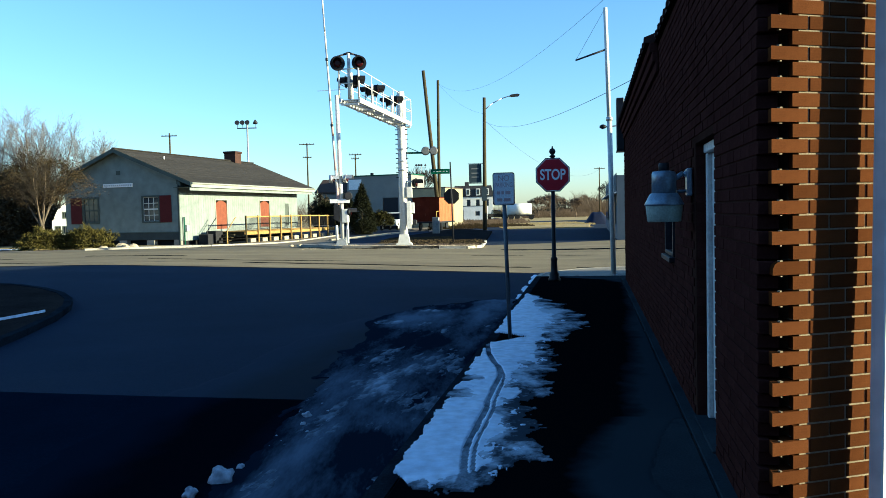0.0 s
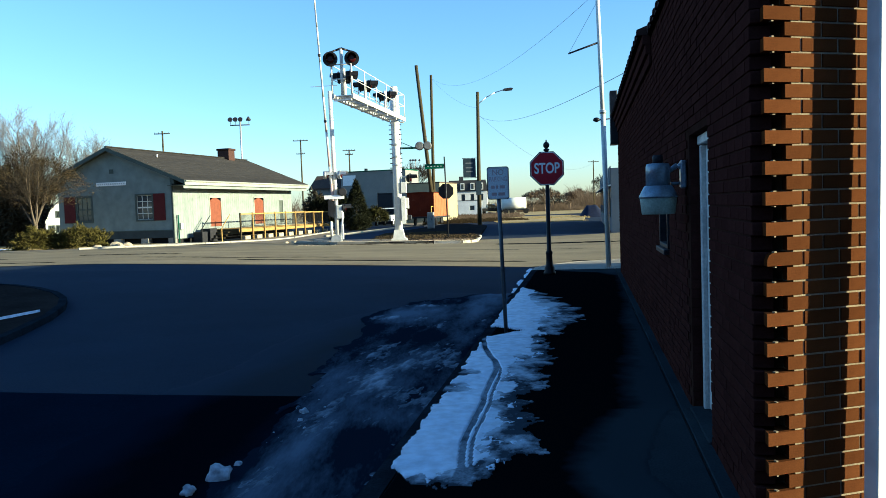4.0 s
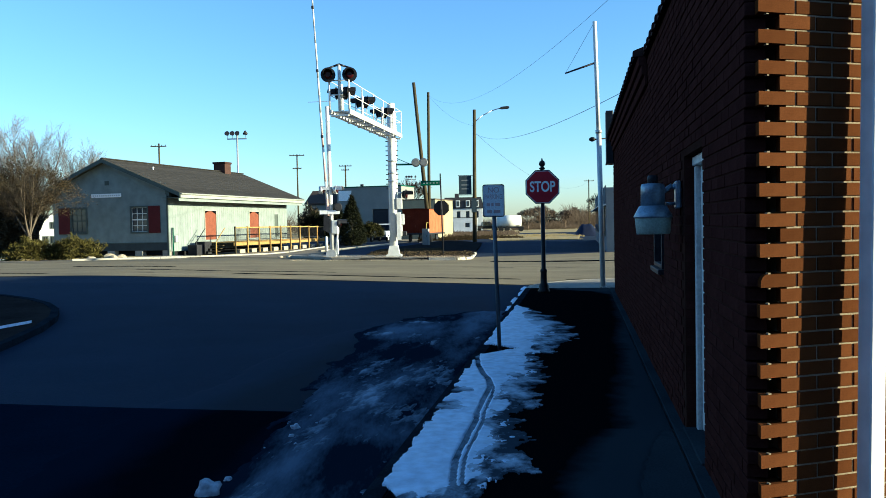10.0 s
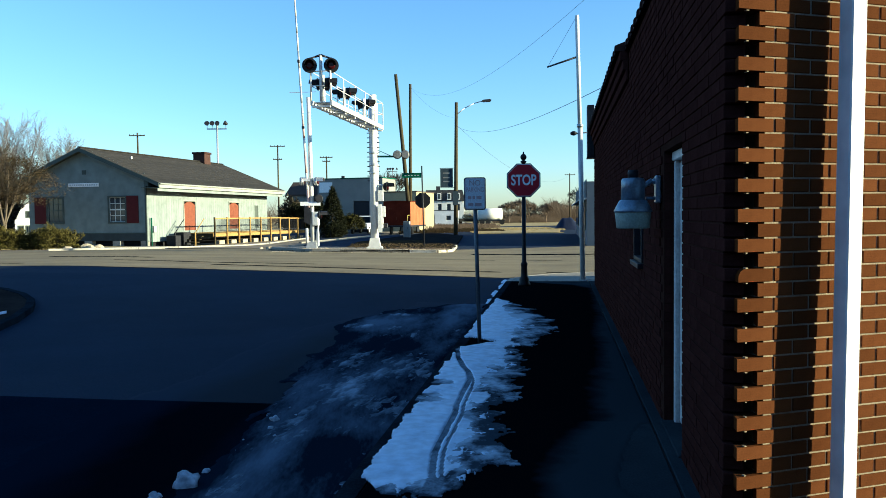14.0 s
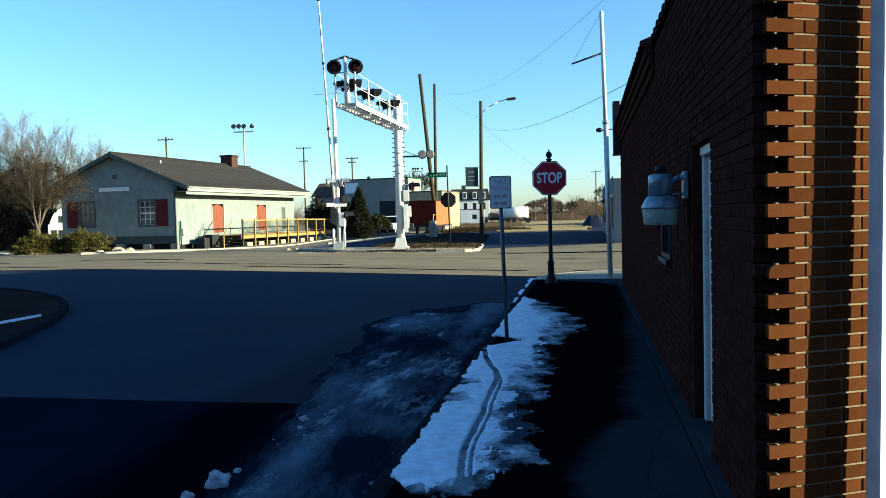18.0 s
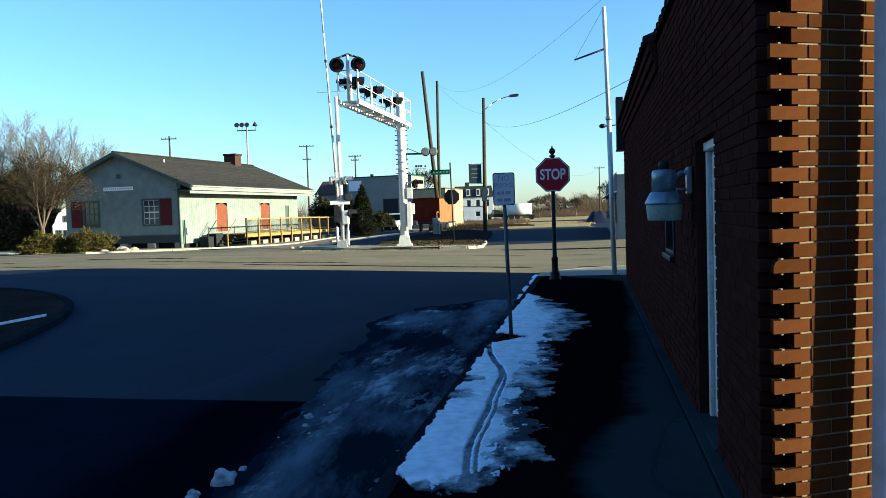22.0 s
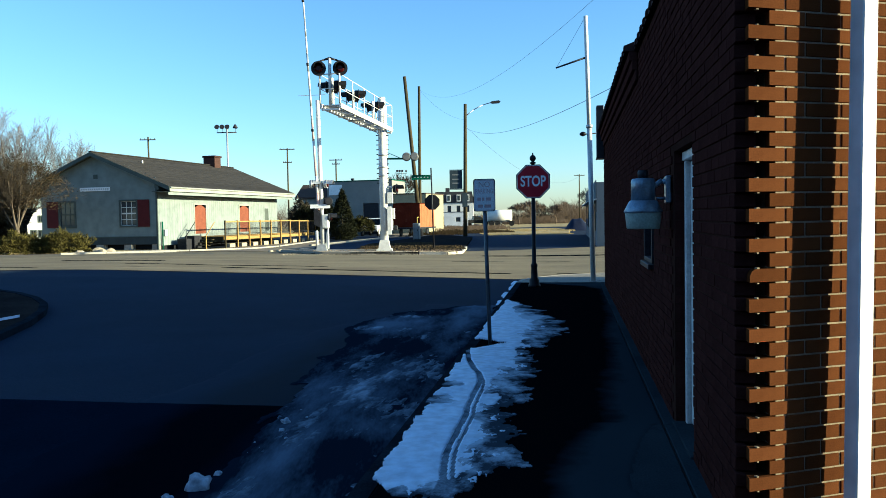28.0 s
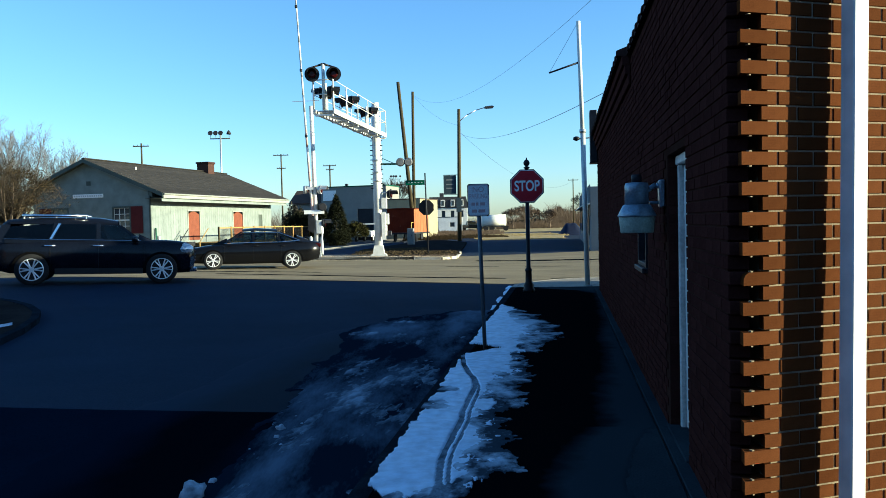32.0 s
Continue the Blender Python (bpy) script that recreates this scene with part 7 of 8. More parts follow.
def tarp_heap(x, y):
    """A load under a navy tarpaulin: a ridge that falls to both ends, with sagging folds."""
    bm = B()
    nx, ny = 18, 8
    g = []
    for j in range(ny + 1):
        row = []
        for i in range(nx + 1):
            u, v = i / nx, j / ny * 2 - 1
            ridge = 1.35 * (1 - abs(v) ** 1.4) * min(1.0, 1.25 * min(u / 0.36, (1 - u) / 0.5))
            row.append(bm.verts.new((u * 3.4, v * 1.3, max(0.0, ridge + 0.09 * noise.noise((u * 6, v * 3, 2.0)) * (1 - abs(v))))))
        g.append(row)
    for j in range(ny):
        for i in range(nx):
            bm.faces.new((g[j][i], g[j][i + 1], g[j + 1][i + 1], g[j + 1][i])).smooth = True
    thing("covered_load", "load under a dark navy tarpaulin beside the far road", "tarpaulin", pose(x, y, gz(x, y)), bm, TARP)


tarp_heap(16.0, 88.0)


# ---- plants ----
def grow(bm, p, d, length, r, depth, rng, tips, spread=0.5, split=3, min_r=0.006, up=0.12, sides=5):
    """Limbs that fork and thin out to twigs."""
    q = p
    n = 3 if depth > 2 else 2
    for i in range(n):
        d = (d + Vector((rng.gauss(0, 0.1), rng.gauss(0, 0.1), rng.gauss(0, 0.06) + up * 0.4))).normalized()
        e = q + d * (length / n)
        r1 = max(min_r, r * (0.86 if n == 3 else 0.8))
        rod(bm, q, e, r, r1, sides if r > 0.03 else 3, False)
        q, r = e, r1
    if depth == 0:
        tips.append((q, d))
        return
    k = split if depth > 1 else split + 1
    for i in range(k):
        a = rng.uniform(0, 2 * math.pi)
        side = Vector((math.cos(a), math.sin(a), 0)).cross(d)
        if side.length < 0.1:
            side = Vector((1, 0, 0))
        nd = (d * (1 - spread * 0.4) + side.normalized() * spread * rng.uniform(0.6, 1.15) + Vector((0, 0, up))).normalized()
        grow(bm, q - d * length * rng.uniform(0.0, 0.25), nd, length * rng.uniform(0.62, 0.84), r * rng.uniform(0.5, 0.7), depth - 1, rng, tips, spread, split, min_r, up, sides)


def bare_tree(x, y, h, seed, label, depth=6, trunk=0.22, spread=0.42, split=3, min_r=0.008, mat=TWIG, up=0.14, stems=4, tilt=0.5):
    rng = random.Random(seed)
    t = thing("tree", label, "tree", pose(x, y, gz(x, y, -0.05)))
    bm = B()
    rod(bm, (0, 0, 0), (0.05, 0, h * 0.2), trunk, trunk * 0.8, 10)
    part("trunk", bm, BARK, t)
    bm = B()
    tips = []
    for k in range(stems):
        a = k * 6.28 / stems + rng.uniform(-0.3, 0.3)
        lean = tilt * rng.uniform(0.5, 1.25)
        grow(bm, Vector((0.05, 0, h * rng.uniform(0.12, 0.19))), Vector((math.cos(a) * lean, math.sin(a) * lean, 1)).normalized(), h * 0.24, trunk * 0.5, depth - 1, rng, tips, spread, split, min_r, up)
    ob = part("crown", bm, mat, t)
    ob["kind"] = "stuff"
    return t


def foliage(name, label, category, x, y, rx, ry, rz, zc, n, leaf, mat, seed, lump=0.35, flat=0.0, trunk=None, cone=False, lift=0.0):
    """A mass of small needle sprays with an uneven outline and gaps."""
    rng = random.Random(seed)
    t = thing(name, label, category, pose(x, y, gz(x, y, lift)))
    V, F = [], []
    while len(F) < n:
        a, c = rng.uniform(0, 2 * math.pi), rng.uniform(-1 if not flat else -0.25, 1)
        s = math.sqrt(max(0, 1 - c * c))
        dirv = Vector((s * math.cos(a), s * math.sin(a), c))
        k = 1 + lump * noise.noise(dirv * 2.1 + Vector((seed, 0, 0))) + lump * 0.6 * noise.noise(dirv * 5.3 + Vector((0, seed, 0)))
        k *= rng.uniform(0.62, 1.04) ** 0.6
        px, py, pz = dirv.x * rx * k, dirv.y * ry * k, zc + dirv.z * rz * k
        if cone:
            f = clamp(1.08 - (pz - zc + rz) / (2.05 * rz), 0.06, 1)
            px, py = px * f * 1.35, py * f * 1.35
        if pz < 0.03:
            continue
        o = Vector((px, py, pz))
        u = (dirv * 0.6 + Vector((rng.gauss(0, 0.6), rng.gauss(0, 0.6), rng.gauss(0.25, 0.45)))).normalized()
        w = u.orthogonal()
        w.rotate(Matrix.Rotation(rng.uniform(0, 6.3), 3, u))
        l, b = leaf * rng.uniform(0.6, 1.5), leaf * rng.uniform(0.09, 0.2)
        i = len(V)
        V += [o - w * b, o + w * b, o + u * l + w * b * 0.3, o + u * l - w * b * 0.3]
        F.append((i, i + 1, i + 2, i + 3))
    me = bpy.data.meshes.new("crown")
    me.from_pydata(V, [], F)
    me.update()
    me.materials.append(mat)
    part("crown", me, mat, t)["kind"] = "stuff"
    if trunk:
        bm = B()
        rod(bm, (0, 0, -0.05), (0, 0, zc), trunk, trunk * 0.5, 8)
        part("trunk", bm, BARK, t)
    return t


def vase_tree(x, y, h, reach, seed, label, mat, stems=8, fork=0.2, trunk=0.16, twig=0.009, fine=2, droop=0.0, lean=0.0):
    """A leafless tree whose long limbs rise from one fork, each with ascending side branches and fine twigs."""
    rng = random.Random(seed)
    t = thing("tree", label, "tree", pose(x, y, gz(x, y, -0.05)))
    V, F = [], []

    def tube(V, F, p, q, r0, r1, sides):
        d = (q - p).normalized()
        u = d.orthogonal().normalized()
        w = d.cross(u)
        k = len(V)
        for c, r in ((p, r0), (q, r1)):
            V += [c + (u * math.cos(6.2832 * i / sides) + w * math.sin(6.2832 * i / sides)) * r for i in range(sides)]
        F += [(k + i, k + (i + 1) % sides, k + sides + (i + 1) % sides, k + sides + i) for i in range(sides)]

    def bend(d, amount):
        return (d + Vector((rng.gauss(0, amount), rng.gauss(0, amount), rng.gauss(0.04 - droop, amount * 0.6)))).normalized()

    def side_dir(d, angle):
        o = d.orthogonal().normalized()
        o.rotate(Matrix.Rotation(rng.uniform(0, 6.2832), 3, d))
        return (d * math.cos(angle) + o * math.sin(angle)).normalized()

    def shoot(p, d, length, r, level, V, F, sides):
        n = 5 if level == 0 else (4 if level == 1 else 2)
        for i in range(n):
            q = p + d * (length / n)
            r1 = max(twig * 0.7, r * (0.78 if level == 0 else 0.72))
            tube(V, F, p, q, r, r1, sides)
            if level < 1 + fine and (level or i > 0):
                k = (4, 3, 2, 1)[level]
                for _ in range(k):
                    yield (q.copy(), side_dir(d, rng.uniform(0.28, 0.62)), length * rng.uniform(0.3, 0.5) * (1 - 0.1 * i), max(twig, r1 * 0.55), level + 1)
            p, r, d = q, r1, bend(d, 0.06)

    todo = []
    foot = Vector((0.0, 0.0, h * fork))
    bm = B()
    rod(bm, (0, 0, -0.1), (0.02, 0, h * fork * 0.5), trunk * 1.25, trunk, 12)
    rod(bm, (0.02, 0, h * fork * 0.5), foot, trunk, trunk * 0.92, 12)
    part("trunk", bm, PALEBARK, t)
    for k in range(stems):
        a = 6.2832 * k / stems + rng.uniform(-0.35, 0.35)
        out = reach / h * rng.uniform(0.25, 1.15)
        d = Vector((math.cos(a) * out + lean, math.sin(a) * out, 1.0)).normalized()
        LV, LF = [], []
        todo += list(shoot(foot - Vector((0, 0, rng.uniform(0.0, 0.03) * h)), d, h * (1 - fork) * rng.uniform(0.72, 0.98), trunk * rng.uniform(0.4, 0.6), 0, LV, LF, 6))
        me = bpy.data.meshes.new("limb")
        me.from_pydata(LV, [], LF)
        me.polygons.foreach_set("use_smooth", [True] * len(LF))
        me.materials.append(PALEBARK)
        part("limb", me, PALEBARK, t)
    while todo:
        p, d, length, r, level = todo.pop()
        if length > 0.12:
            todo += list(shoot(p, d, length, r, level, V, F, 3))
    me = bpy.data.meshes.new("crown")
    me.from_pydata(V, [], F)
    me.materials.append(mat)
    part("crown", me, mat, t)["kind"] = "stuff"
    return t


vase_tree(-26.2, 50.4, 6.3, 3.4, 11, "small brown multi-stemmed tree with pale bark on the lawn", TWIG, 9, 0.27, 0.15, 0.007, 2)
foliage("dead_leaves", "dry brown leaves still clinging to the small tree", "leaves", -26.3, 50.6, 3.1, 2.2, 1.75, 4.5, 11000, 0.1, DEADLEAF, 44, 0.5)
vase_tree(-32.9, 64.0, 9.7, 4.6, 23, "tall bare tree with a fan of fine grey twigs", PALETWIG, 13, 0.16, 0.2, 0.0075, 2)
vase_tree(-29.4, 66.0, 8.4, 3.2, 31, "bare grey-twigged winter tree beside the depot", PALETWIG, 9, 0.16, 0.15, 0.007, 2)
vase_tree(-38.2, 66.0, 9.4, 4.4, 37, "bare grey-twigged winter tree behind the lawn", PALETWIG, 10, 0.16, 0.18, 0.0075, 2)
foliage("evergreen_tree", "dark broad cedar behind the bare tree", "tree", -33.6, 60.0, 2.9, 2.0, 2.6, 3.0, 22000, 0.3, CEDAR, 3, 0.4, trunk=0.25)
foliage("evergreen_tree", "dark tall cedar hedge behind the lawn", "tree", -40.0, 62.0, 4.0, 2.6, 2.9, 2.3, 18000, 0.34, CEDAR, 9, 0.35, trunk=0.25)
foliage("juniper", "spreading yellow-green juniper shrub on the lawn", "shrub", -23.9, 46.2, 1.35, 1.0, 0.84, 0.28, 9000, 0.12, EVERGREEN, 12, 0.55, flat=1)
foliage("juniper", "mounded yellow-green juniper shrub before the depot", "shrub", -21.55, 46.4, 1.4, 1.05, 0.95, 0.3, 9500, 0.12, EVERGREEN, 17, 0.55, flat=1)
foliage("evergreen_tree", "narrow dark cypress beside the warehouse", "tree", -7.35, 70.0, 1.15, 1.0, 2.3, 2.1, 7000, 0.2, DARKGREEN, 21, 0.25, cone=True, trunk=0.1)
foliage("shrub", "rounded olive shrub before the warehouse", "shrub", -5.75, 71.0, 1.15, 0.9, 1.0, 0.95, 4200, 0.16, OLIVE, 25, 0.35, flat=1)
foliage("shrub", "low dark shrub before the warehouse", "shrub", -6.9, 68.0, 1.0, 0.8, 0.8, 0.55, 2600, 0.15, DARKGREEN, 26, 0.35, flat=1)
foliage("shrub", "tall dark shrub at the end of the depot deck", "shrub", -9.4, 72.0, 1.3, 1.0, 1.9, 1.4, 5200, 0.2, DARKGREEN, 28, 0.35, flat=1)
foliage("shrub", "dark bushy shrub behind the crossing gate", "shrub", -11.2, 74.0, 1.2, 1.0, 1.7, 1.2, 4600, 0.2, DARKGREEN, 29, 0.35, flat=1)
foliage("shrub", "brown-tipped shrub beyond the depot deck", "shrub", -12.6, 80.0, 1.2, 1.0, 2.2, 1.6, 4200, 0.22, CEDAR, 27, 0.4, flat=1)


def brush_bank(x0, x1, y, h, n, seed, label, mat=BRUSH, width=2.5):
    """A far bank of leafless scrub: upright sprays of thin stems."""
    rng = random.Random(seed)
    V, F = [], []
    for i in range(n):
        x = rng.uniform(x0, x1)
        yy = y + rng.uniform(-width, width)
        env = 0.45 + 0.55 * abs(noise.noise((x * 0.21, seed, 0))) * 1.6
        hh = h * env * rng.uniform(0.45, 1.0)
        z = gz(x, yy)
        lean = rng.gauss(0, 0.22)
        w = 0.03 + 0.02 * rng.random()
        k = len(V)
        b = Vector((x, yy, z + rng.uniform(0, 0.5) * hh))
        t = b + Vector((lean * hh, rng.gauss(0, 0.15) * hh, hh * 0.5))
        V += [b + Vector((-w, 0, 0)), b + Vector((w, 0, 0)), t + Vector((w * 0.3, 0, 0)), t - Vector((w * 0.3, 0, 0))]
        F.append((k, k + 1, k + 2, k + 3))
    me = bpy.data.meshes.new("brush")
    me.from_pydata(V, [], F)
    me.update()
    me.materials.append(mat)
    return tagged(new("brush", me), label, "brush", kind="stuff")


for k, (bx_, by_, bh) in enumerate(((19.5, 158, 5.4), (22.5, 162, 6.6), (25.0, 168, 5.8), (27.5, 160, 4.8), (37.5, 205, 6.5))):
    bare_tree(bx_, by_, bh, 60 + k, "rounded leafless scrub tree far off by the road", 5, 0.12, 0.62, 4, 0.022, BRUSH)
brush_bank(17.0, 31.0, 166, 2.6, 2600, 3, "low leafless brown scrub far off")
brush_bank(5.8, 14.0, 76, 0.2, 2600, 51, "dry golden grass tufts on the low hump", DRYGRASS, 4.5)
brush_bank(7.5, 16.5, 90, 0.3, 2600, 52, "rough dry grass beside the far road", DRYGRASS, 7)
brush_bank(3.4, 9.5, 84, 0.7, 1500, 53, "dark brown dead weeds beside the lamp pole", DEADLEAF, 4)
brush_bank(-1.5, 4.0, 79, 0.6, 1500, 54, "dark dead weeds behind the traffic island", DEADLEAF, 3)
brush_bank(2.5, 11.0, 104, 1.6, 2200, 7, "tall dead weeds along the dirt lot", width=6)
brush_bank(-1.0, 6.0, 96, 1.1, 1200, 8, "dead weeds beside the caboose", width=5)
brush_bank(26.0, 60.0, 230, 6.5, 3200, 13, "far line of bare grey-brown trees", width=6)
brush_bank(30.0, 42.0, 175, 9.0, 1800, 17, "thin bare trees beside the far road", width=4)
brush_bank(-150.0, -30.0, 190, 8.0, 5200, 19, "far belt of bare trees on the skyline", width=10)
brush_bank(-28.0, 20.0, 215, 7.5, 3200, 29, "far belt of bare trees behind the town", width=10)
bare_tree(-3.4, 118, 9.8, 41, "bare tree rising behind the workshop", 6, 0.16, 0.5, 3, 0.018)
bare_tree(33.0, 150, 8.0, 47, "bare rounded tree far down the road", 6, 0.16, 0.55, 3, 0.02)
foliage("evergreen_tree", "far dark evergreen clump along the road", "tree", 34.0, 190, 6.5, 3.0, 2.0, 1.9, 2600, 0.5, CEDAR, 33, 0.4, trunk=0.2)
foliage("evergreen_tree", "far dark hedge along the road", "tree", 23.5, 175, 5.0, 2.0, 0.9, 0.9, 1600, 0.4, CEDAR, 35, 0.4, trunk=0.2)
bm = drape([(-37, 47.9), (-27.2, 48.1), (-26.8, 49.4), (-37, 50)], 0.11, 1.0, 0.05)
thing("snow", "bright leftover snow patch on the lawn", "snow", None, bm, SNOW, kind="stuff")


# ---- the two cars ----
def loft(bm, stations, gaps=lambda x, i, n: False):
    """Sections (x, [(y, z), ...]) from the floor edge up to the top centre line, mirrored, joined along x."""
    rings = []
    for x, sec in stations:
        right = [bm.verts.new((x, -y, z)) for y, z in sec]
        left = [bm.verts.new((x, y, z)) for y, z in sec]
        rings.append(right + left[::-1])
    n = len(rings[0])
    for a, b in zip(rings, rings[1:]):
        for i in range(n):
            if gaps((a[0].co.x + b[0].co.x) / 2, i, n):
                continue
            f = bm.faces.new((a[i], a[(i + 1) % n], b[(i + 1) % n], b[i]))
            f.smooth = True
    bm.faces.new(rings[0][::-1])
    bm.faces.new(rings[-1])


def wheel(car, x, y, r, spokes, name="wheel"):
    """A wheel that turns about its axle; parts in the wheel's own space."""
    side = 1 if y > 0 else -1
    bm = B()
    m = Matrix.Rotation(math.pi / 2, 4, "X")
    lathe(bm, [(r * 0.66, -0.11), (r * 0.9, -0.115), (r * 0.985, -0.09), (r, -0.05), (r, 0.05), (r * 0.985, 0.09), (r * 0.9, 0.115), (r * 0.66, 0.11)], m, 32)
    w = part(name, bm, RUBBER, car)
    w.matrix_basis = pose(x, y, r)
    bm = B()
    lathe(bm, [(r * 0.6, -0.06), (r * 0.69, 0.1), (r * 0.7, 0.118), (r * 0.66, 0.12), (r * 0.6, 0.05)], Matrix.Diagonal((1, side, 1, 1)) @ Matrix.Rotation(-math.pi / 2, 4, "X"), 28)
    part("rim", bm, STEEL_DARK, w)
    bm = B()
    for i in range(spokes):
        a = 2 * math.pi * i / spokes
        for k in (-0.17, 0.17):
            p = Vector((math.cos(a + k * 0.3) * r * 0.1, side * 0.1, math.sin(a + k * 0.3) * r * 0.1))
            q = Vector((math.cos(a + k) * r * 0.67, side * 0.112, math.sin(a + k) * r * 0.67))
            rod(bm, p, q, r * 0.05, r * 0.045, 6)
    rod(bm, (0, side * 0.06, 0), (0, side * 0.125, 0), r * 0.19, r * 0.16, 14)
    for i in range(40):
        a, b = 2 * math.pi * i / 40, 2 * math.pi * (i + 1) / 40
        rod(bm, (math.cos(a) * r * 0.67, side * 0.112, math.sin(a) * r * 0.67), (math.cos(b) * r * 0.67, side * 0.112, math.sin(b) * r * 0.67), r * 0.035, None, 5, False)
    part("spokes", bm, RIM, w, "bright alloy spokes")
    return w


def sec(hw, zb, zm, zt, ht, lip=0.9):
    """Half section of a car body: sill, widest line, shoulder, top."""
    return [(hw * lip, zb), (hw * 0.985, zb + 0.1), (hw, zm), (hw * 0.985, zt - 0.1), (ht, zt), (0.0, zt + 0.012)]


def side_panel(bm, pts, y0, side, th=0.012):
    """A window or panel on a car's flank from (x, y, z) corners."""
    a = [bm.verts.new((x, side * y, z)) for x, y, z in pts]
    b = [bm.verts.new((x, side * (y + th), z)) for x, y, z in pts]
    n = len(pts)
    bm.faces.new(a)
    bm.faces.new(b)
    for i in range(n):
        bm.faces.new((a[i], a[(i + 1) % n], b[(i + 1) % n], b[i]))


def arch(car, x, r, y, mat):
    """Dark wheel arch lining."""
    for side in (-1, 1):
        bm = B()
        n = 14
        pts = [(x + math.cos(math.pi * i / n) * r * 1.17, r + math.sin(math.pi * i / n) * r * 1.17 - 0.02) for i in range(n + 1)]
        prism(bm, [(px, max(pz, 0.285)) for px, pz in pts], side * (y - 0.16), side * (y + 0.008))
        part("wheel_arch", bm, mat, car)


def cabin(car, rows, y, z0, wheel_x):
    """Seat backs with headrests and the steering wheel, seen through the panes."""
    for x, top in rows:
        for side in (-1, 1):
            bm = B()
            prism(bm, [(x, z0 - 0.02), (x + 0.16, z0 - 0.02), (x + 0.02, top - 0.17), (x - 0.1, top - 0.17)], side * y - 0.22, side * y + 0.22)
            seat = part("seat_back", bm, CARSEAT, car)
            bm = B()
            bx(bm, x - 0.12, side * y - 0.12, top - 0.16, x - 0.02, side * y + 0.12, top, None, 0.03)
            part("headrest", bm, CARSEAT, seat)
    bm = B()
    for i in range(20):
        p, q = [Vector((wheel_x + 0.07 * math.sin(2 * math.pi * k / 20), y + 0.18 * math.cos(2 * math.pi * k / 20), z0 + 0.04 + 0.17 * math.sin(2 * math.pi * k / 20))) for k in (i, i + 1)]
        rod(bm, p, q, 0.014, None, 5, False)
    part("steering_wheel", bm, CARSEAT, car)


def window_posts(car, posts, mat):
    """Door posts and pillars between the side panes: foot and head (x, y, z) and width."""
    for side in (-1, 1):
        for (x0, y0, z0), (x1, y1, z1), w in posts:
            bm = B()
            side_panel(bm, [(x0 - w / 2, y0, z0), (x0 + w / 2, y0, z0), (x1 + w / 2, y1, z1), (x1 - w / 2, y1, z1)], 0, side, 0.014)
            part("pillar", bm, mat, car)


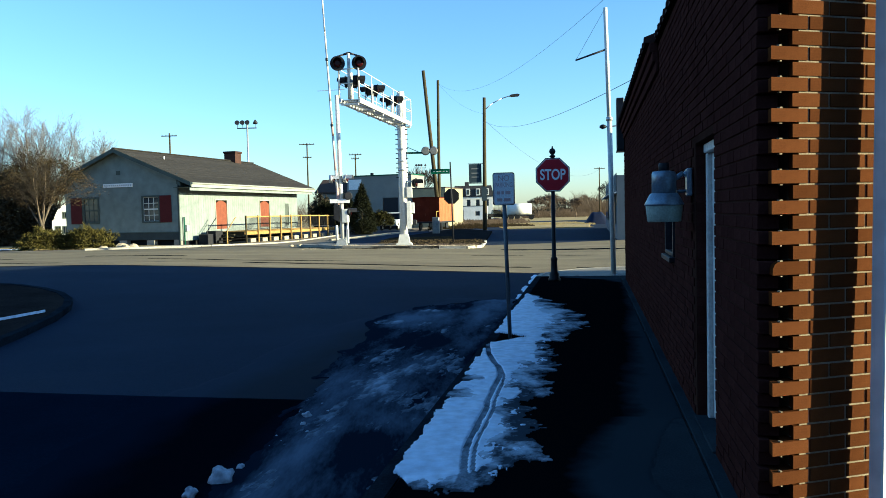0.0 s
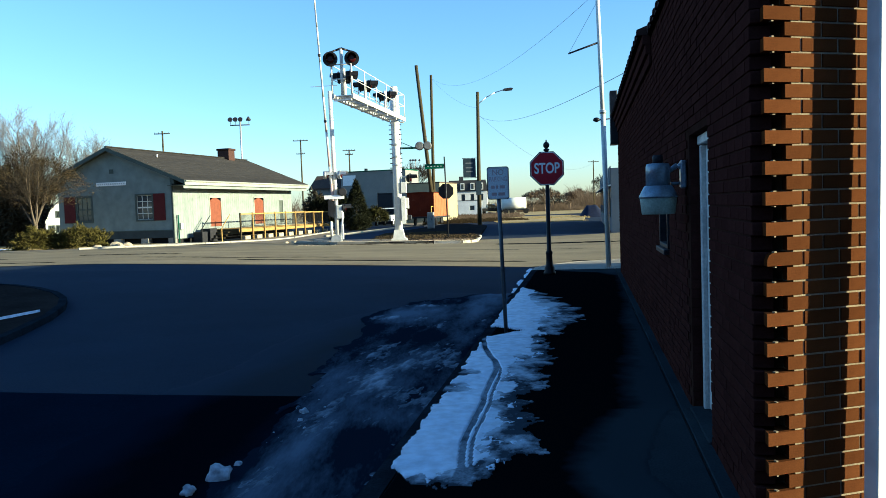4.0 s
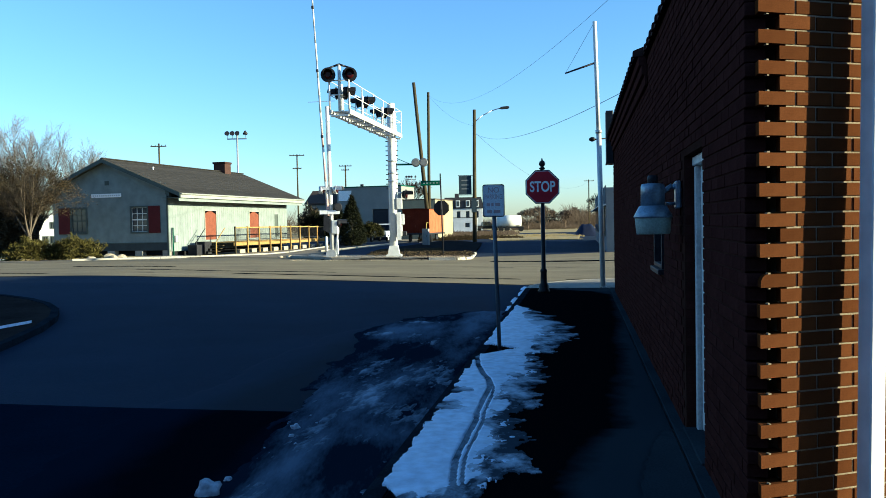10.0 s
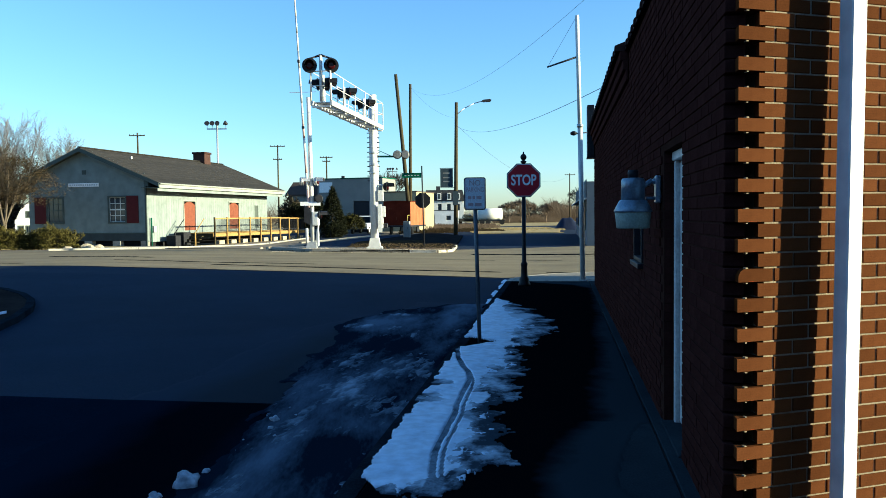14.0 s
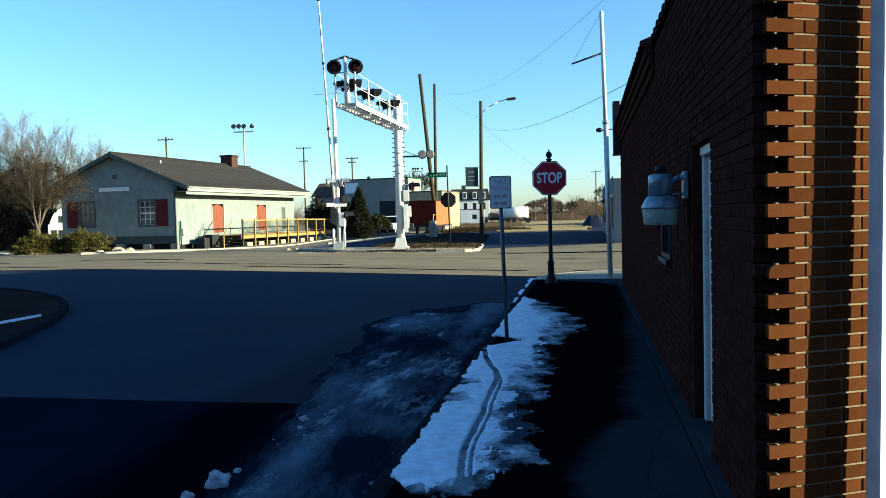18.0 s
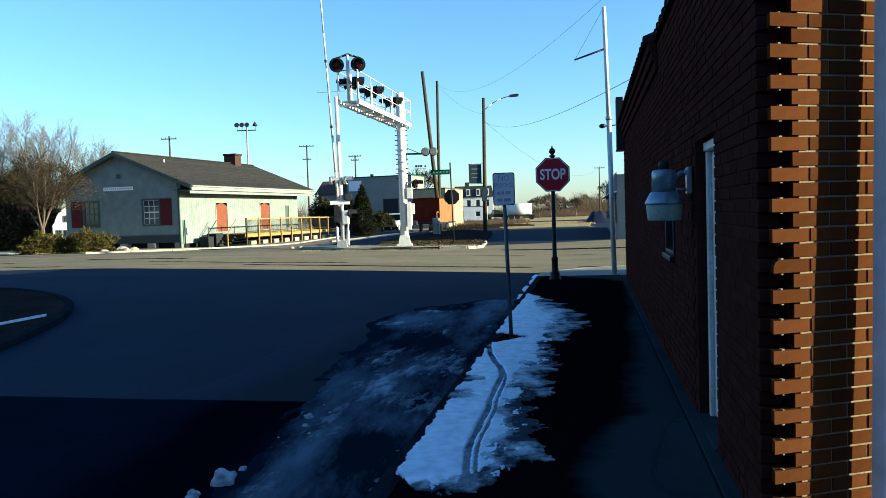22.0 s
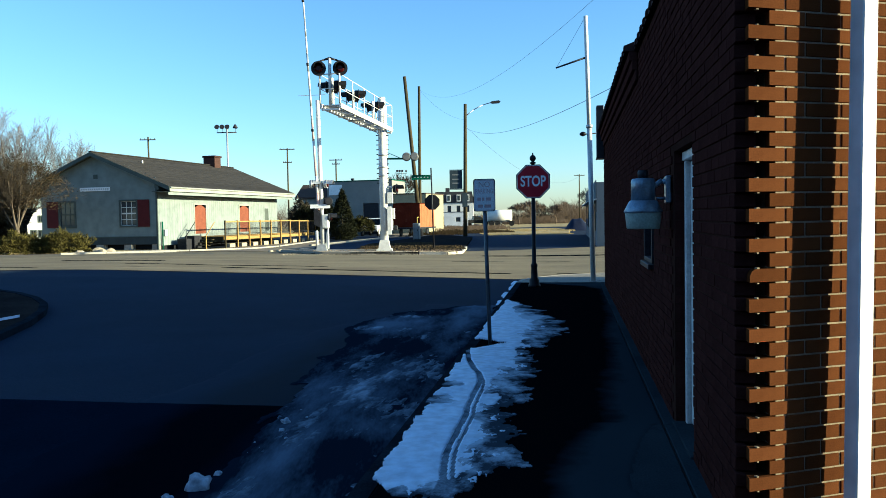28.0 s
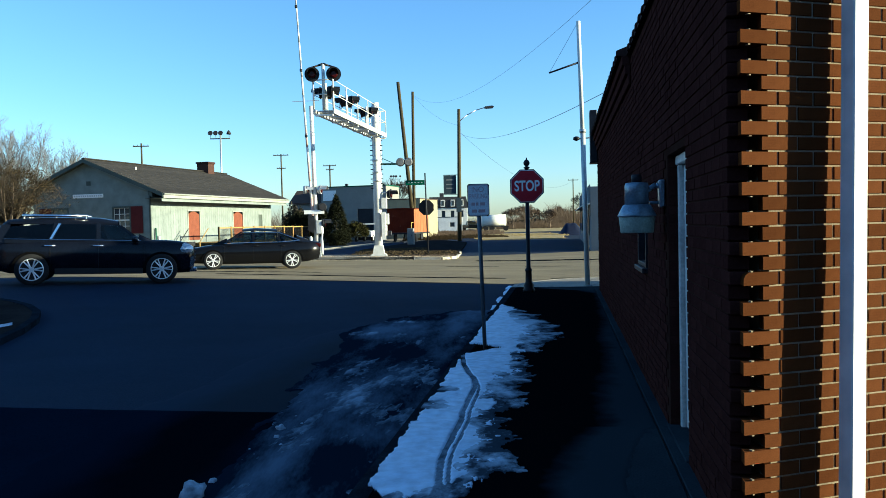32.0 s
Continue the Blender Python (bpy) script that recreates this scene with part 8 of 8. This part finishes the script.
def suv():
    c = thing("suv", "black sport-utility car with chrome roof rails driving along the street", "car")
    st = [(-2.42, sec(0.78, 0.55, 0.72, 0.98, 0.72)), (-2.36, sec(0.9, 0.4, 0.75, 1.05, 0.84)), (-2.0, sec(0.97, 0.3, 0.72, 1.1, 0.9)), (-1.0, sec(1.0, 0.27, 0.7, 1.12, 0.93)), (0.6, sec(1.0, 0.27, 0.7, 1.1, 0.93)), (1.15, sec(0.99, 0.27, 0.7, 1.12, 0.9)), (1.65, sec(0.985, 0.28, 0.72, 1.12, 0.86)), (2.0, sec(0.965, 0.28, 0.72, 1.09, 0.82)), (2.2, sec(0.92, 0.29, 0.7, 1.04, 0.78)), (2.29, sec(0.84, 0.31, 0.68, 0.98, 0.72)), (2.33, sec(0.72, 0.36, 0.66, 0.92, 0.62))]
    bm = B()
    loft(bm, st)
    part("body", bm, CARBLACK, c)
    # cabin: roof shell over dark glass
    gl = [(-2.3, [(0.86, 1.02), (0.8, 1.3), (0.7, 1.4), (0.0, 1.42)]), (-2.05, [(0.9, 1.04), (0.82, 1.5), (0.72, 1.62), (0.0, 1.64)]), (-1.2, [(0.92, 1.06), (0.83, 1.55), (0.74, 1.68), (0.0, 1.71)]), (0.0, [(0.92, 1.06), (0.82, 1.54), (0.72, 1.67), (0.0, 1.71)]), (0.45, [(0.92, 1.06), (0.8, 1.5), (0.68, 1.6), (0.0, 1.64)]), (0.95, [(0.91, 1.05), (0.82, 1.28), (0.7, 1.34), (0.0, 1.37)]), (1.42, [(0.88, 1.03), (0.86, 1.05), (0.7, 1.07), (0.0, 1.08)])]
    bm = B()
    loft(bm, gl, lambda x, i, n: (-2.1 < x < 1.0 and i in (0, n - 2)) or i == n - 1 or (0.5 < x and i not in (0, n - 2)))
    part("greenhouse", bm, CARBLACK, c)
    cabin(c, ((0.1, 1.5), (-0.85, 1.42), (-1.55, 1.36)), 0.46, 1.1, 0.55)
    bm = B()
    ws = [(0.5, 0.62, 1.645), (1.4, 0.72, 1.105)]
    v = [bm.verts.new((x, s * y, z)) for x, y, z in ws for s in (-1, 1)]
    bm.faces.new((v[0], v[1], v[3], v[2]))
    part("windscreen", bm, SCREENGLASS, c)
    for side in (-1, 1):
        for pts in ([(0.98, 0.905, 1.12), (0.05, 0.925, 1.13), (0.05, 0.845, 1.52), (0.42, 0.825, 1.5)], [(-0.05, 0.925, 1.13), (-1.02, 0.925, 1.14), (-0.92, 0.845, 1.53), (-0.05, 0.845, 1.53)], [(-1.12, 0.925, 1.15), (-2.12, 0.9, 1.18), (-1.98, 0.83, 1.46), (-1.02, 0.845, 1.53)]):
            bm = B()
            side_panel(bm, pts, 0, side, 0.004)
            part("side_window", bm, CARGLASS if pts[0][0] > 0.5 else PRIVACY, c)
        bm = B()
        rod(bm, (-1.75, side * 0.72, 1.73), (-0.25, side * 0.7, 1.745), 0.03, 0.03, 8)
        for x in (-1.7, -0.98, -0.3):
            rod(bm, (x, side * 0.715, 1.64), (x, side * 0.71, 1.73), 0.02, 0.02, 6)
        part("roof_rail", bm, CHROME, c, "bright roof rail")
        bm = B()
        rod(bm, (1.0, side * 0.94, 1.115), (-2.1, side * 0.93, 1.145), 0.012, 0.012, 6)
        part("window_trim", bm, CHROME, c)
        bm = B()
        side_panel(bm, [(-1.12, 0.935, 1.15), (-1.06, 0.935, 1.15), (-0.86, 0.858, 1.54), (-0.92, 0.858, 1.54)], 0, side, 0.012)
        part("pillar_trim", bm, CHROME, c)
        for x in (-0.12, -1.22):
            bm = B()
            rod(bm, (x, side * 1.005, 0.985), (x + 0.24, side * 1.005, 0.985), 0.02, 0.02, 8)
            part("door_handle", bm, CHROME, c)
        for x in (-1.1, 0.0, 1.08):
            bm = B()
            bx(bm, x - 0.004, side * 1.0 - 0.004, 0.4, x + 0.004, side * 1.0 + 0.004, 1.04)
            part("door_gap", bm, PLASTIC, c)
        bm = B()
        bmesh.ops.create_icosphere(bm, subdivisions=2, radius=0.1, matrix=Matrix.Translation((0.86, side * 1.06, 1.16)) @ Matrix.Diagonal((0.8, 1.3, 0.85, 1)))
        m = part("mirror", bm, CARBLACK, c)
        bm = B()
        bx(bm, 0.9, side * 1.06 - 0.09, 1.12, 0.95, side * 1.06 + 0.09, 1.16, None, 0.006)
        part("mirror_trim", bm, CHROME, m)
        bm = B()
        bx(bm, -1.0, side * 0.985 - 0.012, 0.27, 1.05, side * 0.985 + 0.012, 0.42, None, 0.01)
        part("sill_trim", bm, PLASTIC, c)
        bm = B()
        bmesh.ops.create_icosphere(bm, subdivisions=2, radius=0.19, matrix=Matrix.Translation((2.06, side * 0.8, 0.9)) @ Matrix.Diagonal((1.35, 0.95, 0.85, 1)))
        part("headlight", bm, CLEARLENS, c)
        bm = B()
        bx(bm, -2.43, side * 0.78 - 0.12, 0.85, -2.3, side * 0.78 + 0.1, 1.15, None, 0.02)
        part("tail_light", bm, REDLENS, c)
    window_posts(c, (((0.0, 0.925, 1.06), (0.0, 0.825, 1.56), 0.1), ((-1.07, 0.925, 1.06), (-0.97, 0.828, 1.56), 0.1), ((-2.2, 0.9, 1.06), (-2.08, 0.81, 1.5), 0.2), ((1.06, 0.9, 1.06), (0.45, 0.8, 1.52), 0.1)), CARBLACK)
    window_posts(c, (((-0.8, 0.832, 1.52), (-0.8, 0.8, 1.57), 2.4), ((-0.55, 0.93, 1.05), (-0.55, 0.92, 1.15), 3.1)), CARBLACK)
    bm = B()
    bx(bm, 2.26, -0.58, 0.52, 2.36, 0.58, 0.94, None, 0.03)
    gr = part("grille", bm, PLASTIC, c)
    for z in (0.58, 0.66, 0.74, 0.82):
        bm = B()
        bx(bm, 2.355, -0.54, z, 2.372, 0.54, z + 0.035)
        part("grille_bar", bm, CHROME, gr)
    for side in (-1, 1):
        bm = B()
        prism(bm, [(2.12, 0.44), (2.3, 0.44), (2.34, 0.6), (2.3, 0.72), (2.2, 0.7)], side * 0.72, side * 0.9)
        part("fog_lamp_surround", bm, CHROME, c, "bright fog-lamp surround")
    bm = B()
    bx(bm, 2.1, -0.86, 0.3, 2.4, 0.86, 0.42, None, 0.03)
    part("bumper_trim", bm, CHROME, c)
    bm = B()
    bx(bm, -2.46, -0.3, 0.7, -2.43, 0.3, 0.82)
    part("number_plate", bm, SIGNWHITE, c)
    bm = B()
    prism(bm, [(-1.85, 1.69), (-1.65, 1.7), (-1.8, 1.83)], -0.02, 0.02)
    part("aerial_fin", bm, CHROME, c)
    ws = []
    for x in (-1.51, 1.51):
        arch(c, x, 0.395, 0.985, ARCHBLACK)
        for y in (-0.9, 0.9):
            ws.append(wheel(c, x, y, 0.395, 6))
    return c, ws


def sedan():
    c = thing("sedan", "dark grey four-door saloon car driving past the crossing", "car")
    st = [(-2.4, sec(0.66, 0.5, 0.68, 0.93, 0.55)), (-2.34, sec(0.8, 0.36, 0.68, 0.97, 0.68)), (-1.9, sec(0.9, 0.26, 0.64, 1.0, 0.76)), (-1.0, sec(0.93, 0.21, 0.6, 0.96, 0.82)), (0.3, sec(0.93, 0.2, 0.58, 0.92, 0.83)), (1.0, sec(0.93, 0.2, 0.58, 0.9, 0.8)), (1.6, sec(0.91, 0.22, 0.56, 0.84, 0.74)), (2.1, sec(0.86, 0.24, 0.52, 0.75, 0.66)), (2.35, sec(0.76, 0.27, 0.48, 0.66, 0.58)), (2.46, sec(0.6, 0.32, 0.46, 0.58, 0.46))]
    bm = B()
    loft(bm, st)
    part("body", bm, CARGREY, c)
    gl = [(-2.12, [(0.74, 0.97), (0.66, 0.985), (0.5, 0.99), (0.0, 1.0)]), (-1.55, [(0.82, 0.95), (0.7, 1.17), (0.58, 1.22), (0.0, 1.24)]), (-0.85, [(0.85, 0.93), (0.7, 1.34), (0.56, 1.42), (0.0, 1.44)]), (-0.1, [(0.85, 0.91), (0.7, 1.38), (0.56, 1.46), (0.0, 1.485)]), (0.35, [(0.85, 0.9), (0.7, 1.34), (0.55, 1.42), (0.0, 1.44)]), (0.9, [(0.84, 0.89), (0.76, 1.1), (0.6, 1.15), (0.0, 1.18)]), (1.42, [(0.78, 0.86), (0.76, 0.87), (0.6, 0.885), (0.0, 0.9)])]
    bm = B()
    loft(bm, gl, lambda x, i, n: (-1.3 < x < 1.0 and i in (0, n - 2)) or i == n - 1 or (0.5 < x and i not in (0, n - 2)) or (-1.8 < x < -1.0 and i not in (0, n - 2)))
    part("greenhouse", bm, CARGREY, c)
    cabin(c, ((0.0, 1.26), (-1.0, 1.2)), 0.4, 0.9, 0.5)
    bm = B()
    v = [bm.verts.new((x, s * y, z)) for x, y, z in ((0.42, 0.52, 1.43), (1.4, 0.66, 0.915)) for s in (-1, 1)]
    bm.faces.new((v[0], v[1], v[3], v[2]))
    part("windscreen", bm, SCREENGLASS, c)
    bm = B()
    v = [bm.verts.new((x, s * y, z)) for x, y, z in ((-0.9, 0.52, 1.445), (-2.0, 0.6, 1.03)) for s in (-1, 1)]
    bm.faces.new((v[0], v[1], v[3], v[2]))
    part("rear_window", bm, CARGLASS, c)
    for side in (-1, 1):
        for pts in ([(0.98, 0.835, 0.95), (0.02, 0.862, 0.965), (0.02, 0.735, 1.34), (0.34, 0.73, 1.31)], [(-0.06, 0.862, 0.965), (-0.92, 0.862, 0.985), (-0.82, 0.735, 1.32), (-0.06, 0.735, 1.345)], [(-0.98, 0.86, 0.99), (-1.62, 0.82, 1.03), (-0.95, 0.735, 1.29)]):
            bm = B()
            side_panel(bm, pts, 0, side, 0.004)
            part("side_window", bm, CARGLASS, c)
        bm = B()
        for (x0, y0, z0), (x1, y1, z1) in (((0.98, 0.85, 0.94), (-0.92, 0.872, 0.972)), ((-0.92, 0.872, 0.972), (-1.66, 0.835, 1.03)), ((-1.66, 0.835, 1.03), (-0.9, 0.745, 1.32)), ((-0.9, 0.745, 1.32), (0.36, 0.745, 1.325))):
            rod(bm, (x0, side * y0, z0), (x1, side * y1, z1), 0.01, 0.01, 6)
        part("window_trim", bm, CHROME, c)
        for x in (-0.2, -1.12):
            bm = B()
            rod(bm, (x, side * 0.93, 0.84), (x + 0.2, side * 0.93, 0.84), 0.016, 0.016, 8)
            part("door_handle", bm, CARGREY, c)
        for x in (-1.0, -0.02, 1.0):
            bm = B()
            bx(bm, x - 0.004, side * 0.93 - 0.004, 0.32, x + 0.004, side * 0.93 + 0.004, 0.84)
            part("door_gap", bm, PLASTIC, c)
        bm = B()
        bmesh.ops.create_icosphere(bm, subdivisions=2, radius=0.085, matrix=Matrix.Translation((0.84, side * 0.97, 1.0)) @ Matrix.Diagonal((0.8, 1.3, 0.8, 1)))
        part("mirror", bm, CARGREY, c)
        bm = B()
        bmesh.ops.create_icosphere(bm, subdivisions=2, radius=0.15, matrix=Matrix.Translation((2.2, side * 0.62, 0.66)) @ Matrix.Diagonal((1.1, 0.8, 0.45, 1)))
        part("headlight", bm, CLEARLENS, c)
        bm = B()
        bx(bm, -2.42, side * 0.6 - 0.16, 0.78, -2.2, side * 0.6 + 0.2, 0.92, None, 0.03)
        part("tail_light", bm, REDLENS, c)
    window_posts(c, (((-0.02, 0.862, 0.92), (-0.02, 0.715, 1.38), 0.09), ((-0.95, 0.862, 0.93), (-0.88, 0.715, 1.35), 0.07), ((1.05, 0.845, 0.9), (0.36, 0.7, 1.35), 0.08), ((-1.72, 0.825, 0.96), (-0.95, 0.7, 1.34), 0.12)), CARGREY)
    bm = B()
    bx(bm, 2.35, -0.42, 0.36, 2.475, 0.42, 0.5, None, 0.02)
    part("grille", bm, PLASTIC, c)
    bm = B()
    bx(bm, -2.43, -0.28, 0.6, -2.4, 0.28, 0.72)
    part("number_plate", bm, SIGNWHITE, c)
    ws = []
    for x in (-1.37, 1.37):
        arch(c, x, 0.335, 0.92, ARCHBLACK)
        for y in (-0.83, 0.83):
            ws.append(wheel(c, x, y, 0.335, 5))
    return c, ws


SUV, SUV_WHEELS = suv()
SEDAN, SEDAN_WHEELS = sedan()


def roll(wheels, dist, r):
    """Wheels turn with the ground they cover; dist: rows of (seconds, metres run)."""
    for w in wheels:
        base = w.matrix_basis.copy()
        rows, t = [], None
        for (t0, s0), (t1, s1) in zip(dist, dist[1:]):
            n = max(1, math.ceil(abs(s1 - s0) / r / radians(80)))
            rows += [(t0 + (t1 - t0) * i / n, s0 + (s1 - s0) * i / n) for i in range(n)]
        rows.append(dist[-1])
        walk(w, [(t, base @ Matrix.Rotation(s / r, 4, "Y")) for t, s in rows])


def drive(car, wheels, rows, r):
    """rows: seconds, x, y of the midpoint between the axles, heading in degrees."""
    out, dist, run, last = [], [], 0.0, None
    for t, x, y, a in rows:
        d = Vector((math.cos(radians(a)), math.sin(radians(a))))
        p = Vector((x, y))
        zf, zr = ground_z(*(p + d * 1.4)), ground_z(*(p - d * 1.4))
        zl, zs = ground_z(*(p + Vector((-d.y, d.x)) * 0.8)), ground_z(*(p - Vector((-d.y, d.x)) * 0.8))
        out.append((t, pose(x, y, (zf + zr) / 2 + 0.005) @ pose(0, 0, 0, 0, 0, a) @ pose(0, 0, 0, math.degrees(math.atan2(zl - zs, 1.6)), -math.degrees(math.atan2(zf - zr, 2.8)), 0)))
        if last is not None:
            run += (p - last).length
        last = p
        dist.append((t, run))
    walk(car, out)
    roll(wheels, dist, r)


SEDAN_ROWS = [(30.0, 8.2, 33.75, 187.5), (30.5, 4.55, 32.7, 188.5), (31.0, 0.66, 31.4, 189.5), (31.5, -2.97, 30.2, 191.5), (32.0, -6.12, 28.6, 193.5)]


def motions():
    # the saloon comes from the right along the far lane and slows a little
    rows = [(0.0, 235.0, 76.0, 189.0), (16.0, 118.0, 54.0, 189.0), (27.0, 31.0, 37.6, 188.0)]
    rows += SEDAN_ROWS
    drive(SEDAN, SEDAN_WHEELS, rows, 0.335)
    # the sport-utility car comes from the left along the near lane
    h = radians(19.4)
    rows = []
    for t in (0.0, 16.0, 26.0, 29.0, 30.0, 30.5, 31.0, 31.5, 31.75, 32.0):
        s = 5.894 * (t - 31.5) - 1.51
        rows.append((t, -9.82 + s * math.cos(h), 20.27 + s * math.sin(h), 19.4))
    drive(SUV, SUV_WHEELS, rows, 0.395)


motions()
